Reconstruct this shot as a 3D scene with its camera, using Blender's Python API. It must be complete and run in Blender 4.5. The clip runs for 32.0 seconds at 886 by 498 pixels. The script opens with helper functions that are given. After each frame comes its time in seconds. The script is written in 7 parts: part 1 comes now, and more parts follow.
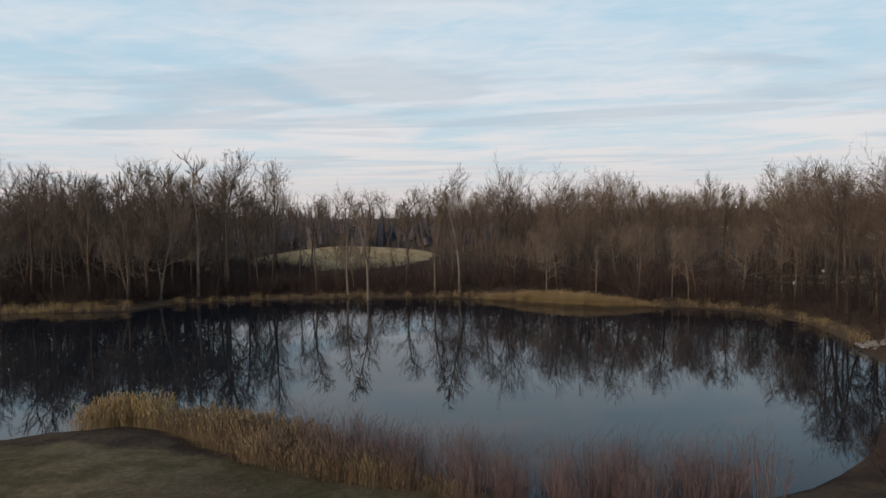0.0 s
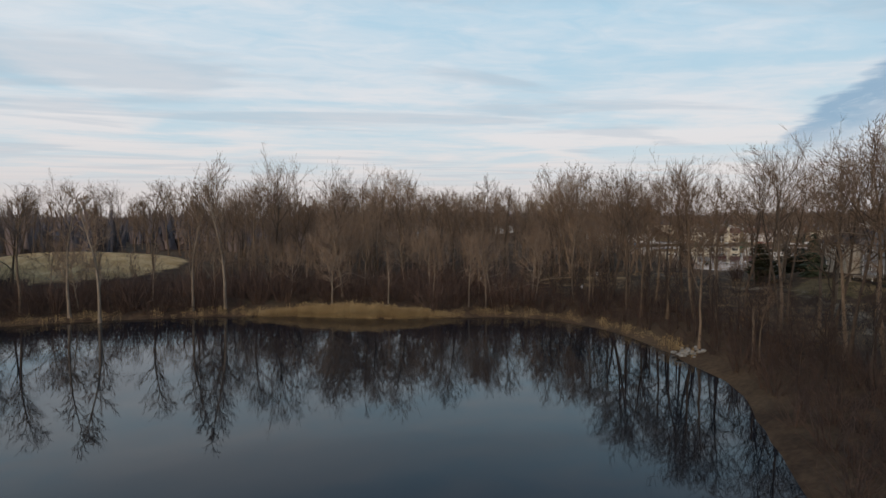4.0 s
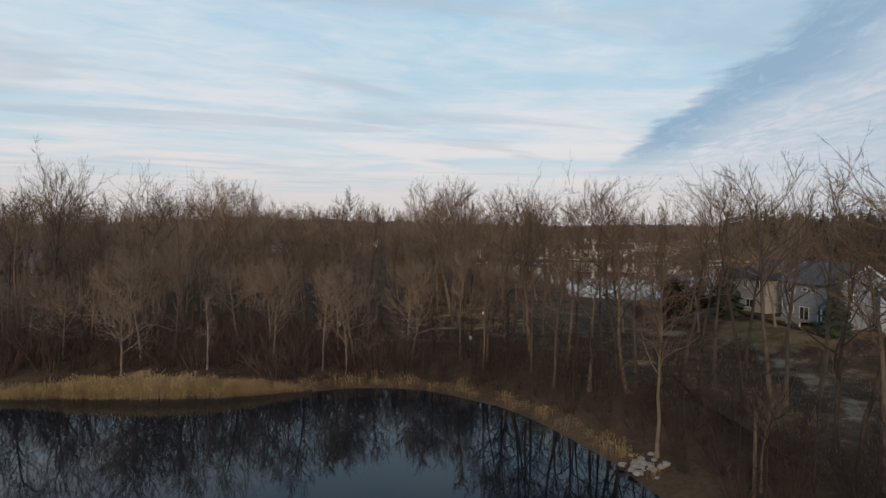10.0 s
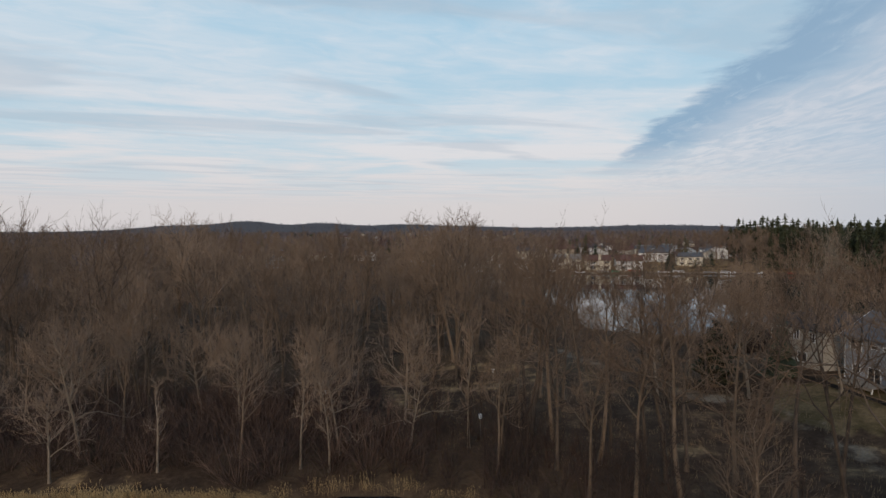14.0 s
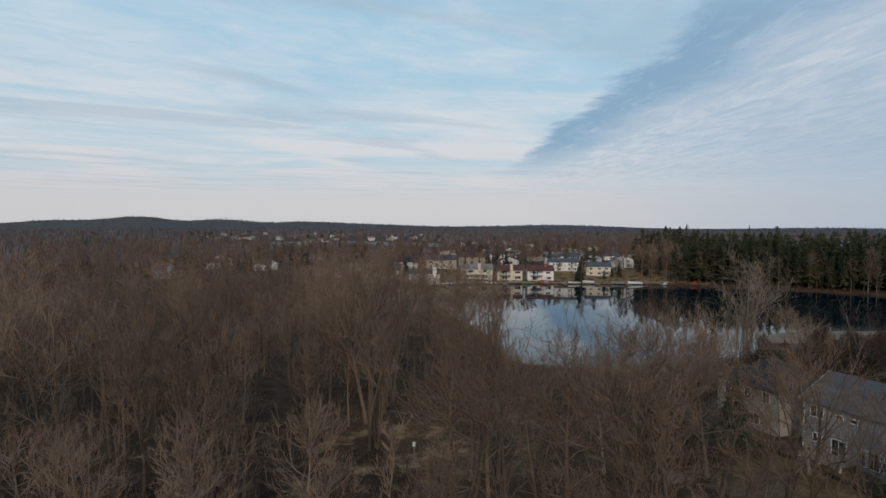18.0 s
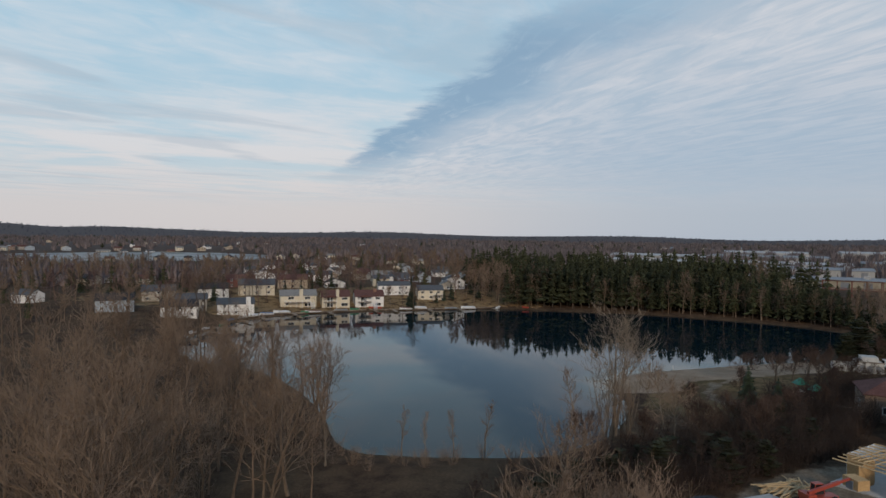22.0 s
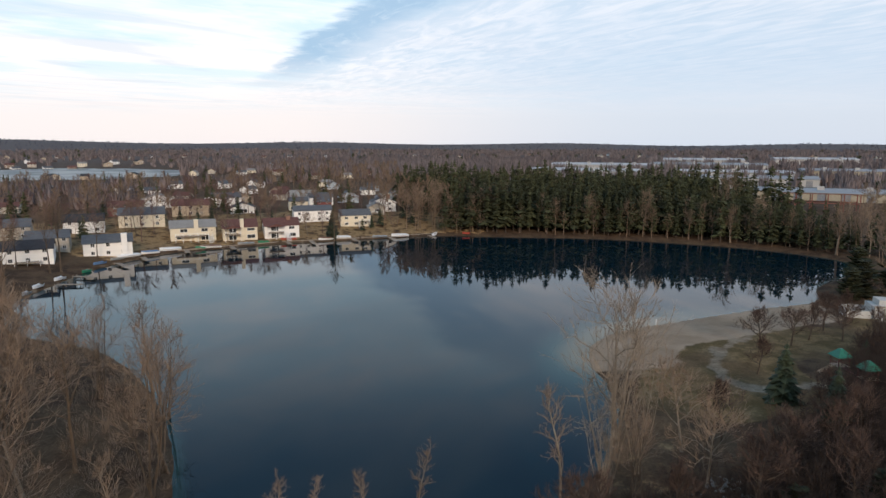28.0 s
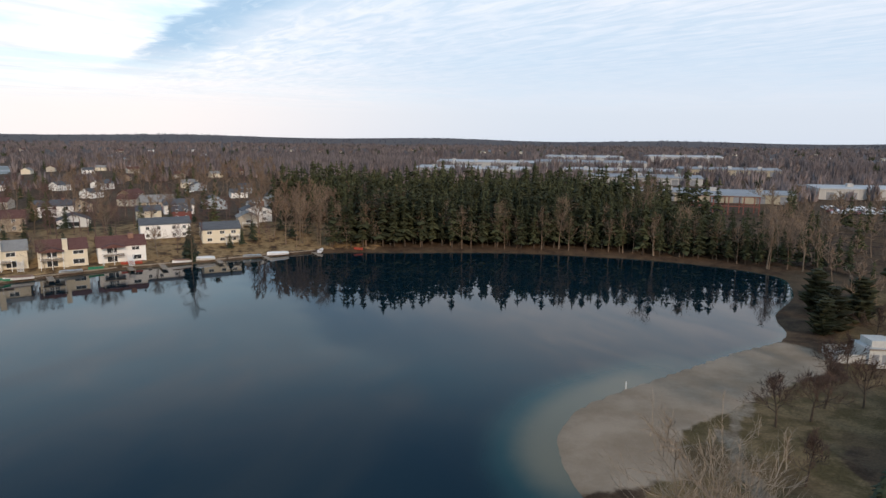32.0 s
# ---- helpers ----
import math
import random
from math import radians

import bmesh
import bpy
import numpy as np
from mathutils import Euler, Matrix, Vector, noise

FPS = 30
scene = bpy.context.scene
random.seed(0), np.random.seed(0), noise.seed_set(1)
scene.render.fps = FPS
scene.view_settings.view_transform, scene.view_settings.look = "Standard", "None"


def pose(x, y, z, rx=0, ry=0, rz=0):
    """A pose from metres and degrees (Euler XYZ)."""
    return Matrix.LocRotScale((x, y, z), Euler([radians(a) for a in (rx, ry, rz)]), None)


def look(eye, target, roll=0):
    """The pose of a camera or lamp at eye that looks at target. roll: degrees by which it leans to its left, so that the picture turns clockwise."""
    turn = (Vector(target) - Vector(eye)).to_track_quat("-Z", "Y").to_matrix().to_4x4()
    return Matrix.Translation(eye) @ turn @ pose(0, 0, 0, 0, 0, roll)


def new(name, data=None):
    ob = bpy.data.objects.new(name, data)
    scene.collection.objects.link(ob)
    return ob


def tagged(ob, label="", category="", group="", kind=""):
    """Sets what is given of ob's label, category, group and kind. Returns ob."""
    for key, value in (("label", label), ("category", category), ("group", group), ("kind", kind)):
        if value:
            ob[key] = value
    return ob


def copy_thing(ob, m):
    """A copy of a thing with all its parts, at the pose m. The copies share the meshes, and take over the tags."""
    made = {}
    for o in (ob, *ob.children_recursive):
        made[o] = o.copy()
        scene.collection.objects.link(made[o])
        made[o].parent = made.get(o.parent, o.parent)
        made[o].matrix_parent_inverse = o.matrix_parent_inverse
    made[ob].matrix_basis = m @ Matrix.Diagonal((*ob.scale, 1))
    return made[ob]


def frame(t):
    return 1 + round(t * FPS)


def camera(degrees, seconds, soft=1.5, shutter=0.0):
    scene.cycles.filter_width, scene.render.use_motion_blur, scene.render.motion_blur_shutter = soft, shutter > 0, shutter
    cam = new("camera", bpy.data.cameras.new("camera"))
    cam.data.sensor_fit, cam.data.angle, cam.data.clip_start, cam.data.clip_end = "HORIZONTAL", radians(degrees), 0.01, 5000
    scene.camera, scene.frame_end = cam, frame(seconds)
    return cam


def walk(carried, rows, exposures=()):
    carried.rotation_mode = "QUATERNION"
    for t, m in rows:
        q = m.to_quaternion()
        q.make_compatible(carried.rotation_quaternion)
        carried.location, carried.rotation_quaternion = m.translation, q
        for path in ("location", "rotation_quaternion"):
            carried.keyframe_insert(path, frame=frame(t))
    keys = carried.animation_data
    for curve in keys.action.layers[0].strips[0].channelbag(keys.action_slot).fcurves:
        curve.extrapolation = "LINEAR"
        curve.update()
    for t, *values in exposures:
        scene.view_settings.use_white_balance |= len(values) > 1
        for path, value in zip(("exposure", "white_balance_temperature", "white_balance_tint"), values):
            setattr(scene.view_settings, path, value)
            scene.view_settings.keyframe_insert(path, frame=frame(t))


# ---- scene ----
cam = camera(69.7, 32.0)
PATH = [
    (0, (0.30, 2.59, 12.02), (-1.182, 12.466, 11.580), -0.9),
    (0.5, (-0.19, 4.23, 12.03), (-2.449, 13.964, 11.618), -1.1),
    (1, (-0.54, 5.91, 11.97), (-2.867, 15.625, 11.566), -1.1),
    (1.5, (-1.00, 7.67, 12.00), (-3.304, 17.394, 11.602), -1.1),
    (2, (-1.44, 9.44, 11.96), (-3.577, 19.199, 11.573), -1.0),
    (2.5, (-1.97, 11.04, 11.83), (-3.231, 20.949, 11.441), -0.9),
    (3, (-3.37, 11.91, 12.04), (-3.512, 21.896, 11.630), -0.6),
    (3.5, (-4.37, 13.55, 12.15), (-3.244, 23.474, 11.710), -0.5),
    (4, (-4.29, 15.47, 12.15), (-1.896, 25.172, 11.683), -0.3),
    (4.5, (-3.76, 17.58, 12.03), (-0.284, 26.944, 11.571), -0.1),
    (5, (-4.02, 19.42, 12.12), (0.013, 28.553, 11.637), 0.3),
    (5.5, (-3.75, 21.93, 12.03), (0.662, 30.898, 11.592), 0.8),
    (6, (-3.33, 24.28, 12.00), (1.264, 33.153, 11.599), 1.2),
    (6.5, (-2.80, 25.52, 11.87), (1.786, 34.397, 11.443), 1.1),
    (7, (-2.21, 27.24, 11.97), (2.360, 36.126, 11.582), 1.2),
    (7.5, (-1.37, 28.74, 12.38), (3.158, 37.648, 12.004), 1.1),
    (8, (-0.56, 30.17, 12.94), (3.936, 39.097, 12.559), 0.9),
    (8.5, (0.19, 31.55, 13.38), (4.657, 40.494, 13.007), 0.8),
    (9, (1.08, 32.90, 13.58), (5.501, 41.863, 13.246), 0.7),
    (9.5, (1.79, 34.30, 14.08), (6.197, 43.276, 13.737), 0.5),
    (10, (2.37, 35.55, 14.53), (6.768, 44.526, 14.191), 0.4),
    (10.5, (2.95, 36.81, 15.01), (7.347, 45.789, 14.675), 0.2),
    (11, (3.48, 38.14, 15.45), (7.882, 47.111, 15.126), 0.2),
    (11.5, (4.04, 39.45, 16.14), (8.445, 48.415, 15.799), 0.1),
    (12, (4.68, 40.77, 16.71), (9.087, 49.740, 16.389), -0.0),
    (12.5, (5.31, 42.06, 17.39), (9.724, 51.031, 17.062), -0.2),
    (13, (5.93, 43.33, 17.92), (10.344, 52.301, 17.612), -0.2),
    (13.5, (6.51, 44.44, 18.53), (10.920, 53.408, 18.231), -0.4),
    (14, (7.13, 45.85, 19.34), (11.532, 54.824, 19.028), -0.3),
    (14.5, (7.80, 47.06, 20.02), (12.209, 56.034, 19.703), -0.4),
    (15, (9.17, 50.79, 21.58), (13.662, 59.720, 21.241), -0.2),
    (15.5, (9.76, 52.38, 22.18), (14.345, 61.256, 21.827), -0.0),
    (16, (10.33, 53.95, 22.75), (15.034, 62.769, 22.386), 0.3),
    (16.5, (10.01, 52.82, 22.57), (14.772, 61.610, 22.207), 0.4),
    (17, (10.60, 54.17, 23.04), (15.498, 62.883, 22.677), 0.5),
    (17.5, (11.19, 55.31, 23.59), (16.451, 63.805, 23.230), 0.4),
    (18, (11.87, 56.65, 23.99), (17.530, 64.881, 23.638), 0.3),
    (18.5, (13.25, 58.83, 24.37), (19.334, 66.762, 24.022), 0.4),
    (19, (15.07, 62.13, 25.37), (22.021, 69.306, 25.044), 0.5),
    (19.5, (16.43, 65.25, 26.67), (24.086, 71.678, 26.386), 1.0),
    (20, (18.39, 67.90, 27.42), (26.075, 74.303, 27.141), 0.9),
    (20.5, (20.61, 70.14, 27.75), (28.298, 76.529, 27.470), 1.0),
    (21, (22.66, 72.21, 28.16), (30.357, 78.588, 27.890), 0.9),
    (21.5, (24.75, 74.17, 29.07), (32.444, 80.553, 28.820), 0.9),
    (22, (26.88, 76.15, 30.24), (34.578, 82.528, 30.000), 0.7),
    (22.5, (29.08, 78.15, 31.28), (36.783, 84.523, 31.070), 0.7),
    (23, (31.35, 80.18, 31.89), (39.063, 86.542, 31.690), 0.6),
    (23.5, (33.70, 82.21, 32.08), (41.695, 88.214, 31.890), 0.6),
    (24, (36.00, 84.22, 32.08), (44.012, 90.201, 31.890), 0.6),
    (24.5, (38.34, 86.16, 32.03), (46.360, 92.130, 31.850), 0.6),
    (25, (40.76, 87.99, 31.99), (48.865, 93.844, 31.810), 0.5),
    (25.5, (43.37, 89.64, 32.08), (51.513, 95.442, 31.900), 0.5),
    (27.5, (54.59, 95.62, 32.30), (62.863, 101.122, 31.170), 0.1),
    (28, (57.68, 97.52, 32.26), (65.873, 103.012, 30.609), 0.0),
    (28.5, (60.92, 99.58, 32.18), (69.106, 105.084, 30.539), 0.0),
    (29, (64.16, 101.78, 32.23), (72.328, 107.309, 30.580), 0.0),
    (29.5, (67.38, 104.25, 32.39), (75.602, 109.691, 30.720), 0.1),
    (30, (70.55, 106.99, 32.65), (79.083, 111.932, 30.989), 0.2),
    (30.5, (73.84, 110.04, 32.99), (82.521, 114.711, 31.310), 0.4),
    (31, (77.35, 113.10, 33.38), (86.053, 117.722, 31.679), 0.5),
    (31.5, (81.08, 115.83, 33.66), (89.974, 120.067, 31.941), 0.5),
    (32, (84.78, 118.09, 33.68), (93.843, 121.947, 31.951), 0.6),
]
EXPOSURES = [(0, 0.0, 6500, 10), (11, -0.02, 6480, 10), (14.5, -0.08, 6350, 10), (17, -0.15, 6150, 7), (20, -0.16, 6200, 8), (23, -0.16, 6450, 10), (25.5, -0.12, 6500, 11), (26.5, 0.15, 6550, 11), (28, 0.50, 6550, 11), (32, 0.54, 6550, 11)]
walk(cam, [(t, look(e, g, r)) for t, e, g, r in PATH], EXPOSURES)

# ---- sky and light ----
SUN_DIR = Vector((-0.62, -0.70, 0.36)).normalized()     # towards the low, veiled sun


class Nodes:
    """Short writing for node trees: every method returns an output socket."""

    def __init__(self, tree):
        self.t = tree
        tree.nodes.clear()

    def n(self, kind, **props):
        node = self.t.nodes.new(kind)
        for k, v in props.items():
            setattr(node, k, v)
        return node

    def put(self, sock, val):
        if isinstance(val, bpy.types.NodeSocket):
            self.t.links.new(val, sock)
        elif val is not None:
            sock.default_value = val

    def math(self, op, a, b=None, clamp=False):
        m = self.n("ShaderNodeMath", operation=op, use_clamp=clamp)
        self.put(m.inputs[0], a)
        self.put(m.inputs[1], b)
        return m.outputs[0]

    def ramp(self, x, lo, hi, a=0.0, b=1.0):
        m = self.n("ShaderNodeMapRange", interpolation_type="SMOOTHSTEP")
        for i, v in enumerate((x, lo, hi, a, b)):
            self.put(m.inputs[i], v)
        return m.outputs[0]

    def mix(self, f, a, b):
        m = self.n("ShaderNodeMix", data_type="RGBA")
        self.put(m.inputs[0], f)
        self.put(m.inputs[6], (*a, 1) if isinstance(a, tuple) and len(a) == 3 else a)
        self.put(m.inputs[7], (*b, 1) if isinstance(b, tuple) and len(b) == 3 else b)
        return m.outputs[2]

    def noise(self, vec, scale, detail=4.0, rough=0.55, distort=0.0):
        m = self.n("ShaderNodeTexNoise")
        self.put(m.inputs["Vector"], vec)
        for k, v in (("Scale", scale), ("Detail", detail), ("Roughness", rough), ("Distortion", distort)):
            m.inputs[k].default_value = v
        return m.outputs["Fac"]

    def combine(self, x, y, z):
        m = self.n("ShaderNodeCombineXYZ")
        for i, v in enumerate((x, y, z)):
            self.put(m.inputs[i], v)
        return m.outputs[0]


def make_world():
    world = bpy.data.worlds.new("dusk_sky")
    world.use_nodes = True
    scene.world = world
    k = Nodes(world.node_tree)
    sky = k.n("ShaderNodeTexSky", sky_type="NISHITA", sun_disc=False)
    sky.sun_elevation = math.asin(SUN_DIR.z)
    sky.sun_rotation = math.atan2(SUN_DIR.x, SUN_DIR.y)
    sky.altitude, sky.air_density, sky.dust_density = 250, 1.0, 1.0
    co = k.n("ShaderNodeTexCoord")
    sep = k.n("ShaderNodeSeparateXYZ")
    k.put(sep.inputs[0], co.outputs["Generated"])
    x, y, z = sep.outputs
    zc = k.math("MAXIMUM", z, 0.035)
    px, py = k.math("DIVIDE", x, zc), k.math("DIVIDE", y, zc)
    # cloud layer coordinates: u along the long band, v across it
    u = k.math("ADD", k.math("MULTIPLY", px, 0.565), k.math("MULTIPLY", py, 0.825))
    v = k.math("SUBTRACT", k.math("MULTIPLY", px, 0.825), k.math("MULTIPLY", py, 0.565))
    wob = k.math("MULTIPLY", k.math("SUBTRACT", k.noise(k.combine(u, v, 2.0), 1.0, 8.0, 0.62), 0.5), 0.95)
    vb = k.math("ADD", v, wob)
    # thin veil with soft blue gaps
    veil = k.noise(k.combine(k.math("MULTIPLY", px, 0.6), k.math("MULTIPLY", py, 0.7), 0.0), 0.62, 3.5, 0.46, 1.1)
    wisp = k.noise(k.combine(k.math("MULTIPLY", px, 1.0), k.math("MULTIPLY", py, 1.5), 3.0), 2.6, 7.0, 0.62, 0.7)
    veil = k.ramp(k.math("ADD", veil, k.math("MULTIPLY", k.math("SUBTRACT", wisp, 0.5), 0.34)), 0.30, 0.66)
    # rippled cirrocumulus right of the band
    rip = k.noise(k.combine(k.math("MULTIPLY", u, 1.0), k.math("MULTIPLY", v, 3.2), 5.0), 1.6, 8.0, 0.62, 0.8)
    # grey flat cloud patches
    grey = k.noise(k.combine(k.math("MULTIPLY", px, 0.42), k.math("MULTIPLY", py, 1.0), 9.0), 0.62, 4.5, 0.5, 1.2)
    grey = k.ramp(grey, 0.50, 0.64)
    blue = k.mix(k.ramp(z, 0.02, 0.36), (0.64, 0.75, 0.81), (0.44, 0.69, 0.86))
    blue = k.mix(k.ramp(z, 0.29, 0.48), blue, (0.14, 0.29, 0.48))
    white = k.mix(k.ramp(z, 0.0, 0.30), (0.86, 0.80, 0.785), (0.80, 0.85, 0.90))
    white = k.mix(k.ramp(z, 0.29, 0.50), white, (0.23, 0.36, 0.53))
    col = k.mix(veil, blue, white)
    col = k.mix(k.math("MULTIPLY", grey, 0.42), col, (0.47, 0.56, 0.65))
    side = k.math("MULTIPLY", k.ramp(vb, 1.2, 2.1), k.ramp(z, 0.02, 0.13, 0.25, 1.0))
    ripc = k.mix(k.ramp(rip, 0.30, 0.70), (0.52, 0.61, 0.71), (0.80, 0.79, 0.82))
    ripc = k.mix(k.ramp(z, 0.31, 0.60), ripc, (0.24, 0.39, 0.60))
    col = k.mix(k.math("MULTIPLY", side, 0.85), col, ripc)
    band = k.math("MULTIPLY", k.ramp(vb, 1.10, 1.32), k.ramp(vb, 2.25, 1.40))
    band = k.math("MULTIPLY", k.math("MULTIPLY", band, k.ramp(u, 13.0, 7.0)), k.ramp(z, 0.40, 0.27))
    band = k.math("MULTIPLY", band, k.ramp(rip, 0.30, 0.52, 0.55, 0.95))
    col = k.mix(band, col, (0.30, 0.45, 0.61))
    # blue-grey bank low on the right and pale pink haze above the horizon
    az = k.math("ADD", k.math("MULTIPLY", x, 0.93), k.math("MULTIPLY", y, -0.37))
    low = k.math("MULTIPLY", k.ramp(z, 0.30, 0.05), k.ramp(az, 0.35, 0.80))
    col = k.mix(k.math("MULTIPLY", low, 0.8), col, (0.41, 0.53, 0.67))
    haze = k.math("MULTIPLY", k.ramp(z, 0.13, 0.02), k.ramp(az, 0.80, 0.40, 0.35, 0.7))
    col = k.mix(haze, col, (0.74, 0.69, 0.70))
    rim = k.mix(k.ramp(az, 0.30, 0.85), (0.76, 0.71, 0.71), (0.52, 0.58, 0.67))
    col = k.mix(k.math("MULTIPLY", k.ramp(z, 0.065, 0.030), 0.92), col, rim)
    bg1, bg2 = k.n("ShaderNodeBackground"), k.n("ShaderNodeBackground")
    k.put(bg1.inputs[0], sky.outputs[0])
    bg1.inputs[1].default_value = 0.06
    k.put(bg2.inputs[0], col)
    bg2.inputs[1].default_value = 0.97
    mx, out = k.n("ShaderNodeMixShader"), k.n("ShaderNodeOutputWorld")
    mx.inputs[0].default_value = 0.9
    k.put(mx.inputs[1], bg1.outputs[0])
    k.put(mx.inputs[2], bg2.outputs[0])
    k.put(out.inputs[0], mx.outputs[0])


make_world()
sun = new("sun", bpy.data.lights.new("sun", "SUN"))
sun.data.energy, sun.data.angle, sun.data.color = 1.6, radians(12), (1.0, 0.80, 0.60)
sun.matrix_world = look(SUN_DIR * 100, (0, 0, 0))

# ---- materials ----
def material(name, a, b, scale=1.0, rough=0.85, bump=0.0, detail=5.0, vary=0.0, island=0.0, metal=0.0, coarse=0.0, stretch=(1, 1, 1)):
    """A mix of two colours by fine noise, with a coarse second scale, relief, and a change from object to object or piece to piece."""
    m = bpy.data.materials.new(name)
    m.use_nodes = True
    k = Nodes(m.node_tree)
    co = k.n("ShaderNodeTexCoord")
    mp = k.n("ShaderNodeMapping")
    k.put(mp.inputs[0], co.outputs["Object"])
    mp.inputs["Scale"].default_value = stretch
    f = k.noise(mp.outputs[0], scale, detail)
    g = k.noise(mp.outputs[0], scale * 0.17, 3.0)
    col = k.mix(k.ramp(k.math("ADD", k.math("MULTIPLY", f, 0.6), k.math("MULTIPLY", g, 0.4 + coarse)), 0.3, 0.7 + coarse * 0.5), a, b)
    rnd = None
    if vary:
        rnd = k.math("MULTIPLY_ADD", k.n("ShaderNodeObjectInfo").outputs["Random"], 2 * vary)
        rnd.node.inputs[2].default_value = 1 - vary
    if island:
        r2 = k.math("MULTIPLY_ADD", k.n("ShaderNodeNewGeometry").outputs["Random Per Island"], 2 * island)
        r2.node.inputs[2].default_value = 1 - island
        rnd = k.math("MULTIPLY", rnd, r2) if rnd else r2
    if rnd:
        hsv = k.n("ShaderNodeHueSaturation")
        k.put(hsv.inputs["Value"], rnd)
        k.put(hsv.inputs["Color"], col)
        col = hsv.outputs[0]
    p, out = k.n("ShaderNodeBsdfPrincipled"), k.n("ShaderNodeOutputMaterial")
    k.put(p.inputs["Base Color"], col)
    p.inputs["Roughness"].default_value, p.inputs["Metallic"].default_value = rough, metal
    if rough > 0.8:
        p.inputs["Specular IOR Level"].default_value = 0.2
    if bump:
        b_ = k.n("ShaderNodeBump")
        b_.inputs["Strength"].default_value, b_.inputs["Distance"].default_value = 0.6, bump
        k.put(b_.inputs["Height"], f)
        k.put(p.inputs["Normal"], b_.outputs[0])
    k.put(out.inputs[0], p.outputs[0])
    return m


def ground_material():
    """Dry winter grass and leaf litter, with lawn, sand, dirt and field by the plan (attribute 'cover')."""
    m = bpy.data.materials.new("winter_ground")
    m.use_nodes = True
    k = Nodes(m.node_tree)
    co = k.n("ShaderNodeTexCoord").outputs["Object"]
    att = k.n("ShaderNodeAttribute", attribute_name="cover")
    sep = k.n("ShaderNodeSeparateColor")
    k.put(sep.inputs[0], att.outputs["Color"])
    sand, lawn, field = sep.outputs
    dirt = att.outputs["Alpha"]
    fine, mid, big = k.noise(co, 3.0, 8.0, 0.65), k.noise(co, 0.35, 6.0, 0.6), k.noise(co, 0.045, 4.0)
    litter = k.mix(k.ramp(mid, 0.35, 0.65), (0.050, 0.031, 0.020), (0.10, 0.063, 0.038))
    litter = k.mix(k.ramp(big, 0.45, 0.65, 0.0, 0.5), litter, (0.125, 0.085, 0.05))
    grass = k.mix(k.ramp(mid, 0.40, 0.60), (0.095, 0.068, 0.030), (0.175, 0.12, 0.062))
    grass = k.mix(k.ramp(big, 0.46, 0.58, 0.0, 0.6), grass, (0.095, 0.060, 0.035))
    yellow = k.mix(k.ramp(mid, 0.38, 0.62), (0.42, 0.26, 0.115), (0.54, 0.36, 0.18))
    sandc = k.mix(k.ramp(k.noise(co, 0.11, 5.0, 0.6), 0.35, 0.65), (0.24, 0.175, 0.12), (0.33, 0.25, 0.18))
    earth = k.mix(k.ramp(mid, 0.35, 0.65), (0.16, 0.118, 0.08), (0.25, 0.195, 0.14))
    edge = k.math("MULTIPLY", k.math("SUBTRACT", mid, 0.5), 0.9)

    def where(w):
        return k.ramp(k.math("ADD", w, edge), 0.35, 0.65)
    col = k.mix(where(field), litter, yellow)
    col = k.mix(where(lawn), col, grass)
    col = k.mix(where(dirt), col, earth)
    col = k.mix(where(sand), col, sandc)
    hsv = k.n("ShaderNodeHueSaturation")
    k.put(hsv.inputs["Color"], col)
    soft = k.math("MULTIPLY", where(sand), 0.24)
    k.put(hsv.inputs["Value"], k.ramp(fine, 0.25, 0.75, k.math("ADD", soft, 0.72), k.math("SUBTRACT", 1.28, soft)))
    p, out, b = k.n("ShaderNodeBsdfPrincipled"), k.n("ShaderNodeOutputMaterial"), k.n("ShaderNodeBump")
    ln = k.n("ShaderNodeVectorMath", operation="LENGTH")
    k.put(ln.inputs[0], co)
    # Aerial haze put into the colour: ground greys with distance from the origin.
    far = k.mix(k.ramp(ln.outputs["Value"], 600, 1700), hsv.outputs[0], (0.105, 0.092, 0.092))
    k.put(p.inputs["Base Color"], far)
    p.inputs["Roughness"].default_value = 0.95
    p.inputs["Specular IOR Level"].default_value = 0.1
    b.inputs["Distance"].default_value, b.inputs["Strength"].default_value = 0.12, 0.7
    k.put(b.inputs["Height"], fine)
    k.put(p.inputs["Normal"], b.outputs[0])
    k.put(out.inputs[0], p.outputs[0])
    return m


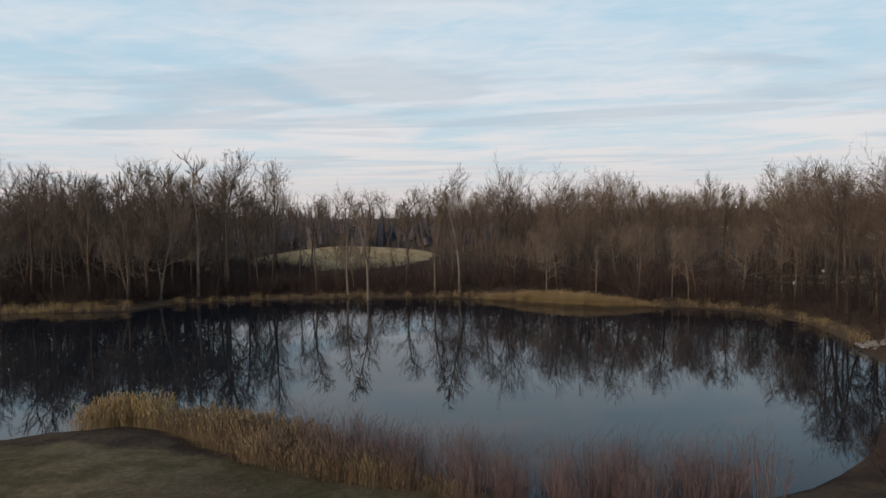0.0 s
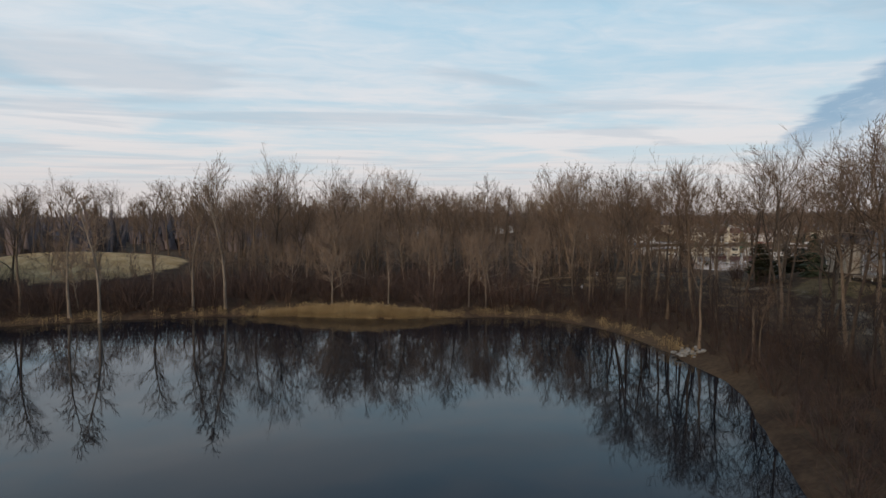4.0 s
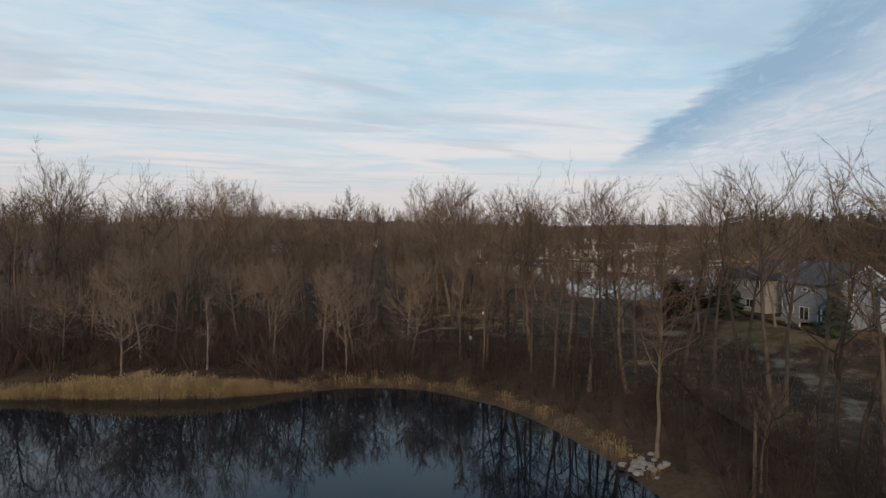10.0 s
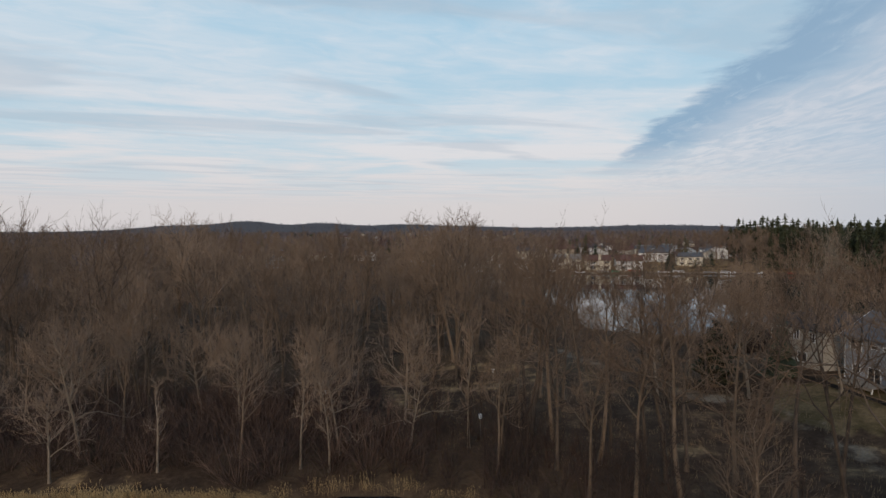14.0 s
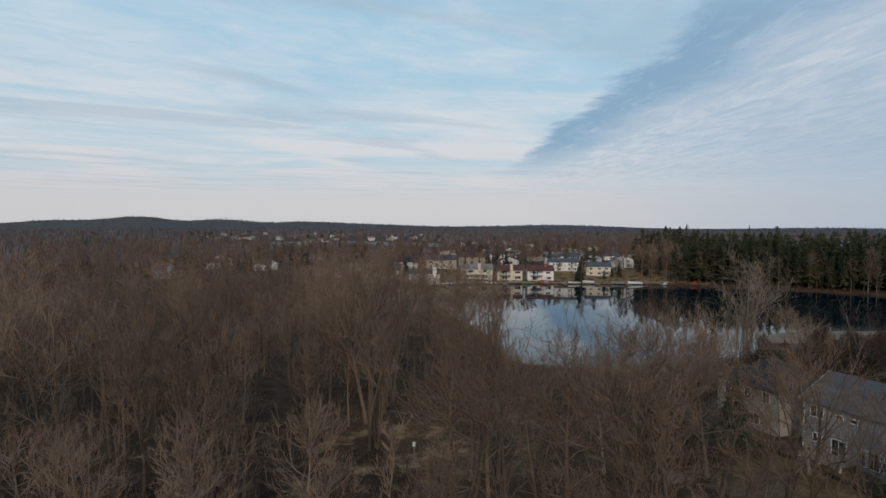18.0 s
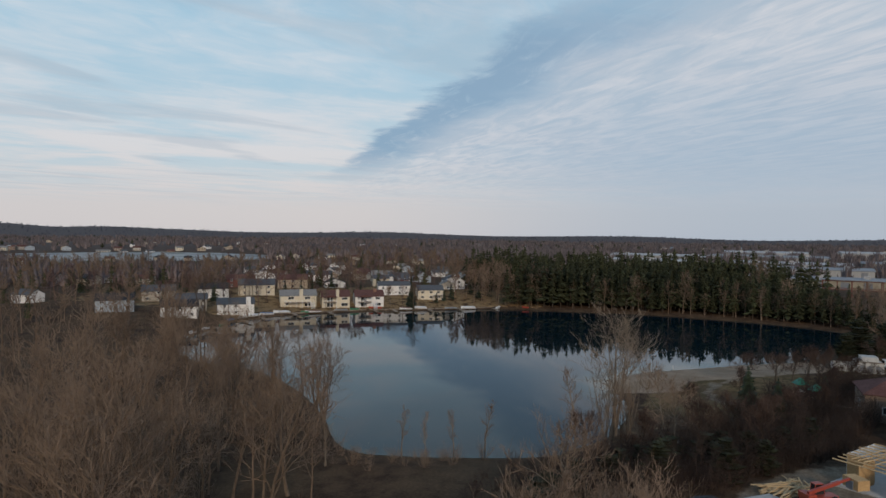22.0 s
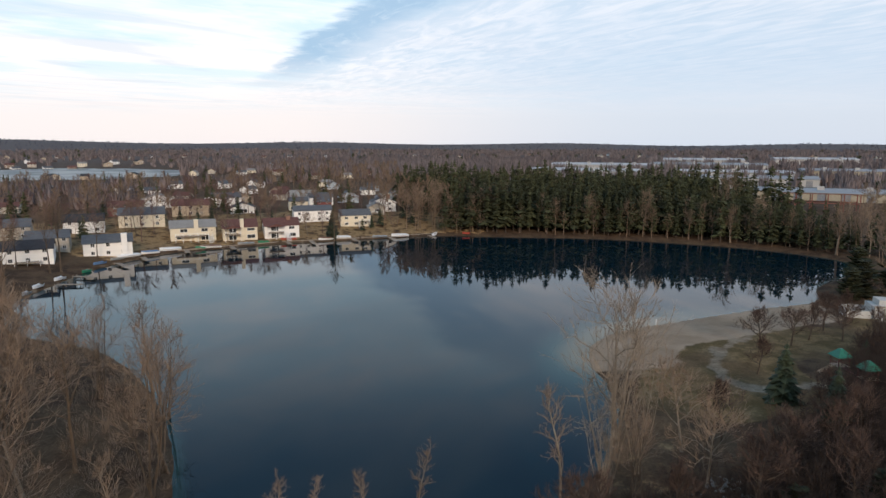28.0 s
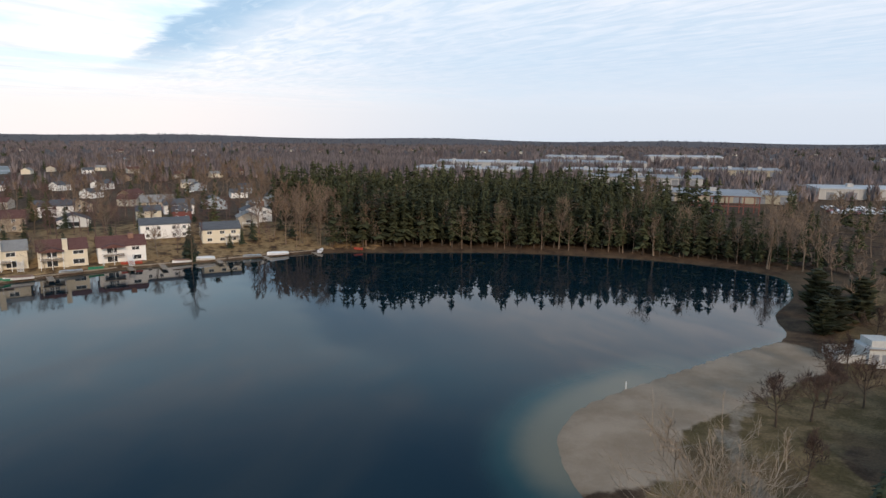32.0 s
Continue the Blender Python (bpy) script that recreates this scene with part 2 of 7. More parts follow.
def water_material(name, deep, shoal, ruff=(0.004, 0.03), gloss=0.5):
    """Still water over a dark bed; the pale bed shows by the attribute 'shoal'."""
    m = bpy.data.materials.new(name)
    m.use_nodes = True
    k = Nodes(m.node_tree)
    co = k.n("ShaderNodeTexCoord").outputs["Object"]
    att = k.n("ShaderNodeAttribute", attribute_name="shoal")
    f = k.math("ADD", att.outputs["Fac"], k.math("MULTIPLY", k.math("SUBTRACT", k.noise(co, 0.12, 5.0), 0.5), 0.18))
    mid = k.mix(k.ramp(f, 0.05, 0.55), deep, (0.018, 0.050, 0.050))
    col = k.mix(k.ramp(f, 0.45, 1.0), mid, shoal)
    p, out, b = k.n("ShaderNodeBsdfPrincipled"), k.n("ShaderNodeOutputMaterial"), k.n("ShaderNodeBump")
    k.put(p.inputs["Base Color"], col)
    p.inputs["IOR"].default_value = 1.333
    p.inputs["Specular IOR Level"].default_value = gloss
    calm = k.noise(co, 0.02, 3.0)
    k.put(p.inputs["Roughness"], k.ramp(calm, 0.4, 0.65, ruff[0], ruff[1]))
    mp = k.n("ShaderNodeMapping")
    k.put(mp.inputs[0], co)
    mp.inputs["Scale"].default_value = (1.0, 1.6, 1.0)
    b.inputs["Strength"].default_value, b.inputs["Distance"].default_value = 0.05, 0.02
    k.put(b.inputs["Height"], k.noise(mp.outputs[0], 1.1, 3.0))
    k.put(p.inputs["Normal"], b.outputs[0])
    k.put(out.inputs[0], p.outputs[0])
    return m


M_GROUND = ground_material()
M_POND = water_material("pond_water", (0.003, 0.008, 0.013), (0.10, 0.085, 0.055), (0.001, 0.010))
M_LAKE = water_material("lake_water", (0.002, 0.012, 0.019), (0.15, 0.135, 0.092), (0.012, 0.035), 0.33)
M_FARLAKE = water_material("far_lake_water", (0.006, 0.016, 0.024), (0.1, 0.1, 0.08), (0.28, 0.4))
M_BARK_DARK = material("dark_bark", (0.055, 0.041, 0.031), (0.115, 0.086, 0.065), 6, 0.9, 0.02, vary=0.25, stretch=(1, 1, 0.25))
M_BARK = material("grey_brown_bark", (0.10, 0.072, 0.05), (0.18, 0.132, 0.094), 6, 0.9, 0.02, vary=0.25, stretch=(1, 1, 0.25))
M_BARK_PALE = material("pale_grey_bark", (0.15, 0.118, 0.088), (0.28, 0.222, 0.168), 5, 0.9, 0.02, vary=0.2, stretch=(1, 1, 0.4))
M_TWIG = material("brown_twigs", (0.115, 0.078, 0.054), (0.19, 0.132, 0.092), 0.8, 0.9, vary=0.22)
M_TWIG_PALE = material("pale_twigs", (0.17, 0.118, 0.083), (0.265, 0.19, 0.136), 0.8, 0.9, vary=0.2)
M_SHOOT = material("lilac_brown_shoots", (0.16, 0.10, 0.085), (0.26, 0.17, 0.145), 0.8, 0.9, island=0.3)
M_STONE = material("grey_field_stone", (0.20, 0.185, 0.165), (0.32, 0.30, 0.27), 2.0, 0.9, 0.02)
M_TWIG_RED = material("reddish_brush_twigs", (0.062, 0.040, 0.032), (0.110, 0.070, 0.053), 0.8, 0.9, vary=0.2, island=0.3)
M_REED = material("dry_yellow_reeds", (0.30, 0.195, 0.088), (0.46, 0.325, 0.16), 0.6, 0.9, island=0.25, stretch=(1, 1, 0.2))
M_REED_BROWN = material("dry_brown_reeds", (0.17, 0.11, 0.06), (0.29, 0.20, 0.11), 0.6, 0.9, island=0.3, stretch=(1, 1, 0.2))
M_PINE = material("dark_pine_needles", (0.028, 0.033, 0.015), (0.072, 0.073, 0.034), 1.2, 0.85, vary=0.3, island=0.35)
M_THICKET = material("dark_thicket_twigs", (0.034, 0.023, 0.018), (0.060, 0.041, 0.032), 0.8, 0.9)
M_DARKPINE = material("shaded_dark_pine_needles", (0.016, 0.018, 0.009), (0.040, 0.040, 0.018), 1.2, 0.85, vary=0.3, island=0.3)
M_SPRUCE = material("blue_green_spruce_needles", (0.016, 0.024, 0.009), (0.036, 0.046, 0.018), 1.5, 0.8, vary=0.2, island=0.25)

# ---- the land ----
POND = [(-74, 80.5), (-66.5, 82), (-57, 84.5), (-55, 90.5), (-45, 96.3), (-28.6, 99.6), (-12, 99.5), (-3, 97), (4, 93.6), (9, 91.8), (15, 90.8), (21, 89.7), (25.4, 86.8), (28.2, 81.8),
        (29.6, 76), (29.3, 68), (28.3, 62.6), (27.5, 57.2), (25.9, 52.4), (22.9, 47.5), (16, 36), (9, 30.5), (0, 29), (-6, 30.6), (-14, 33), (-20, 36), (-23.5, 36.9), (-27, 35.6), (-31, 33.5), (-50, 28), (-75, 32), (-84, 55)]
LAKE = [(100, 122), (107, 118.5), (118, 117.5), (129, 120), (137, 124), (143.5, 129), (151, 132.3), (157, 132.4), (164, 131), (181, 121), (194, 113), (206, 105), (221, 105.5), (237, 101), (250, 100), (262, 102.5),
        (269, 118), (270, 140), (264, 172), (251, 199), (239, 222), (218, 238), (197, 253), (181, 261), (166, 266.5), (143, 262), (127, 251), (112, 238),
        (104, 218), (107, 196), (103, 176), (95, 158), (87, 145), (88, 137)]
FAR_LAKE = [(285, 700), (380, 655), (465, 690), (520, 760), (480, 930), (330, 1000), (220, 900), (230, 720)]


def shore(poly, x, y):
    """Signed distance to a shoreline, positive on land, for arrays."""
    inside = np.zeros(x.shape, bool)
    best = np.full(x.shape, 1e9)
    for (ax, ay), (bx, by) in zip(poly, poly[1:] + poly[:1]):
        ex, ey = bx - ax, by - ay
        s = np.clip(((x - ax) * ex + (y - ay) * ey) / (ex * ex + ey * ey), 0, 1)
        best = np.minimum(best, np.hypot(x - ax - s * ex, y - ay - s * ey))
        cross = (ay > y) != (by > y)
        inside ^= cross & (x < ex * (y - ay) / (ey if ey else 1e-9) + ax)
    return np.where(inside, -best, best)


def rounded(poly, steps=5):
    """A smooth closed line through the corners."""
    out, n = [], len(poly)
    for i in range(n):
        p = [Vector(poly[(i + j) % n]) for j in (-1, 0, 1, 2)]
        for s in range(steps):
            t = s / steps
            q = 0.5 * (2 * p[1] + (p[2] - p[0]) * t + (2 * p[0] - 5 * p[1] + 4 * p[2] - p[3]) * t * t + (3 * p[1] - p[0] - 3 * p[2] + p[3]) * t ** 3)
            out.append((q.x, q.y))
    return out


POND_L, LAKE_L, FAR_L = rounded(POND, 4), rounded(LAKE, 4), rounded(FAR_LAKE, 3)


def step(v, lo, hi):
    s = np.clip((v - lo) / (hi - lo), 0, 1)
    return s * s * (3 - 2 * s)


def blob(x, y, cx, cy, rx, ry, turn=0.0):
    c, s = math.cos(radians(turn)), math.sin(radians(turn))
    u, v = ((x - cx) * c + (y - cy) * s) / rx, (-(x - cx) * s + (y - cy) * c) / ry
    return np.sqrt(u * u + v * v)


def wave(x, y):
    """Gentle unevenness of the ground."""
    return (np.sin(x * 0.31 + 1.3 * np.sin(y * 0.17)) * np.sin(y * 0.27 + 0.7 * np.sin(x * 0.21)) * 0.6
            + np.sin(x * 0.083 + 2.0) * np.sin(y * 0.071 + 1.0))


def height(x, y):
    x, y = np.asarray(x, float), np.asarray(y, float)
    d1, d2, d3 = shore(POND_L, x, y), shore(LAKE_L, x, y), shore(FAR_L, x, y)
    d = np.minimum(np.minimum(d1, d2), d3)
    beach = step(blob(x, y, 185, 108, 55, 26, -28), 1.2, 0.7)
    bank = np.where(d < 0, np.maximum(-2.5, d * 0.35), 0.55 * step(d, 0, 1.6) + 0.8 * step(d, 1, 9) + 1.1 * step(d, 6, 60))
    low = np.where(d < 0, np.maximum(-2.5, d * 0.10), 0.05 * d)
    h = bank * (1 - beach) + np.minimum(low, bank + 0.2) * beach
    land = step(d, 0.5, 8)
    h = h + land * (0.22 * wave(x, y))
    # the slope on which the lake houses stand
    h = h + 2.6 * step(d2, 6, 30) * step(x + y, 300, 400) * step(blob(x, y, 190, 300, 130, 80, -38), 1.3, 0.6)
    # the raised lots of the houses beside the field
    h = h + 1.8 * step(blob(x, y, 91, 80, 37, 28, -8), 1.0, 0.66)
    # the yellow knoll behind the pond
    h = h + 3.4 * step(blob(x, y, -46, 156, 38, 32, 0), 1.0, 0.1)
    r = np.hypot(x - 80, y - 120)
    h = h + 3.0 * step(r, 400, 900) * step(d3, 0, 80) + 3.0 * step(r, 500, 2500) * np.sin(x * 0.0021 + 1) * np.sin(y * 0.0017)
    # wooded ridge on the horizon
    az = np.degrees(np.arctan2(x - 20, y - 60))
    ridge = 0.92 * np.exp(-((az - 12) / 11.0) ** 2) * (1 + 0.18 * np.sin(az * 0.9)) + 0.25 * np.exp(-((az - 40) / 16.0) ** 2) + 0.15 * (1 + np.sin(az * 0.31))
    h = h + 46 * step(r, 2100, 3300) * ridge + 5 * step(r, 1800, 3000)
    return h


TAB_X, TAB_Y, TAB_S = -230.0, -30.0, 1.7
_gx, _gy = np.meshgrid(TAB_X + TAB_S * np.arange(420), TAB_Y + TAB_S * np.arange(290))
TABLE = height(_gx, _gy)


def ground_z(x, y):
    """The ground's height, from a table near the lakes."""
    i, j = (x - TAB_X) / TAB_S, (y - TAB_Y) / TAB_S
    a, b = int(i), int(j)
    if i < 0 or j < 0 or a > 418 or b > 288:
        return float(height(np.array([x]), np.array([y]))[0])
    u, v = i - a, j - b
    return float((TABLE[b, a] * (1 - u) + TABLE[b, a + 1] * u) * (1 - v) + (TABLE[b + 1, a] * (1 - u) + TABLE[b + 1, a + 1] * u) * v)


def axis(lo, hi, fine, far):
    """Grid lines: even between lo and hi, ever wider outside."""
    mid = list(np.arange(lo, hi + 0.1, fine))
    out, s, v = [], fine, hi
    while v < far:
        s *= 1.13
        v += s
        out.append(v)
    neg, s, v = [], fine, lo
    while v > -far:
        s *= 1.13
        v -= s
        neg.append(v)
    return np.array(neg[::-1] + mid + out)


def line_mask(x, y, pts, w):
    best = np.full(x.shape, 1e9)
    for (ax, ay), (bx, by) in zip(pts, pts[1:]):
        ex, ey = bx - ax, by - ay
        s = np.clip(((x - ax) * ex + (y - ay) * ey) / (ex * ex + ey * ey), 0, 1)
        best = np.minimum(best, np.hypot(x - ax - s * ex, y - ay - s * ey))
    return step(best, w * 1.25, w * 0.75)


PARK_PATH = [(190, 105), (180, 109), (170, 112.3), (160, 114.6), (152, 114), (147, 111.5), (143.6, 108), (144, 105), (148, 101), (150, 96), (152, 88)]
TRACK = [(30, 30), (38, 48), (47, 60), (56, 72), (60, 84), (58, 100), (62, 120)]


def make_ground():
    gx, gy = axis(-100, 290, 1.7, 4400), axis(-12, 290, 1.7, 4400)
    X, Y = np.meshgrid(gx, gy)
    x, y = X.ravel(), Y.ravel()
    z = height(x, y)
    nx, ny = len(gx), len(gy)
    i = np.arange(nx * ny).reshape(ny, nx)
    quads = np.stack([i[:-1, :-1], i[:-1, 1:], i[1:, 1:], i[1:, :-1]], -1).reshape(-1, 4)
    me = bpy.data.meshes.new("ground")
    me.vertices.add(len(x))
    me.vertices.foreach_set("co", np.stack([x, y, z], 1).ravel())
    me.loops.add(quads.size)
    me.loops.foreach_set("vertex_index", quads.ravel().astype(np.int32))
    me.polygons.add(len(quads))
    me.polygons.foreach_set("loop_start", np.arange(0, quads.size, 4, dtype=np.int32))
    me.update()
    me.polygons.foreach_set("use_smooth", np.ones(len(quads), bool))
    d1, d2 = shore(POND_L, x, y), shore(LAKE_L, x, y)
    sand = step(blob(x, y, 171, 121, 38, 17, -30), 1.05, 0.8) * step(d2, 14.5, 11.5)
    sand = np.maximum(sand, 0.4 * step(np.abs(d2 - 0.6), 1.6, 0.6) * step(y, 225, 240))
    lawn = step(blob(x, y, -22, 14, 40, 19, 0), 1.05, 0.8)
    lawn = np.maximum(lawn, step(blob(x, y, 205, 82, 55, 17, -8), 1.0, 0.8) * step(d2, 6, 9))
    lawn = np.maximum(lawn, 0.45 * step(blob(x, y, 195, 285, 120, 50, -38), 1.0, 0.7) * step(d2, 1.5, 4))
    lawn = np.maximum(lawn, 0.9 * step(blob(x, y, 157, 106, 32, 15, -18), 1.0, 0.8))
    lawn = lawn * (1 - step(blob(x, y, 154, 98, 9, 5.5, 30), 1.0, 0.75))
    lawn = np.maximum(lawn, step(blob(x, y, 66, 80, 9, 7, -30), 1.0, 0.8))
    field = 0.95 * step(blob(x, y, -46, 150, 26, 26, 0), 1.0, 0.7)
    field = np.maximum(field, 0.36 * step(blob(x, y, 40, 110, 20, 13, 20), 1.0, 0.6))
    field = np.maximum(field, 0.5 * step(blob(x, y, 195, 275, 120, 45, -38), 1.0, 0.7) * step(d2, 1.0, 3))
    field = np.maximum(field, 0.30 * step(blob(x, y, 55, 80, 26, 50, -10), 1.0, 0.6) * step(d1, 7, 12))
    field = np.maximum(field, 0.34 * step(blob(x, y, 108, 115, 24, 7, -6), 1.0, 0.6))
    field = np.maximum(field, 0.28 * step(np.abs(d1 - 0.8), 1.2, 0.4))
    dirt = np.maximum(0.8 * line_mask(x, y, PARK_PATH, 1.1), 0.5 * line_mask(x, y, TRACK, 1.5))
    field = np.maximum(field, 0.36 * step(blob(x, y, 3, 97, 15, 5, -25), 1.0, 0.7))
    dirt = np.maximum(dirt, 0.9 * step(blob(x, y, 100, 81, 18, 14, -10), 1.0, 0.85))
    att = me.color_attributes.new("cover", "FLOAT_COLOR", "POINT")
    att.data.foreach_set("color", np.stack([sand, lawn, field, dirt], 1).astype(np.float32).ravel())
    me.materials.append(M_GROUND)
    return tagged(new("ground", me), "brown winter ground with dry grass, leaf litter and sand", "ground", kind="structure")


make_ground()


def make_water(name, line, mat, label, shoal_at=None, edge=2.5):
    c = Vector((sum(p[0] for p in line) / len(line), sum(p[1] for p in line) / len(line)))
    xs, ys = [p[0] for p in line], [p[1] for p in line]
    s = max(max(xs) - min(xs), max(ys) - min(ys)) / 110
    gx, gy = np.arange(min(xs) - edge, max(xs) + edge + s, s), np.arange(min(ys) - edge, max(ys) + edge + s, s)
    X, Y = np.meshgrid(gx, gy)
    d = shore(line, X.ravel(), Y.ravel())
    keep = (d < edge).reshape(X.shape)
    cells = keep[:-1, :-1] | keep[1:, :-1] | keep[:-1, 1:] | keep[1:, 1:]
    n = len(gx)
    faces = [(j * n + i, j * n + i + 1, (j + 1) * n + i + 1, (j + 1) * n + i) for j, i in zip(*np.nonzero(cells))]
    me = bpy.data.meshes.new(name)
    me.from_pydata(np.stack([X.ravel(), Y.ravel(), np.zeros(X.size)], 1).tolist(), [], faces)
    att = me.color_attributes.new("shoal", "FLOAT_COLOR", "POINT")
    w = np.zeros(X.size)
    if shoal_at:
        for (cx, cy, rx, ry, turn) in shoal_at:
            w = np.maximum(w, step(-d, 12, 0) * step(blob(X.ravel(), Y.ravel(), cx, cy, rx, ry, turn), 1.0, 0.35))
    if shoal_at:
        w = np.maximum(w, 0.5 * step(-d, 2.0, 0.0))
    att.data.foreach_set("color", np.repeat(w[:, None], 4, 1).astype(np.float32).ravel())
    me.materials.append(mat)
    return tagged(new(name, me), label, "water", kind="structure")


make_water("pond_surface", POND_L, M_POND, "dark still pond reflecting bare trees and sky")
make_water("lake_surface", LAKE_L, M_LAKE, "calm deep blue lake with a pale sandy shallow", [(160, 140, 46, 34, -15)])
make_water("far_lake_surface", FAR_L, M_FARLAKE, "distant pale lake behind the houses")

# ---- building blocks ----
class Pile:
    """Collects faces and becomes one mesh."""

    def __init__(self):
        self.v, self.f, self.n = [], [], 0

    def add(self, verts, faces):
        self.v.append(np.asarray(verts, float).reshape(-1, 3))
        n = self.n
        self.f.extend([tuple(i + n for i in f) for f in faces])
        self.n += len(self.v[-1])

    def box(self, x0, y0, z0, x1, y1, z1, m=None):
        p = [(x, y, z) for z in (z0, z1) for x, y in ((x0, y0), (x1, y0), (x1, y1), (x0, y1))]
        if m is not None:
            p = [m @ Vector(q) for q in p]
        self.add([tuple(q) for q in p], [(3, 2, 1, 0), (4, 5, 6, 7), (0, 1, 5, 4), (1, 2, 6, 5), (2, 3, 7, 6), (3, 0, 4, 7)])

    def spike(self, p, q, r):
        """A three-sided point from p to q."""
        px, py, pz = float(p[0]), float(p[1]), float(p[2])
        qx, qy, qz = float(q[0]), float(q[1]), float(q[2])
        dx, dy, dz = qx - px, qy - py, qz - pz
        if abs(dz) < 0.9 * (abs(dx) + abs(dy) + abs(dz)):
            ax, ay, az = dy, -dx, 0.0
        else:
            ax, ay, az = 0.0, dz, -dy
        s = r / (math.sqrt(ax * ax + ay * ay + az * az) + 1e-9)
        ax, ay, az = ax * s, ay * s, az * s
        bx, by, bz = dy * az - dz * ay, dz * ax - dx * az, dx * ay - dy * ax
        s = r / (math.sqrt(bx * bx + by * by + bz * bz) + 1e-9)
        bx, by, bz = bx * s, by * s, bz * s
        n = self.n
        self.v.append(((px + ax, py + ay, pz + az), (px - 0.5 * ax + 0.87 * bx, py - 0.5 * ay + 0.87 * by, pz - 0.5 * az + 0.87 * bz),
                       (px - 0.5 * ax - 0.87 * bx, py - 0.5 * ay - 0.87 * by, pz - 0.5 * az - 0.87 * bz), (qx, qy, qz)))
        self.f += [(n, n + 3, n + 1), (n + 1, n + 3, n + 2), (n + 2, n + 3, n)]
        self.n += 4

    def tube(self, pts, radii, sides=5, tip=False, base=False):
        if tip and len(pts) == 2 and sides == 3:
            self.spike(pts[0], pts[1], radii[0])
            return
        pts = np.asarray(pts, float)
        k = len(pts)
        t = np.gradient(pts, axis=0)
        t /= np.linalg.norm(t, axis=1)[:, None] + 1e-9
        ref = np.array([0.0, 0, 1]) if abs(t[0][2]) < 0.9 else np.array([1.0, 0, 0])
        a = np.cross(t, ref)
        a /= np.linalg.norm(a, axis=1)[:, None] + 1e-9
        b = np.cross(t, a)
        ang = np.arange(sides) * 2 * math.pi / sides
        ring = np.cos(ang)[None, :, None] * a[:, None] + np.sin(ang)[None, :, None] * b[:, None]
        m = k - 1 if tip else k
        v = (pts[:m, None] + ring[:m] * np.asarray(radii, float)[:m, None, None]).reshape(-1, 3)
        f = []
        for i in range(m - 1):
            for j in range(sides):
                q, r = i * sides + j, i * sides + (j + 1) % sides
                f.append((q, q + sides, r + sides, r))
        if tip:
            v = np.vstack([v, pts[-1:]])
            f += [((m - 1) * sides + j, m * sides, (m - 1) * sides + (j + 1) % sides) for j in range(sides)]
        else:
            f.append(tuple(range((m - 1) * sides, m * sides))[::-1])
        if base:
            f.append(tuple(range(sides)))
        self.add(v, f)

    def mesh(self, name, mat, smooth=False):
        me = bpy.data.meshes.new(name)
        me.from_pydata(np.vstack(self.v) if self.v else [], [], self.f)
        me.materials.append(mat)
        if smooth:
            me.polygons.foreach_set("use_smooth", np.ones(len(me.polygons), bool))
        return me

    def arrays(self):
        """Vertices and triangles, for joining many copies."""
        tris = []
        for f in self.f:
            tris += [(f[0], f[i], f[i + 1]) for i in range(1, len(f) - 1)]
        return np.vstack(self.v), np.array(tris, np.int32)


def part(name, pile, mat, parent, label="", at=None, smooth=False):
    me = pile if isinstance(pile, bpy.types.Mesh) else pile.mesh(name, mat, smooth)
    ob = new(name, me)
    ob.parent = parent
    if at is not None:
        ob.matrix_basis = at
    if label:
        ob["label"] = label
    return ob


def joined(name, items, mat, label, category, kind="stuff"):
    """One object out of many transformed copies: items are (arrays, x, y, z, turn, scale, stretch)."""
    vs, fs, n = [], [], 0
    for (v, f), x, y, z, turn, s, st in items:
        c, q = math.cos(turn) * s, math.sin(turn) * s
        vs.append(np.stack([v[:, 0] * c - v[:, 1] * q + x, v[:, 0] * q + v[:, 1] * c + y, v[:, 2] * s * st + z], 1))
        fs.append(f + n)
        n += len(v)
    V, F = np.vstack(vs), np.vstack(fs).astype(np.int32)
    me = bpy.data.meshes.new(name)
    me.vertices.add(len(V))
    me.vertices.foreach_set("co", V.ravel())
    me.loops.add(F.size)
    me.loops.foreach_set("vertex_index", F.ravel())
    me.polygons.add(len(F))
    me.polygons.foreach_set("loop_start", np.arange(0, F.size, 3, dtype=np.int32))
    me.update()
    me.materials.append(mat)
    return tagged(new(name, me), label, category, kind=kind)


# ---- bare trees ----
FORMS = {   # crown base, trunk reach, limb angle from upright, limb length, limbs, branches, twigs, sprays
    "wide": (0.24, 0.70, (36, 74), 0.45, 15, 7, 5, 3),
    "vase": (0.26, 0.84, (24, 60), 0.42, 15, 6, 4, 3),
    "tall": (0.40, 0.88, (30, 66), 0.32, 16, 6, 4, 3),
    "slim": (0.25, 0.95, (24, 42), 0.22, 13, 4, 3, 3),
    "oak": (0.36, 0.66, (28, 62), 0.50, 10, 7, 4, 3),
    "high": (0.44, 0.82, (28, 60), 0.42, 10, 6, 4, 3),
    "broom": (0.20, 0.95, (10, 24), 0.18, 11, 5, 4, 2),
    "fine": (0.28, 0.84, (26, 62), 0.36, 12, 5, 4, 1),
    "plain": (0.32, 0.85, (24, 50), 0.36, 10, 4, 3, 0),
}


def curve(rng, start, way, length, bend, k, wob):
    """A bent line of k points that turns upright by bend."""
    pts, p, d = [start], np.array(start, float), np.array(way, float)
    for _ in range(k - 1):
        d = d + np.array([0, 0, bend / (k - 1)]) + rng.normal(0, wob, 3)
        d /= np.linalg.norm(d)
        p = p + d * length / (k - 1)
        pts.append(p.copy())
    return np.array(pts), d


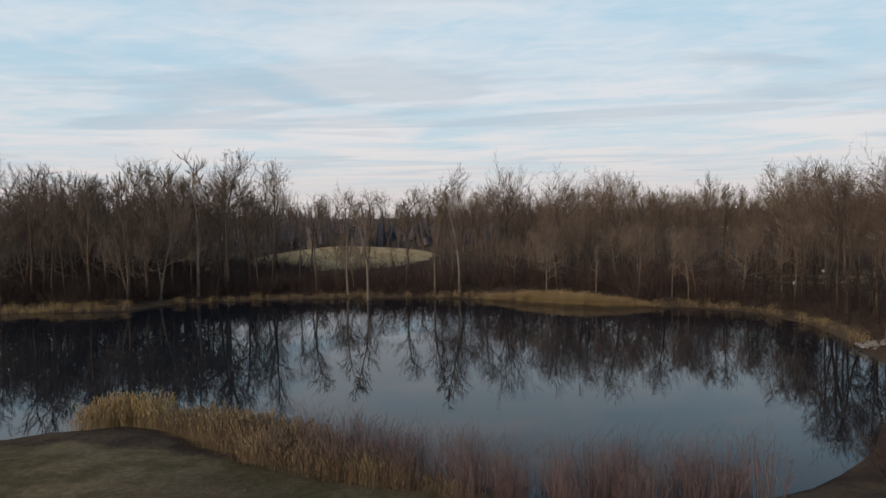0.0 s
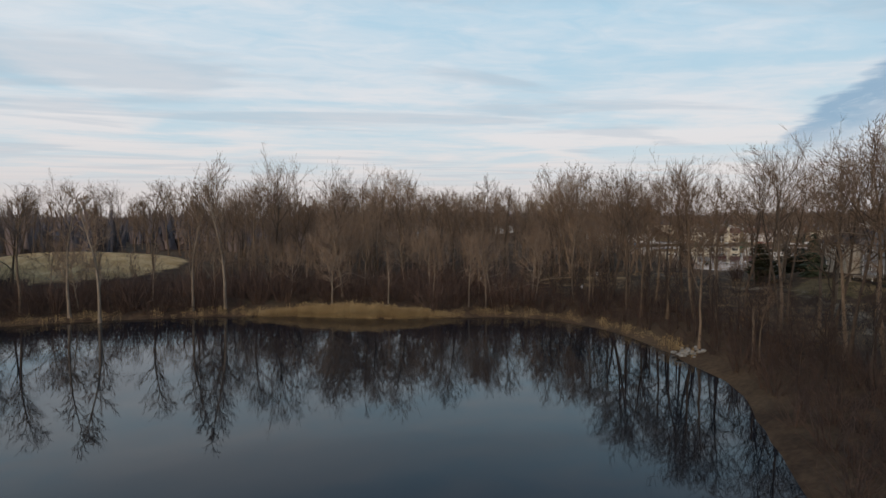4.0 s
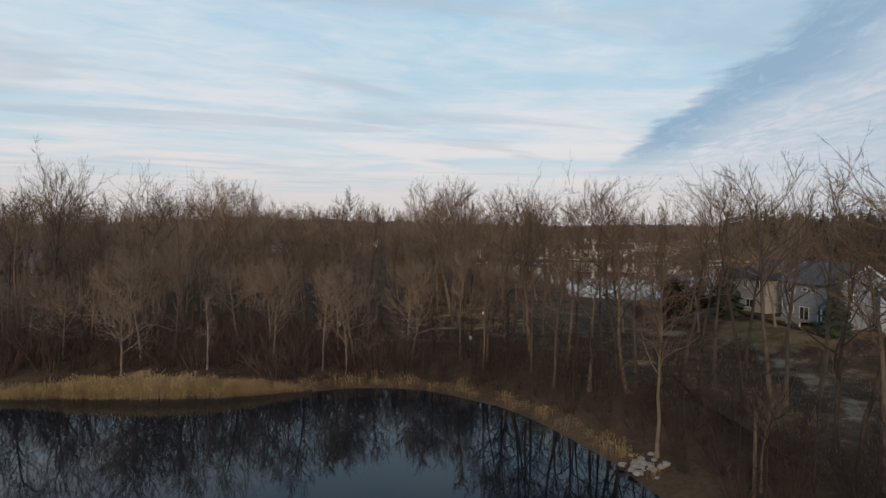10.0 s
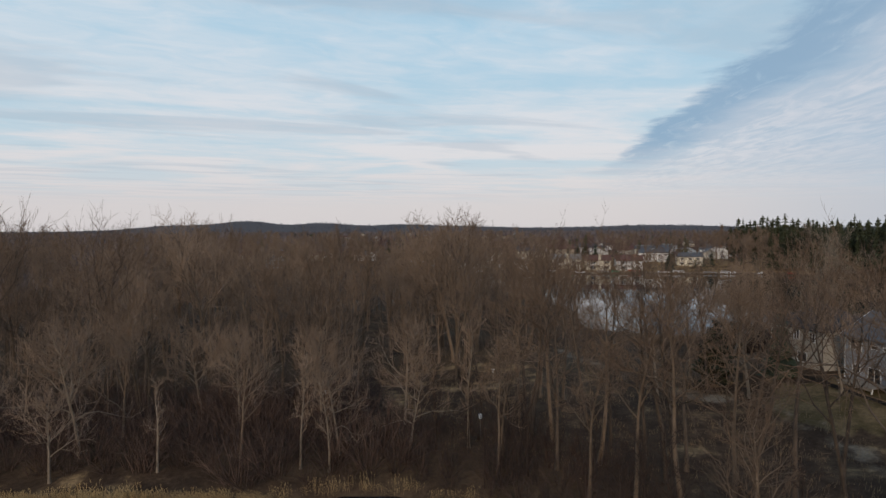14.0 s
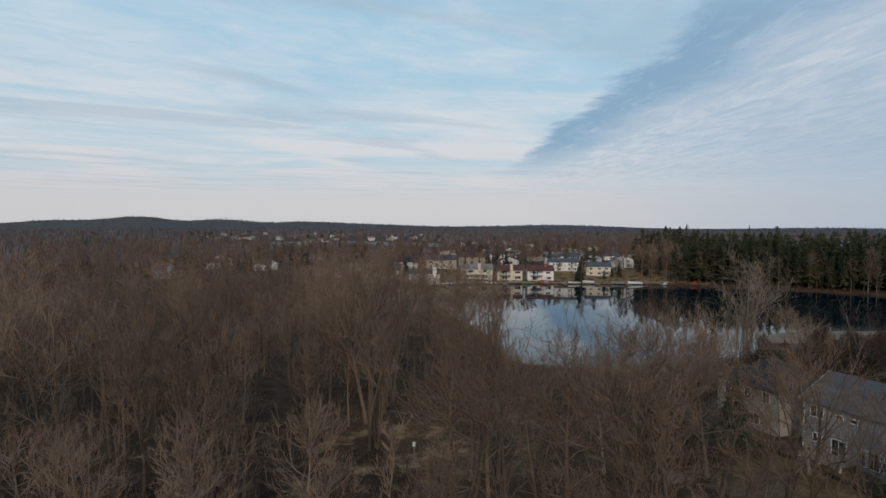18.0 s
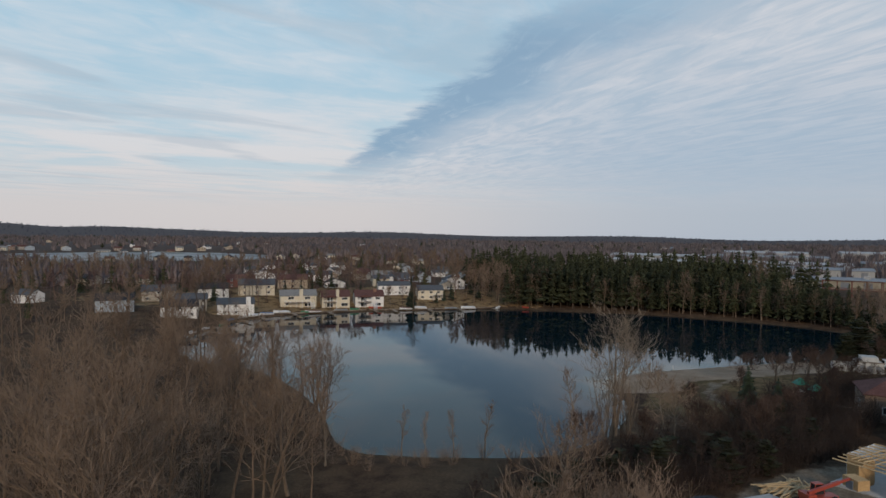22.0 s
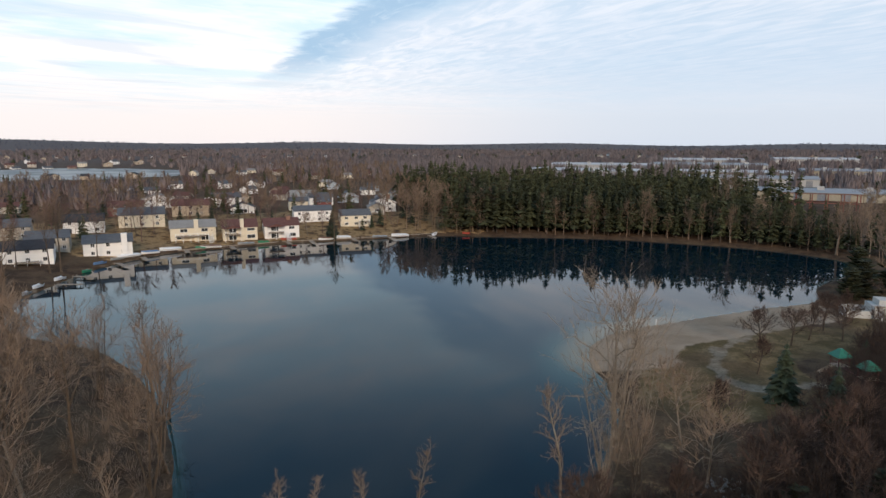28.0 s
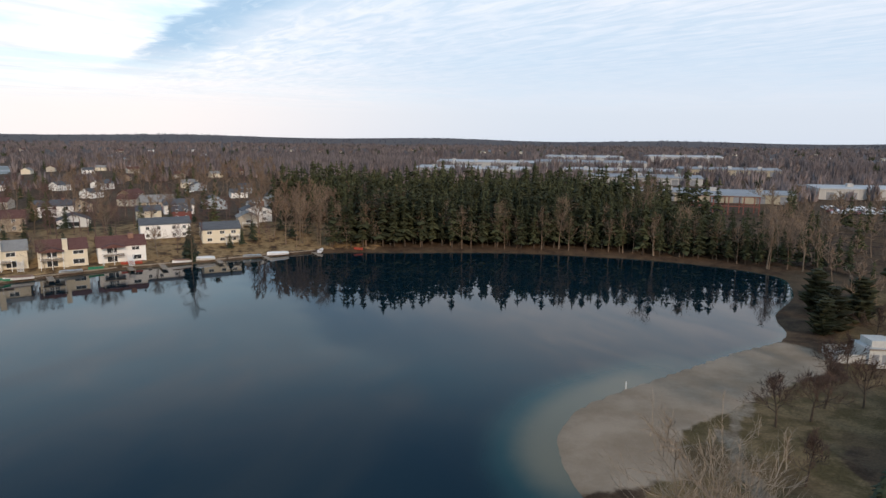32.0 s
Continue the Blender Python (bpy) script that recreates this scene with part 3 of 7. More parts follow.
def side_way(rng, d, angle, roll=None):
    """A way that leaves d by an angle."""
    dx, dy, dz = float(d[0]), float(d[1]), float(d[2])
    ux, uy, uz = (0.3, 0.2, 1.0) if abs(dz) < 0.95 else (1.0, 0.0, 0.0)
    ax, ay, az = dy * uz - dz * uy, dz * ux - dx * uz, dx * uy - dy * ux
    q = 1 / math.sqrt(ax * ax + ay * ay + az * az)
    ax, ay, az = ax * q, ay * q, az * q
    bx, by, bz = dy * az - dz * ay, dz * ax - dx * az, dx * ay - dy * ax
    r = rng.uniform(0, 2 * math.pi) if roll is None else roll
    s = math.radians(angle)
    c, m, n = math.cos(s), math.cos(r) * math.sin(s), math.sin(r) * math.sin(s)
    return np.array((dx * c + ax * m + bx * n, dy * c + ay * m + by * n, dz * c + az * m + bz * n))


def bare_tree(seed, form, h=10.0, lean=0.04, thick=0.0125, twig=0.019, stems=1):
    """Piles for the trunk with its limbs and for the fine crown, h metres high."""
    rng = np.random.default_rng(seed)
    base, reach, ang, limb, n1, n2, n3, n4 = FORMS[form]
    trunk, crown = Pile(), Pile()
    rich = form != "plain"
    for st in range(stems):
        way = np.array([rng.normal(0, lean * (1 + 2.5 * (stems > 1))), rng.normal(0, lean * (1 + 2.5 * (stems > 1))), 1.0])
        way /= np.linalg.norm(way)
        hh = h * (1 if st == 0 else rng.uniform(0.7, 0.95))
        pts, _ = curve(rng, (rng.normal(0, 0.25) * (stems > 1), rng.normal(0, 0.25) * (stems > 1), -0.25), way, hh * reach, 0.15, 9 if rich else 5, 0.055)
        f = np.linspace(0, 1, len(pts))
        r0 = thick * hh
        rad = r0 * (1 - 0.82 * f)
        rad[0] *= 1.35
        trunk.tube(pts, rad, 7 if rich else 4, tip=True)
        m1 = max(4, n1 // stems + (stems > 1) * 2)
        for i in range(m1):
            u = base / reach + (1 - base / reach) * ((i + rng.uniform(0, 0.8)) / m1) ** 0.8
            u = min(u, 0.97)
            j = u * (len(pts) - 1)
            a, b = int(j), min(int(j) + 1, len(pts) - 1)
            p = pts[a] + (pts[b] - pts[a]) * (j - a)
            high = (u - base / reach) / (1 - base / reach)
            w = side_way(rng, np.array([0, 0, 1.0]), rng.uniform(*ang) * (1 - 0.35 * high), i * 2.4 + rng.uniform(-0.5, 0.5))
            l1 = hh * limb * (1.05 - 0.62 * high) * rng.uniform(0.75, 1.15)
            q, d1 = curve(rng, p, w, l1, 0.26, 6 if rich else 3, 0.22 if rich else 0.1)
            r1 = max(0.04, r0 * (1 - 0.82 * u) * 0.66)
            trunk.tube(q, r1 * np.linspace(0.9, 0.16, len(q)), 4 if rich else 3, tip=True)
            for k2 in range(n2):
                s = 0.16 + 0.84 * (k2 + rng.uniform(0, 0.9)) / n2
                j = min(s, 0.99) * (len(q) - 1)
                a = int(j)
                p2 = q[a] + (q[a + 1] - q[a]) * (j - a)
                dd = q[a + 1] - q[a]
                dd /= np.linalg.norm(dd)
                w2 = side_way(rng, dd, rng.uniform(28, 66))
                l2 = l1 * rng.uniform(0.32, 0.58) * (1.2 - 0.6 * s)
                q2, d2 = curve(rng, p2, w2, l2, 0.35, 3, 0.10)
                crown.tube(q2, max(twig * 1.4, r1 * 0.27) * np.linspace(1, 0.4, len(q2)), 3, tip=True)
                for k3 in range(n3):
                    s3 = 0.2 + 0.8 * (k3 + rng.uniform(0, 0.9)) / n3
                    p3 = q2[0] + (q2[-1] - q2[0]) * s3 if s3 < 0.98 else q2[-1]
                    w3 = side_way(rng, d2, rng.uniform(18, 50)) + np.array([0, 0, 0.25])
                    w3 /= np.linalg.norm(w3)
                    l3 = max(0.5, l2 * rng.uniform(0.4, 0.75))
                    q3 = np.array([p3, p3 + w3 * l3 * 0.5, p3 + (w3 + rng.normal(0, 0.12, 3) + (0, 0, 0.12)) * l3])
                    crown.tube(q3[[0, 2]], [twig, twig * 0.5], 3, tip=True)
                    for k4 in range(n4):
                        s4 = rng.uniform(0.25, 0.95)
                        p4 = q3[0] + (q3[2] - q3[0]) * s4
                        w4 = side_way(rng, w3, rng.uniform(20, 48)) + np.array([0, 0, 0.2])
                        crown.tube(np.array([p4, p4 + w4 * l3 * rng.uniform(0.3, 0.6)]), [twig * 0.7, 0], 3, tip=True)
    return trunk, crown


TREE_KINDS = {}


def tree_kind(key, seeds, form, bark, twigs, label, **kw):
    out = []
    for s in seeds:
        t, c = bare_tree(s, form, **kw)
        out.append((t.mesh("trunk", bark, True), c.mesh("crown", twigs)))
    TREE_KINDS[key] = (out, label)


tree_kind("wide", (1, 2, 3), "wide", M_BARK_PALE, M_TWIG_PALE, "pale-barked bare tree with low spreading limbs", h=12)
tree_kind("vase", (4, 5, 6), "vase", M_BARK, M_TWIG_PALE, "tall bare tree with a dense upright brown crown", h=18)
tree_kind("tall", (7, 8, 9), "tall", M_BARK, M_TWIG, "tall bare tree with a high thin crown", h=18)
tree_kind("slim", (10, 11), "slim", M_BARK_PALE, M_TWIG_PALE, "slender bare sapling with a pale stem", h=9)
tree_kind("oak", (12, 13), "oak", M_BARK_DARK, M_TWIG, "large bare tree with a forked dark trunk and crooked limbs", h=18)
tree_kind("high", (16, 17, 18), "high", M_BARK_DARK, M_TWIG, "tall bare tree with a long dark trunk and open crown", h=20, thick=0.0105, twig=0.016)
tree_kind("vasedark", (19, 20), "vase", M_BARK_DARK, M_TWIG, "tall bare tree with a dense dark upright crown", h=20, thick=0.011, twig=0.018)
tree_kind("palehigh", (25,), "wide", M_BARK_PALE, M_BARK_PALE, "large pale bare tree with a dome of fine twigs", h=18, thick=0.012, twig=0.018, stems=2)
tree_kind("broom", (23, 24), "broom", M_BARK_PALE, M_BARK_PALE, "pale bare tree with many thin upright stems from one base", h=20, stems=9, thick=0.0045, twig=0.013)
tree_kind("clump", (14, 15), "vase", M_BARK, M_TWIG_PALE, "bare tree with several stems from one base", h=17, stems=4, thick=0.009)
TREE_H = {"wide": 12, "vase": 18, "tall": 18, "slim": 9, "oak": 18, "clump": 17, "high": 20, "vasedark": 20, "broom": 20, "palehigh": 18}
rng_t = random.Random(5)


def plant(kind, x, y, h, turn=None, group="bare trees", lean=None):
    meshes, label = TREE_KINDS[kind]
    tr, cr = rng_t.choice(meshes)
    s = h / TREE_H[kind]
    root = tagged(new("bare_tree"), label, "tree", group)
    m = pose(x, y, ground_z(x, y) - 0.05, 0, 0, rng_t.uniform(0, 360) if turn is None else turn)
    if lean:
        m = m @ pose(0, 0, 0, lean[0], lean[1], 0)
    root.matrix_basis = m @ Matrix.Diagonal((s, s, s * rng_t.uniform(0.95, 1.05), 1))
    part("trunk", tr, None, root)
    part("crown", cr, None, root)
    return root

# ---- where things grow ----
def scatter(n, box, inside, spacing, seed):
    """Points of a region that keep their distance from one another."""
    rng = random.Random(seed)
    out, tries, cells = [], 0, {}
    x0, x1, y0, y1 = box
    while len(out) < n and tries < n * 30:
        tries += 1
        x, y = rng.uniform(x0, x1), rng.uniform(y0, y1)
        c = (int(x // spacing), int(y // spacing))
        if any((x - a) ** 2 + (y - b) ** 2 < spacing ** 2 for i in (-1, 0, 1) for j in (-1, 0, 1) for a, b in cells.get((c[0] + i, c[1] + j), ())):
            continue
        if not inside(x, y):
            continue
        cells.setdefault(c, []).append((x, y))
        out.append((x, y))
    return out


class Lookup:
    """Distances to a shore, read from a coarse table."""

    def __init__(self, line, box, s=1.5):
        self.x0, self.x1, self.y0, self.y1 = box
        self.s = s
        gx, gy = np.arange(self.x0, self.x1, s), np.arange(self.y0, self.y1, s)
        X, Y = np.meshgrid(gx, gy)
        self.d = shore(line, X, Y)

    def __call__(self, x, y):
        i = min(max(int((x - self.x0) / self.s + 0.5), 0), self.d.shape[1] - 1)
        j = min(max(int((y - self.y0) / self.s + 0.5), 0), self.d.shape[0] - 1)
        return float(self.d[j, i])


d_pond = Lookup(POND_L, (-200, 200, 0, 260))
d_lake = Lookup(LAKE_L, (0, 460, 0, 460))


def oval(x, y, cx, cy, rx, ry, turn=0.0):
    c, s = math.cos(radians(turn)), math.sin(radians(turn))
    u, v = ((x - cx) * c + (y - cy) * s) / rx, (-(x - cx) * s + (y - cy) * c) / ry
    return u * u + v * v < 1


def in_wood(x, y):
    """The wood behind the pond, up to the lake."""
    if d_pond(x, y) < 4.5 or d_lake(x, y) < 2.5 or (y < 82 and x > -70):
        return False
    if oval(x, y, 37, 106, 11, 7) or (x > 33.5 and y < 108) or oval(x, y, 62, 112, 16, 17, -20) or oval(x, y, 39, 135, 5, 7):
        return False
    if oval(x, y, -46, 142, 33, 27):
        return False
    return x < 70 + max(0, y - 140) * 0.55 and x < 101


# ---- trees that stand out, by their places ----
LANDMARK_TREES = [   # kind, x, y, height
    ("wide", -57, 92, 17.9), ("slim", -66, 92, 14.8), ("slim", -53, 96, 22.2), ("tall", -50, 99, 23.2), ("wide", -73, 95, 15.8), ("vase", -84, 100, 20), ("tall", -64, 104, 22.2),
    ("slim", -26, 98.5, 17.5), ("slim", -30, 101, 16.4), ("slim", -16, 102, 15.6), ("slim", -12, 102, 17.5), ("tall", -36, 103, 16.4), ("tall", -44, 104, 21.2), ("oak", -6, 124, 22.1),
    ("oak", 3, 128, 21.2), ("vase", 12, 132, 20.4), ("vase", -14, 128, 21.2), ("vase", 44.6, 119, 20.2), ("vase", 48, 121, 21), ("vase", 43.5, 116, 19.3), ("clump", 50, 124, 20.2),
    ("vase", 53, 128, 20.2), ("vase", 58, 122, 18.5), ("clump", 47, 128, 20.2), ("tall", 45.5, 101, 13.6), ("tall", 47, 99, 13.6), ("wide", 64, 98, 14), ("wide", 67, 95, 13),
    ("oak", 58, 85, 14), ("wide", 61, 88, 13), ("vase", 64, 91, 14), ("wide", 66, 82, 11), ("oak", 60, 92, 16), ("wide", 74, 103, 14), ("wide", 56, 95, 13), ("clump", 72, 141, 15),
    ("slim", 88, 133.5, 7), ("slim", 90, 131, 6), ("slim", 93.5, 129, 7), ("slim", 98.5, 127.5, 8), ("slim", 78, 137, 11), ("tall", 64, 130, 15), ("palehigh", 116.6, 116.6, 23),
    ("broom", 113.6, 115.6, 17.5), ("broom", 110.8, 115.2, 15.5), ("broom", 115.2, 113.8, 14), ("broom", 108.4, 114.6, 11), ("clump", 109, 112, 11), ("slim", 106, 117.5, 12), ("wide", 121.5, 111, 12),
    ("wide", 116, 107.5, 10), ("clump", 87, 149, 16), ("clump", 91, 153, 16), ("wide", 80, 157, 17), ("vase", 85, 158, 18), ("clump", 98, 164, 15), ("tall", 101, 171, 14),
    ("clump", 96, 174, 14), ("oak", 146, 269, 14), ("vase", 160, 284, 12), ("oak", 168, 287, 13), ("wide", 190, 284, 11), ("wide", 212, 276, 12), ("oak", 240, 270, 12),
    ("vase", 236, 277, 11), ("vase", 120, 262, 14), ("oak", 112, 256, 15), ("vase", 105, 262, 14), ("vase", 101, 250, 13), ("oak", 126, 268, 13), ("wide", 186, 266, 9),
    ("wide", 209, 254, 9), ("oak", 133, 261, 22), ("oak", 130, 260, 18), ("tall", 204, 238, 15), ("wide", 248, 240, 14), ("vase", 252, 232, 18), ("vase", 247, 228, 17),
    ("wide", 3.2, 103.6, 13.3), ("wide", 15.6, 104, 12), ("wide", 12.9, 108.6, 11), ("wide", 22.8, 107, 12.9), ("slim", 18.6, 94.6, 9), ("slim", 20.5, 93.2, 8), ("vase", 28, 111, 14.5),
    ("vase", 8, 116, 14.5), ("high", 36.2, 60.7, 18.9), ("tall", 31, 64.2, 11.8), ("high", 44.9, 72, 17.6), ("high", 43.4, 73.8, 16.7), ("tall", 42.6, 62.2, 16), ("high", 36.6, 55.6, 16.4),
    ("tall", 36, 53.8, 15.1), ("high", 32, 48.2, 16.4), ("tall", 35, 49.5, 17.6), ("tall", 42.1, 51.6, 15.1), ("high", 33.6, 51.2, 17.2), ("high", 37.3, 82.5, 17.2),
    ("high", 40.8, 78.8, 18.4), ("tall", 39, 84, 16), ("tall", 34.4, 79.4, 11.8), ("high", 40.7, 80.9, 17.2), ("tall", 37.1, 70, 15.1), ("vasedark", 39.4, 77, 17.2),
    ("high", 36.8, 89.9, 17.2), ("tall", 39.1, 89.7, 17.2), ("high", 37.5, 91.3, 18), ("vasedark", 39.8, 95.5, 18), ("tall", 38.2, 93.4, 16), ("slim", 32.1, 92, 10.9),
    ("tall", 31.5, 86.4, 10.1), ("tall", 31.6, 57.5, 5.88), ("tall", 30.3, 44.5, 12.6), ("high", 41, 66, 16.5), ("vasedark", 39.5, 58.6, 16), ("high", 44.2, 68.6, 16.5),
    ("tall", 38, 74.5, 16), ("high", 42, 86, 16.5), ("vasedark", 35.6, 84.6, 15.5), ("tall", 46, 66.5, 16), ("high", 40, 47.6, 16), ("high", 37.8, 51.8, 16.5), ("tall", 33.8, 45.8, 15),
    ("high", 43.6, 79.6, 16), ("tall", 36.2, 77, 14),
]
for kind, x, y, h in LANDMARK_TREES:
    plant(kind, x, y, h)

taken = [(x, y) for _, x, y, _ in LANDMARK_TREES]


def clear(x, y, r=2.5):
    return all((x - a) ** 2 + (y - b) ** 2 > r * r for a, b in taken)


spots = scatter(175, (-78, 97, 84, 172), lambda x, y: in_wood(x, y) and clear(x, y), 5.6, 11)
spots.sort(key=lambda p: math.hypot(p[0] - 30, p[1] - 100))
for x, y in spots:
    rim = d_pond(x, y) < 15
    kind = rng_t.choice(("wide", "wide", "slim", "wide", "vase") if rim else ("vase", "vase", "clump", "tall", "vase", "oak"))
    plant(kind, x, y, {"wide": 11, "slim": 9, "tall": 16.5, "vase": 12 if rim else 17, "clump": 16.5, "oak": 16}[kind] * rng_t.uniform(0.8, 1.14) * (1.15 if x < -40 else 1))
taken += spots

# orchard-like park trees, dark and low
tree_kind("park", (21, 22), "wide", M_BARK_DARK, M_TWIG_RED, "low round bare park tree with reddish twigs", h=7, thick=0.02)
TREE_H["park"] = 7
for x, y, h in ((163.7, 109.5, 8), (167, 105.5, 8), (172, 103.5, 7), (174, 99, 7.5), (181, 102, 8), (186, 99, 7), (178, 94, 7), (160, 94, 6), (139, 99, 7), (134, 96, 7), (141, 93, 6), (128, 98, 7),
                (205, 92, 8), (150, 108, 6), (126, 108, 8), (120, 101, 9), (112, 103, 9), (117, 96, 9), (105, 108, 8), (100, 113, 8)):
    plant("park", x, y, h, group="park trees")

# mid-distance woods in one piece each
PLAIN = []
for s in (31, 32, 33, 34):
    t, c = bare_tree(s, "plain", h=10, twig=0.03)
    a, b = t.arrays(), c.arrays()
    PLAIN.append((np.vstack([a[0], b[0]]), np.vstack([a[1], b[1] + len(a[0])])))
FINE = []
for s in (35, 36, 37):
    t, c = bare_tree(s, "fine", h=10, twig=0.017)
    a, b = t.arrays(), c.arrays()
    FINE.append((np.vstack([a[0], b[0]]), np.vstack([a[1], b[1] + len(a[0])])))
rng_w = random.Random(8)


def stuff_trees(name, pts, lo, hi, mat, label, forms=PLAIN, flat=1.0):
    items = [(rng_w.choice(forms), x, y, ground_z(x, y) - 0.1, rng_w.uniform(0, 6.28), rng_w.uniform(lo, hi) / 10, flat * rng_w.uniform(0.9, 1.1)) for x, y in pts]
    return joined(name, items, mat, label, "trees")


def in_back_wood(x, y):
    if d_lake(x, y) < 4 or oval(x, y, -46, 146, 36, 32):
        return False
    if y > 172 or x < -78:
        return in_wood(x, y) and x < 100 and not (x > 60 and y > 245)
    return False


stuff_trees("woodland", scatter(420, (-210, 108, 84, 330), in_back_wood, 6.5, 12), 13, 18, M_TWIG, "dense bare brown woodland behind the pond")
stuff_trees("west_woodland", scatter(240, (-150, -48, 84, 135), lambda x, y: d_pond(x, y) > 4 and not oval(x, y, -46, 142, 33, 27), 3.8, 52), 14, 22, M_TWIG, "dark dense woodland west of the pond", FINE)
stuff_trees("young_woodland", scatter(170, (-80, 97, 98, 176), lambda x, y: in_wood(x, y) and d_pond(x, y) > 13 and not oval(x, y, -46, 142, 36, 34) and clear(x, y, 1.4), 4.0, 13), 6, 12, M_TWIG_PALE, "young bare trees and saplings filling the wood", FINE)


# ---- brush, reeds and shoots ----
def brush_clump(seed, n=26, h=2.4, r=0.012, spread=0.55, twigs=3):
    rng = np.random.default_rng(seed)
    p = Pile()
    for i in range(n):
        a, b = rng.uniform(0, 6.28), abs(rng.normal(0, spread))
        w = np.array([math.cos(a) * b, math.sin(a) * b, 1.0])
        w /= np.linalg.norm(w)
        s = np.array([math.cos(a), math.sin(a), 0]) * rng.uniform(0, 0.5)
        l = h * rng.uniform(0.55, 1.1)
        q, d = curve(rng, s, w, l, 0.1, 3, 0.12)
        p.tube(q, [r * 1.4, r, 0], 3, tip=True)
        for _ in range(twigs):
            u = rng.uniform(0.3, 0.95)
            b0 = q[0] + (q[2] - q[0]) * u
            p.tube(np.array([b0, b0 + side_way(rng, d, rng.uniform(20, 50)) * l * rng.uniform(0.2, 0.45)]), [r * 0.8, 0], 3, tip=True)
    return p.arrays()


def reed_clump(seed, n=18, h=2.1):
    """Upright stalks with bent leaves and feathery heads."""
    rng = np.random.default_rng(seed)
    p = Pile()
    for i in range(n):
        s = rng.normal(0, 0.55, 3)
        s[2] = -0.15
        l = h * rng.uniform(0.7, 1.12)
        top = s + np.array([rng.normal(0, 0.12), rng.normal(0, 0.12), 1]) * l
        p.tube(np.array([s, top]), [0.014, 0.009], 3, tip=True)
        p.tube(np.array([top - (0, 0, 0.3), top - (0, 0, 0.05), top + (rng.normal(0, 0.1), rng.normal(0, 0.1), 0.12)]), [0.008, 0.045, 0], 3, tip=True)
        for _ in range(2):
            u = rng.uniform(0.25, 0.8)
            b = s + (top - s) * u
            a = rng.uniform(0, 6.28)
            w = np.array([math.cos(a) * 0.35, math.sin(a) * 0.35, 0.35]) * rng.uniform(0.6, 1.2)
            n_ = np.array([-math.sin(a), math.cos(a), 0]) * 0.016
            p.add([b - n_, b + n_, b + w, ], [(0, 1, 2)])
    return p.arrays()


BRUSH = [brush_clump(s) for s in (41, 42, 43)]
SHOOTS = [brush_clump(s, 22, 2.4, 0.008, 0.13, 3) for s in (44, 45)]
REEDS = [reed_clump(s) for s in (46, 47, 48)]


def stuff_plants(name, pts, forms, lo, hi, mat, label, category):
    items = [(rng_w.choice(forms), x, y, ground_z(x, y) - 0.05, rng_w.uniform(0, 6.28), rng_w.uniform(lo, hi), rng_w.uniform(0.8, 1.15)) for x, y in pts]
    return joined(name, items, mat, label, category)


def in_brush(x, y):
    d = d_pond(x, y)
    if d < 1.6 or d_lake(x, y) < 1.5:
        return False
    if y > 80 and -90 < x < 40:
        return d < 22 and not oval(x, y, 3, 95.5, 14, 4.5, -25) and not oval(x, y, -46, 142, 30, 24) and not oval(x, y, 37, 104, 9, 6)
    return x > 15 and d < 9 and y > 31


stuff_plants("brush", scatter(1000, (-90, 48, 31, 122), in_brush, 1.6, 14), BRUSH, 0.7, 1.5, M_TWIG_RED, "tangled leafless reddish-brown brush on the bank", "brush")
stuff_plants("tall_brush", scatter(330, (-70, 46, 40, 116), lambda x, y: in_brush(x, y) and d_pond(x, y) > 3.5 and y > 88 and x < 27, 2.3, 114), BRUSH, 1.5, 2.4, M_TWIG_RED, "tall dark leafless thicket behind the reeds", "brush")
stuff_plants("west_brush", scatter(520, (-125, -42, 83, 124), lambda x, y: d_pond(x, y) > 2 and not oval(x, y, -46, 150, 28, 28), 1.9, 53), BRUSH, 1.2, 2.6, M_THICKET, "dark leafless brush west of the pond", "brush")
stuff_plants("wood_undergrowth", scatter(300, (-78, 97, 92, 180), lambda x, y: in_wood(x, y) and d_pond(x, y) > 15, 3.4, 15), BRUSH, 0.6, 1.2, M_TWIG, "brown leafless undergrowth in the wood", "brush")
stuff_plants("lakeside_brush", scatter(210, (60, 150, 88, 135), lambda x, y: d_lake(x, y) > 2 and x + y * 0.8 > 165 and not oval(x, y, 137, 104, 14, 8) and not oval(x, y, 76, 92, 12, 12) and not oval(x, y, 103, 82, 16, 12)
                                                   and (oval(x, y, 99, 107, 21, 12, -20)), 2.0, 16), BRUSH, 0.7, 1.5, M_TWIG_RED, "dark reddish brush between the houses and the lake", "brush")


def in_thicket(x, y):
    hi = np.interp(x, (84, 102, 114, 130, 150, 176), (112, 107.5, 104.5, 101.5, 97, 95.5))
    lo = np.interp(x, (84, 92, 100, 106, 116, 141, 176), (102, 99, 94.5, 92.5, 89, 86, 85))
    return lo < y < hi and not oval(x, y, 150, 82.5, 11, 7, -75) and not oval(x, y, 110, 82, 8, 8)


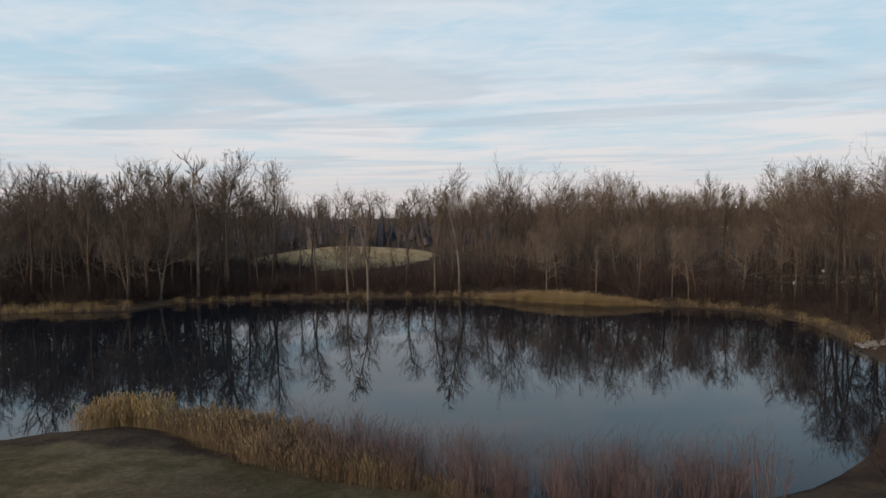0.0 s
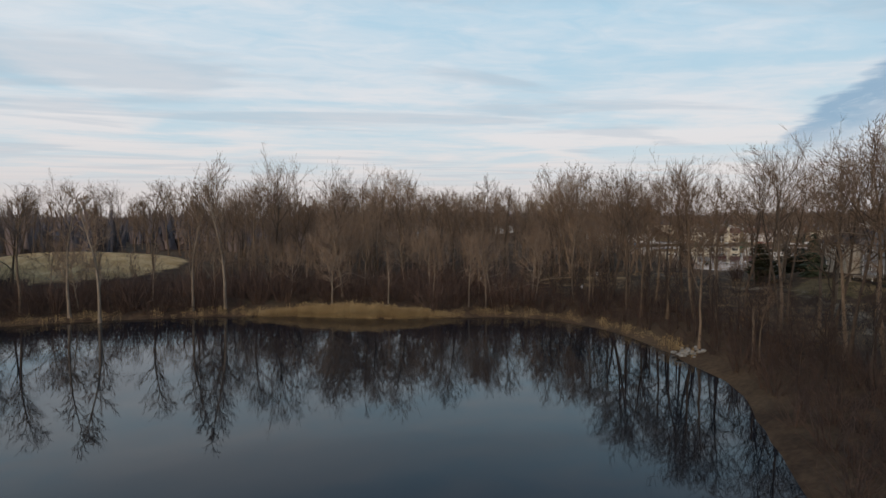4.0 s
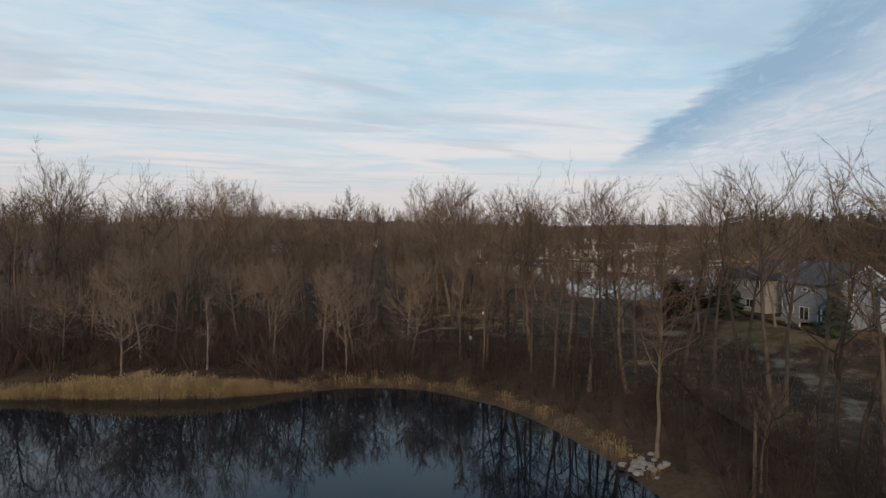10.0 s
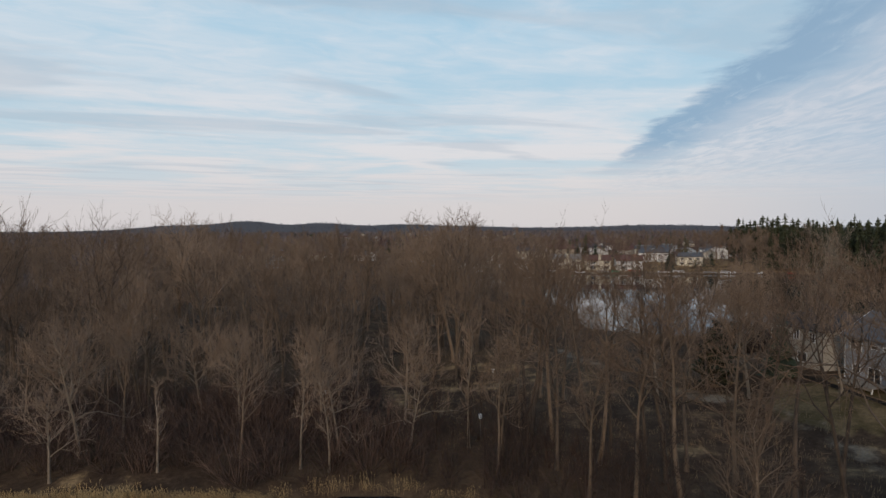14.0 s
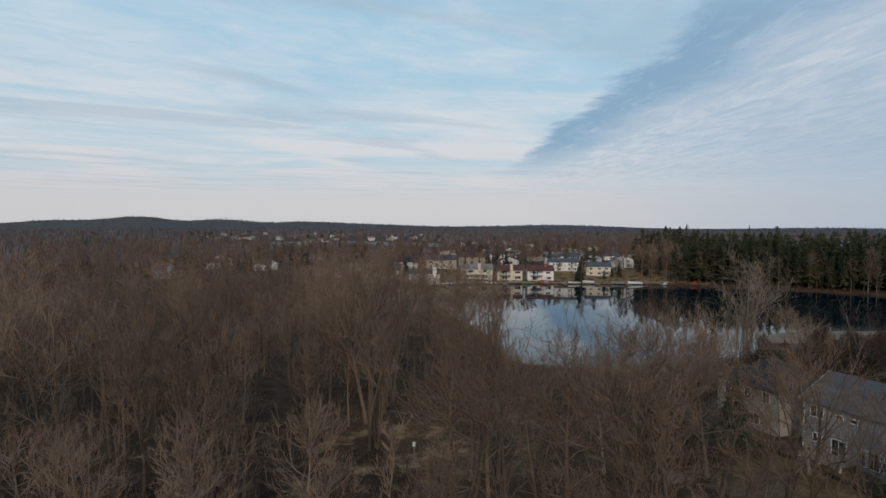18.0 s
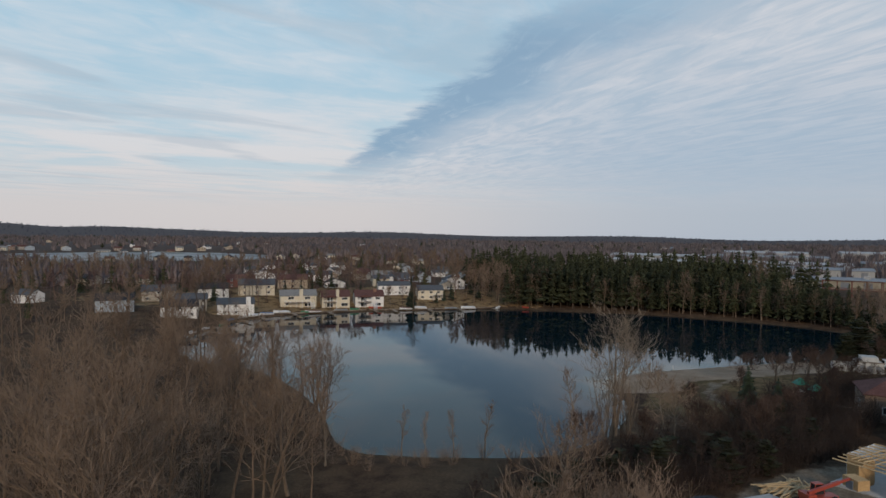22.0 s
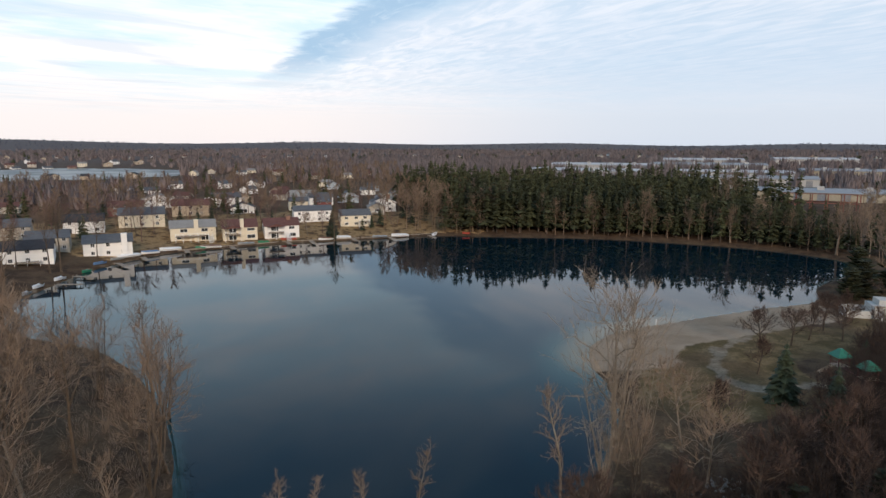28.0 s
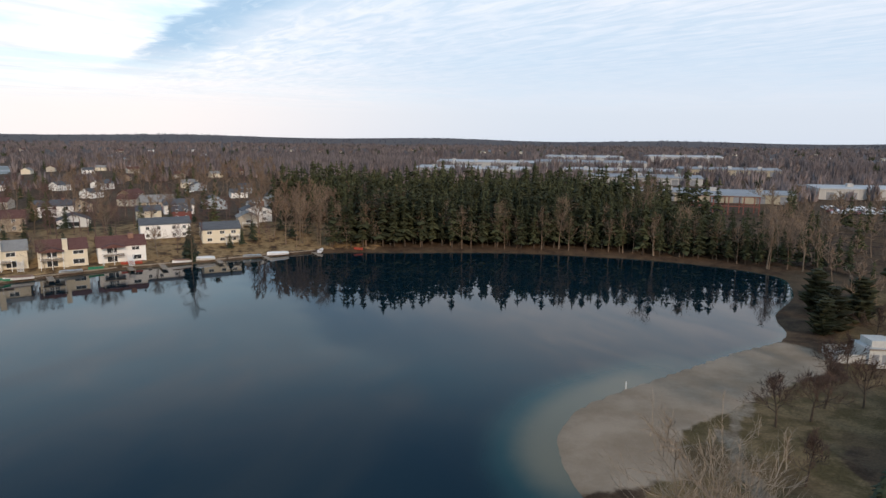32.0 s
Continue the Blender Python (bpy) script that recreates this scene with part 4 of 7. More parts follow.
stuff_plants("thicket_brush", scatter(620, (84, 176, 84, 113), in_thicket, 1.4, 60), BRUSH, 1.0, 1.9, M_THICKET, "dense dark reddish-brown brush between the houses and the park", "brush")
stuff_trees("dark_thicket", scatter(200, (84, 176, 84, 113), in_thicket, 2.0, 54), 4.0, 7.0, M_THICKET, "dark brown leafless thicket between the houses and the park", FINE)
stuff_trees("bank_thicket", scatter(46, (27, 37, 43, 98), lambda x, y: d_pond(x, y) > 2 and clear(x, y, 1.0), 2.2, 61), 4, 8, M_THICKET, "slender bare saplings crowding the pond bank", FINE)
stuff_plants("lakeshore_scrub", scatter(150, (78, 112, 125, 240), lambda x, y: 1 < d_lake(x, y) < 9, 1.9, 17), BRUSH, 0.6, 1.2, M_TWIG_PALE, "pale leafless scrub along the lake shore", "brush")


def along(line, n, lo, hi, seed):
    """Points beside a run of corners, lo to hi metres to its left."""
    rng = random.Random(seed)
    segs = [(Vector(a), Vector(b)) for a, b in zip(line, line[1:])]
    total = sum((b - a).length for a, b in segs)
    out = []
    for i in range(n):
        s = rng.uniform(0, total)
        for a, b in segs:
            if s <= (b - a).length:
                d = (b - a).normalized()
                p = a + d * s + Vector((-d.y, d.x)) * rng.uniform(lo, hi)
                out.append((p.x, p.y))
                break
            s -= (b - a).length
    return out


FAR_REEDS = [(-10, 99.4), (-3, 97.1), (4, 93.8), (9, 91.9), (15, 90.9), (17, 90.6)]


def reed_bed(name, line, n, depth, tall, seed, mat, label):
    """Reeds along a shore, highest and deepest in the middle of the bed and thin towards its ends."""
    rng = random.Random(seed)
    segs = [(Vector(p), Vector(q)) for p, q in zip(line, line[1:])]
    total = sum((q - p).length for p, q in segs)
    items = []
    for i in range(n):
        u = rng.uniform(0, 1)
        if rng.random() > 0.25 + 0.75 * math.sin(math.pi * u):
            continue
        s = u * total
        for p, q in segs:
            if s <= (q - p).length:
                break
            s -= (q - p).length
        d = (q - p).normalized()
        k = (0.22 + 0.78 * math.sin(math.pi * u) ** 0.8)
        w = p + d * s + Vector((-d.y, d.x)) * rng.uniform(-0.2, 1) * depth * k
        items.append((rng.choice(REEDS), w.x, w.y, ground_z(w.x, w.y) - 0.05, rng.uniform(0, 6.28), tall * k * rng.uniform(0.6, 1.05), rng.uniform(0.85, 1.15)))
    return joined(name, items, mat, label, "reeds")


reed_bed("yellow_reed_bed", FAR_REEDS, 900, 1.5, 0.66, 18, M_REED, "dry yellow reed bed standing at the far bank")
stuff_plants("reed_fringe", along([(-74, 80.8), (-66.5, 82.3), (-57.5, 84.8)], 150, -0.4, 2.2, 19) + along([(-55, 91), (-45, 96.7), (-28.6, 100), (-12, 99.9), (-6, 98.8)], 90, -0.2, 1.0, 119)
             + along([(15, 91), (21, 90), (25.6, 87), (28.4, 82), (29.9, 76), (29.6, 68), (28.6, 62.6)], 70, 0.2, 1.0, 20), REEDS, 0.25, 0.5, M_REED, "thin fringe of dry grass along the water", "reeds")
NEAR_SHORE = [(-27, 35.4), (-23.5, 36.6), (-20, 35.8), (-14, 33), (-6, 30.4)]
reed_bed("near_reeds", NEAR_SHORE[:3], 170, 1.2, 1.0, 21, M_REED, "dry yellow reeds on the near bank")
reed_bed("brown_reeds", NEAR_SHORE[1:5], 620, 1.7, 1.0, 22, M_REED_BROWN, "brown broken reeds on the near bank")
reed_bed("low_brown_weeds", NEAR_SHORE[2:] + [(-1, 28.2)], 560, -1.7, 0.7, 23, M_REED_BROWN, "low brown weeds at the edge of the lawn")
stuff_plants("willow_shoots", along([(-13, 33.4), (-6, 31.2), (0, 29.8), (5, 29.5), (9, 31)], 140, -2.2, 1.2, 24), SHOOTS, 0.7, 1.3, M_SHOOT, "thin lilac-brown willow shoots along the near bank", "shoots")


def thing_brush(name, x, y, s, form, mat, label):
    root = tagged(new(name), label, "bush")
    root.matrix_basis = pose(x, y, ground_z(x, y) - 0.05, 0, 0, 40) @ Matrix.Diagonal((s, s, s, 1))
    v, f = form
    me = bpy.data.meshes.new("branchwork")
    me.from_pydata(v, [], f.tolist())
    me.materials.append(mat)
    part("branchwork", me, None, root)
    return root


BUSH = brush_clump(51, 60, 2.6, 0.014, 0.62, 6)
thing_brush("bare_bush", -8.6, 32.4, 1.1, BUSH, M_TWIG_RED, "dense dark leafless bush at the edge of the lawn")
thing_brush("bare_bush", -6.4, 31.6, 0.85, BUSH, M_TWIG_RED, "dense dark leafless bush at the edge of the lawn")
SHOOT_CLUMP = brush_clump(57, 34, 2.6, 0.010, 0.28, 4)
for x, y, k in ((-13.0, 31.8, 0.55), (-10.2, 32.6, 0.7), (-4.4, 31.8, 0.8), (-2.6, 31.2, 0.7), (-0.8, 30.6, 0.75), (1.0, 30.4, 0.6), (-7.4, 33.2, 0.8)):
    thing_brush("willow_clump", x, y, k, SHOOT_CLUMP, M_SHOOT, "thin upright leafless willow shoots at the water's edge")
thing_brush("bare_bush", -11.5, 31.2, 0.6, BUSH, M_TWIG, "low brown leafless bush among reeds")
thing_brush("round_shrub", 64.5, 101.5, 1.1, BUSH, M_TWIG_RED, "dark round leafless shrub in the open field")

# grass on the near lawn
def grass_tuft(seed):
    rng = np.random.default_rng(seed)
    p = Pile()
    for i in range(14):
        s = np.array([rng.normal(0, 0.12), rng.normal(0, 0.12), 0])
        a = rng.uniform(0, 6.28)
        n_ = np.array([-math.sin(a), math.cos(a), 0]) * 0.006
        p.add([s - n_, s + n_, s + (math.cos(a) * 0.05, math.sin(a) * 0.05, rng.uniform(0.06, 0.16))], [(0, 1, 2)])
    return p.arrays()


M_GRASS = material("dull_winter_grass", (0.11, 0.088, 0.036), (0.21, 0.145, 0.075), 0.5, 0.9, island=0.35)
GRASS = [grass_tuft(s) for s in (61, 62, 63)]
stuff_plants("lawn_grass", scatter(2600, (-42, 10, 10, 36), lambda x, y: d_pond(x, y) > 1.5, 0.3, 25), GRASS, 0.8, 1.5, M_GRASS, "short dull green and straw winter grass", "grass")
stuff_plants("field_tussocks", scatter(900, (30, 70, 56, 125), lambda x, y: d_pond(x, y) > 8 and not oval(x, y, 72, 80, 9, 20), 0.8, 26), GRASS, 2.0, 4.0, M_REED_BROWN, "brown dead grass tussocks in the open field", "grass")


# ---- conifers ----
def conifer(seed, h=10.0, width=0.2, whorls=13, bare=0.12, droop=0.35, per=9, full=0.75, rough=0.15):
    rng = np.random.default_rng(seed)
    t, c = Pile(), Pile()
    t.tube(np.array([(0, 0, -0.3), (0.02 * h * rng.normal(), 0, h * 0.5), (0, 0, h)]), [0.013 * h, 0.009 * h, 0], 5, tip=True)
    for i in range(whorls):
        u = bare + (1 - bare) * (i + rng.uniform(-0.25, 0.25)) / whorls
        z, r = h * u, h * width * (1.02 - u) ** full * rng.uniform(1 - 1.5 * rough, 1 + rough)
        for j in range(per):
            a = (j + rng.uniform(-0.35, 0.35)) * 6.283 / per + i * 0.7
            l = r * rng.uniform(0.8 - rough, 1.0 + rough)
            d = np.array([math.cos(a), math.sin(a), 0])
            n_ = np.array([-d[1], d[0], 0])
            tip = d * l + np.array([0, 0, z - l * droop * rng.uniform(0.5, 1.3)])
            mid = d * l * 0.55 + np.array([0, 0, z - l * droop * 0.25])
            w = l * rng.uniform(0.26, 0.4)
            root = np.array([0, 0, z + 0.02 * h])
            lift = np.array([0, 0, 0.10 * l])
            c.add([root, mid - n_ * w, mid + lift, mid + n_ * w, tip, mid - lift * 2.2], [(0, 1, 2), (0, 2, 3), (1, 4, 2), (2, 4, 3), (1, 5, 4), (3, 4, 5)])
    top = np.array([0, 0, h * 1.02])
    c.tube(np.array([(0, 0, h * 0.9), top]), [0.02 * h, 0], 4, tip=True)
    return t, c


def conifer_kind(key, seeds, mat, label, **kw):
    out = []
    for s in seeds:
        t, c = conifer(s, **kw)
        out.append((t.mesh("trunk", M_BARK_DARK, True), c.mesh("needles", mat)))
    CONIFERS[key] = (out, label)


CONIFERS = {}
conifer_kind("pine", (71, 72, 73, 74, 79, 171), M_PINE, "tall dark green pine in a dense stand", h=10, width=0.155, whorls=28, bare=0.16, droop=0.25, per=6, full=0.5, rough=0.42)
conifer_kind("spruce", (75, 76), M_SPRUCE, "dark green spruce with branches to the ground", h=10, width=0.30, whorls=24, bare=0.02, per=13)
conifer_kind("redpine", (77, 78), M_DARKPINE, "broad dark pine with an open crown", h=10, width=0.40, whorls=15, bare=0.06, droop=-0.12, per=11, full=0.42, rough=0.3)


def plant_conifer(kind, x, y, h, group="conifers"):
    meshes, label = CONIFERS[kind]
    t, c = rng_t.choice(meshes)
    root = tagged(new({"pine": "pine_tree", "spruce": "spruce_tree", "redpine": "pine_tree"}[kind]), label, "tree", group)
    s = h / 10
    root.matrix_basis = pose(x, y, ground_z(x, y) - 0.05, 0, 0, rng_t.uniform(0, 360)) @ Matrix.Diagonal((s * rng_t.uniform(0.85, 1.15), s, s, 1))
    part("trunk", t, None, root)
    part("needles", c, None, root)


def in_pines(x, y):
    d = d_lake(x, y)
    return 4 < d < 16 + 60 * min(1, max(0, (y - 100) / 60)) and x > 238 and 86 < y < 262 and (x - 238) * 0.8 + (y - 228) * 1.0 > -150 and not (y > 222 and x < 268) and not (y < 105 and x < 268)


pines = scatter(900, (236, 350, 86, 265), in_pines, 3.0, 27)
pines.sort(key=lambda p: d_lake(*p))
for x, y in pines[:250]:
    plant_conifer("pine", x, y, rng_t.triangular(10, 21, 16) * (0.60 + 0.40 * min(1, max(0, (y - 98) / 60))), "pine stand on the far shore")
PINE_ARR = []
for tr, cr in CONIFERS["pine"][0]:
    v = np.empty(len(cr.vertices) * 3)
    cr.vertices.foreach_get("co", v)
    cr.calc_loop_triangles()
    f = np.empty(len(cr.loop_triangles) * 3, np.int32)
    cr.loop_triangles.foreach_get("vertices", f)
    PINE_ARR.append((v.reshape(-1, 3), f.reshape(-1, 3)))
stuff_trees("pine_plantation", pines[250:], 13, 21, M_PINE, "dense dark pine plantation", PINE_ARR)
# bare birches standing in front of the pines
for x, y, h in ((244, 226, 15), (249, 222, 13), (255, 212, 16), (262, 194, 14), (268, 178, 15), (272, 160, 17), (276, 148, 14), (274, 133, 13), (275, 126, 16), (268, 104, 14), (272, 99, 15), (278, 101, 14), (266, 96, 13), (283, 104, 15),
                (290, 140, 22), (263, 208, 16), (242, 232, 15)):
    plant("slim" if h < 15 else "vase", x, y, h, group="bare trees among the pines")
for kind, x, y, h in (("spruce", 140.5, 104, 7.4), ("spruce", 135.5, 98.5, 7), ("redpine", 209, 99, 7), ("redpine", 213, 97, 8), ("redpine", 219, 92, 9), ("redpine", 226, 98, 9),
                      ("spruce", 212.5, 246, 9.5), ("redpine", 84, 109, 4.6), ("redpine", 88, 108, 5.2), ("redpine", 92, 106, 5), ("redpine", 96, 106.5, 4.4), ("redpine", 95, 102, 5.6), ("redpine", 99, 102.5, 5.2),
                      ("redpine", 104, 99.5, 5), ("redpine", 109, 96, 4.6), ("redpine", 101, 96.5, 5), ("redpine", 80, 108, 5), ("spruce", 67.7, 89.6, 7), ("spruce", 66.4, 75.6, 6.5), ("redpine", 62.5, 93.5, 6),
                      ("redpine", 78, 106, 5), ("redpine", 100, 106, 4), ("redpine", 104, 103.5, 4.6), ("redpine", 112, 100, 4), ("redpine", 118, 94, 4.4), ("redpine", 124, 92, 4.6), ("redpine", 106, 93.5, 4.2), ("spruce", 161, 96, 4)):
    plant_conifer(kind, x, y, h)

# ---- buildings ----
M_SIDE = {
    "grey": material("grey_siding", (0.24, 0.25, 0.27), (0.29, 0.30, 0.32), 0.6, 0.7, 0.01, stretch=(0.2, 0.2, 8)),
    "beige": material("beige_siding", (0.36, 0.32, 0.265), (0.43, 0.385, 0.32), 0.6, 0.7, 0.01, stretch=(0.2, 0.2, 8)),
    "cream": material("cream_siding", (0.60, 0.53, 0.40), (0.70, 0.625, 0.49), 0.6, 0.7, 0.01, stretch=(0.2, 0.2, 8)),
    "white": material("white_siding", (0.72, 0.70, 0.67), (0.82, 0.80, 0.77), 0.6, 0.6, 0.01, stretch=(0.2, 0.2, 8)),
    "wrap": material("white_house_wrap", (0.62, 0.64, 0.66), (0.72, 0.73, 0.74), 0.9, 0.5, 0.01),
    "brown": material("brown_siding", (0.20, 0.14, 0.10), (0.27, 0.20, 0.15), 0.6, 0.7, 0.01, stretch=(0.2, 0.2, 8)),
    "red": material("dark_red_siding", (0.17, 0.045, 0.04), (0.23, 0.07, 0.06), 0.6, 0.7, 0.01, stretch=(0.2, 0.2, 8)),
    "blue": material("grey_blue_siding", (0.30, 0.35, 0.40), (0.37, 0.42, 0.46), 0.6, 0.7, 0.01, stretch=(0.2, 0.2, 8)),
    "tan": material("tan_siding", (0.36, 0.29, 0.21), (0.43, 0.35, 0.26), 0.6, 0.7, 0.01, stretch=(0.2, 0.2, 8)),
}
M_ROOF = {
    "slate": material("slate_grey_shingles", (0.075, 0.08, 0.09), (0.125, 0.13, 0.14), 3.0, 0.9, 0.02, stretch=(1, 1, 4)),
    "black": material("black_shingles", (0.028, 0.028, 0.032), (0.05, 0.05, 0.056), 3.0, 0.9, 0.02),
    "brown": material("red_brown_shingles", (0.095, 0.043, 0.037), (0.15, 0.075, 0.064), 3.0, 0.9, 0.02),
    "grey": material("light_grey_shingles", (0.20, 0.19, 0.18), (0.28, 0.27, 0.255), 3.0, 0.9, 0.02),
}
M_TRIM = material("white_trim", (0.72, 0.72, 0.71), (0.80, 0.80, 0.79), 2.0, 0.5)
M_BRICK = material("brick_chimney", (0.19, 0.10, 0.075), (0.30, 0.18, 0.13), 9.0, 0.9, 0.01)
M_DECK = material("weathered_deck_boards", (0.20, 0.16, 0.125), (0.31, 0.26, 0.205), 3.0, 0.85, 0.01, stretch=(1, 6, 1))
M_LUMBER = material("fresh_lumber", (0.46, 0.32, 0.17), (0.60, 0.44, 0.25), 3.0, 0.8, 0.01, island=0.15, stretch=(1, 1, 6))
M_CONCRETE = material("pale_concrete", (0.40, 0.39, 0.37), (0.50, 0.49, 0.465), 1.2, 0.85, 0.01)


def glass_material():
    m = bpy.data.materials.new("window_glass")
    m.use_nodes = True
    k = Nodes(m.node_tree)
    p, out = k.n("ShaderNodeBsdfPrincipled"), k.n("ShaderNodeOutputMaterial")
    co = k.n("ShaderNodeTexCoord").outputs["Object"]
    k.put(p.inputs["Base Color"], k.mix(k.noise(co, 0.9, 2.0), (0.012, 0.014, 0.017), (0.05, 0.05, 0.05)))
    p.inputs["Roughness"].default_value = 0.06
    k.put(out.inputs[0], p.outputs[0])
    return m


M_GLASS = glass_material()
WINDOWS = {}


def window_meshes(w, h):
    """Frame with one mullion, and a pane set back in it; the wall lies at y = 0, outside is -y."""
    key = (round(w, 2), round(h, 2))
    if key not in WINDOWS:
        f, g = Pile(), Pile()
        t = 0.09
        f.box(-w / 2, -0.05, -h / 2, w / 2, 0.03, -h / 2 + t)
        f.box(-w / 2, -0.05, h / 2 - t, w / 2, 0.03, h / 2)
        f.box(-w / 2, -0.05, -h / 2 + t, -w / 2 + t, 0.03, h / 2 - t)
        f.box(w / 2 - t, -0.05, -h / 2 + t, w / 2, 0.03, h / 2 - t)
        if w > 0.9:
            f.box(-0.03, -0.04, -h / 2 + t, 0.03, 0.03, h / 2 - t)
        g.box(-w / 2 + t, -0.015, -h / 2 + t, w / 2 - t, 0.03, h / 2 - t)
        WINDOWS[key] = (f.mesh("window", M_TRIM), g.mesh("pane", M_GLASS))
    return WINDOWS[key]


def add_window(root, m, w, h, name="window"):
    f, g = window_meshes(w, h)
    win = part(name, f, None, root, at=m)
    part("pane", g, None, win)


FACES = {"front": (0, -1, 0), "back": (0, 1, 180), "left": (-1, 0, -90), "right": (1, 0, 90)}


def face_pose(face, w, d, u, z):
    """A place on one wall: u metres from its middle, to the right as seen from outside."""
    nx, ny, turn = FACES[face]
    if nx == 0:
        return pose(u * (1 if ny < 0 else -1), ny * d / 2, z, 0, 0, turn)
    return pose(nx * w / 2, u * (-1 if nx < 0 else 1) * 1, z, 0, 0, turn)


def house(x, y, turn, w, d, eave, rise, side, roof, label, ridge="x", hip=False, wins=(), chimney=None, deck=None, z=None, over=0.35, group="", name="house", garage=None, trim=False, size=(1, 1, 1)):
    """A house with its front to local -y. wins: (face, along, height, width, tall)."""
    root = tagged(new(name), label, "house", group)
    gz = min(ground_z(x + a, y + b) for a in (-w / 3, w / 3) for b in (-d / 3, d / 3)) if z is None else z
    root.matrix_basis = pose(x, y, gz, 0, 0, turn) @ Matrix.Diagonal((*size, 1))
    wall, rf = Pile(), Pile()
    hw, hd = w / 2, d / 2
    b0 = -1.5
    if ridge == "x":      # gables left and right
        ends = [(-hw, -hd), (hw, -hd), (hw, hd), (-hw, hd)]
        tops = [(-hw, 0, eave + rise), (hw, 0, eave + rise)]
    else:
        ends = [(-hw, -hd), (hw, -hd), (hw, hd), (-hw, hd)]
        tops = [(0, -hd, eave + rise), (0, hd, eave + rise)]
    low = [(a, b, b0) for a, b in ends]
    up = [(a, b, eave) for a, b in ends]
    sides = [(0, 1, 5, 4), (1, 2, 6, 5), (2, 3, 7, 6), (3, 0, 4, 7)]
    if hip:
        wall.add(low + up, sides)
    elif ridge == "x":
        wall.add(low + up + tops, [(0, 1, 5, 4), (2, 3, 7, 6), (1, 2, 6, 9, 5), (3, 0, 4, 8, 7)])
    else:
        wall.add(low + up + tops, [(1, 2, 6, 5), (3, 0, 4, 7), (0, 1, 5, 8, 4), (2, 3, 7, 9, 6)])
    part("wall", wall, M_SIDE[side], root)
    o, t = over, 0.16
    if hip:
        ins = min(hw, hd) * 0.98
        rl = max(hw, hd) - ins
        a = [(-hw - o, -hd - o, eave), (hw + o, -hd - o, eave), (hw + o, hd + o, eave), (-hw - o, hd + o, eave)]
        r = [(-rl, 0, eave + rise), (rl, 0, eave + rise)] if hw >= hd else [(0, -rl, eave + rise), (0, rl, eave + rise)]
        a2 = [(p, q, s - t) for p, q, s in a]
        f = [(0, 1, 5, 4), (1, 2, 5), (2, 3, 4, 5), (3, 0, 4)] if hw >= hd else [(0, 1, 4), (1, 2, 5, 4), (2, 3, 5), (3, 0, 4, 5)]
        rf.add(a + r + a2, f + [(6, 7, 1, 0), (7, 8, 2, 1), (8, 9, 3, 2), (9, 6, 0, 3), (9, 8, 7, 6)])
    else:
        span = hd if ridge == "x" else hw
        run = hw if ridge == "x" else hd
        drop = rise / span * o
        for s in (-1, 1):
            e0, e1 = s * (span + o), 0.0
            q = [(-run - o, e0, eave - drop), (run + o, e0, eave - drop), (run + o, e1, eave + rise), (-run - o, e1, eave + rise)]
            q = [(a, b, c + 0.05) for a, b, c in q] + [(a, b, c + 0.05 + t) for a, b, c in q]
            if ridge != "x":
                q = [(-b, a, c) for a, b, c in q]
            fl = [(0, 3, 2, 1), (4, 5, 6, 7), (0, 1, 5, 4), (2, 3, 7, 6), (1, 2, 6, 5), (3, 0, 4, 7)]
            rf.add(q, fl if s < 0 else [f[::-1] for f in fl])
    part("roof", rf, M_ROOF[roof], root)
    if trim:
        for a, b in ends:
            tp = Pile()
            sx, sy = (1 if a > 0 else -1), (1 if b > 0 else -1)
            tp.box(min(a, a + sx * 0.03), b - sy * 0.14, -0.1, max(a, a + sx * 0.03), b, eave)
            tp.box(a - sx * 0.14, min(b, b + sy * 0.03), -0.1, a, max(b, b + sy * 0.03), eave)
            part("corner_board", tp, M_TRIM, root, "white corner board")
        if not hip:
            span, run = (hd, hw) if ridge == "x" else (hw, hd)
            for e in (-1, 1):
                for s in (-1, 1):
                    drop = rise / span * o
                    q = [(e * (run + o) , s * (span + o), eave - drop - 0.1), (e * (run + o + 0.03), s * (span + o), eave - drop - 0.1), (e * (run + o + 0.03), 0, eave + rise - 0.1), (e * (run + o), 0, eave + rise - 0.1)]
                    q = q + [(a, b, c + 0.33) for a, b, c in q]
                    if ridge != "x":
                        q = [(-b, a, c) for a, b, c in q]
                    vb = Pile()
                    vb.add(q, [(0, 1, 2, 3), (7, 6, 5, 4), (0, 4, 5, 1), (1, 5, 6, 2), (2, 6, 7, 3), (3, 7, 4, 0)])
                    part("verge_board", vb, M_TRIM, root, "white verge board")
    for face, u, zz, ww, hh in wins:
        add_window(root, face_pose(face, w, d, u, zz), ww, hh, "glass_door" if hh > 1.8 else "window")
    if chimney:
        c = Pile()
        cx, cy, s = chimney[:3]
        c.box(cx - s, cy - s, -0.5, cx + s, cy + s, eave + rise + 0.7)
        c.box(cx - s - 0.07, cy - s - 0.07, eave + rise + 0.7, cx + s + 0.07, cy + s + 0.07, eave + rise + 0.85)
        part("chimney", c, chimney[3] if len(chimney) > 3 else M_BRICK, root)
    if garage:
        face, u, ww = garage
        g = Pile()
        for i in range(4):
            g.box(-ww / 2 + 0.03, -0.05, 0.05 + i * 0.54, ww / 2 - 0.03, 0.02, 0.05 + i * 0.54 + 0.51)
        part("garage_door", g, M_TRIM, root, "white panelled garage door", at=face_pose(face, w, d, u, 0))
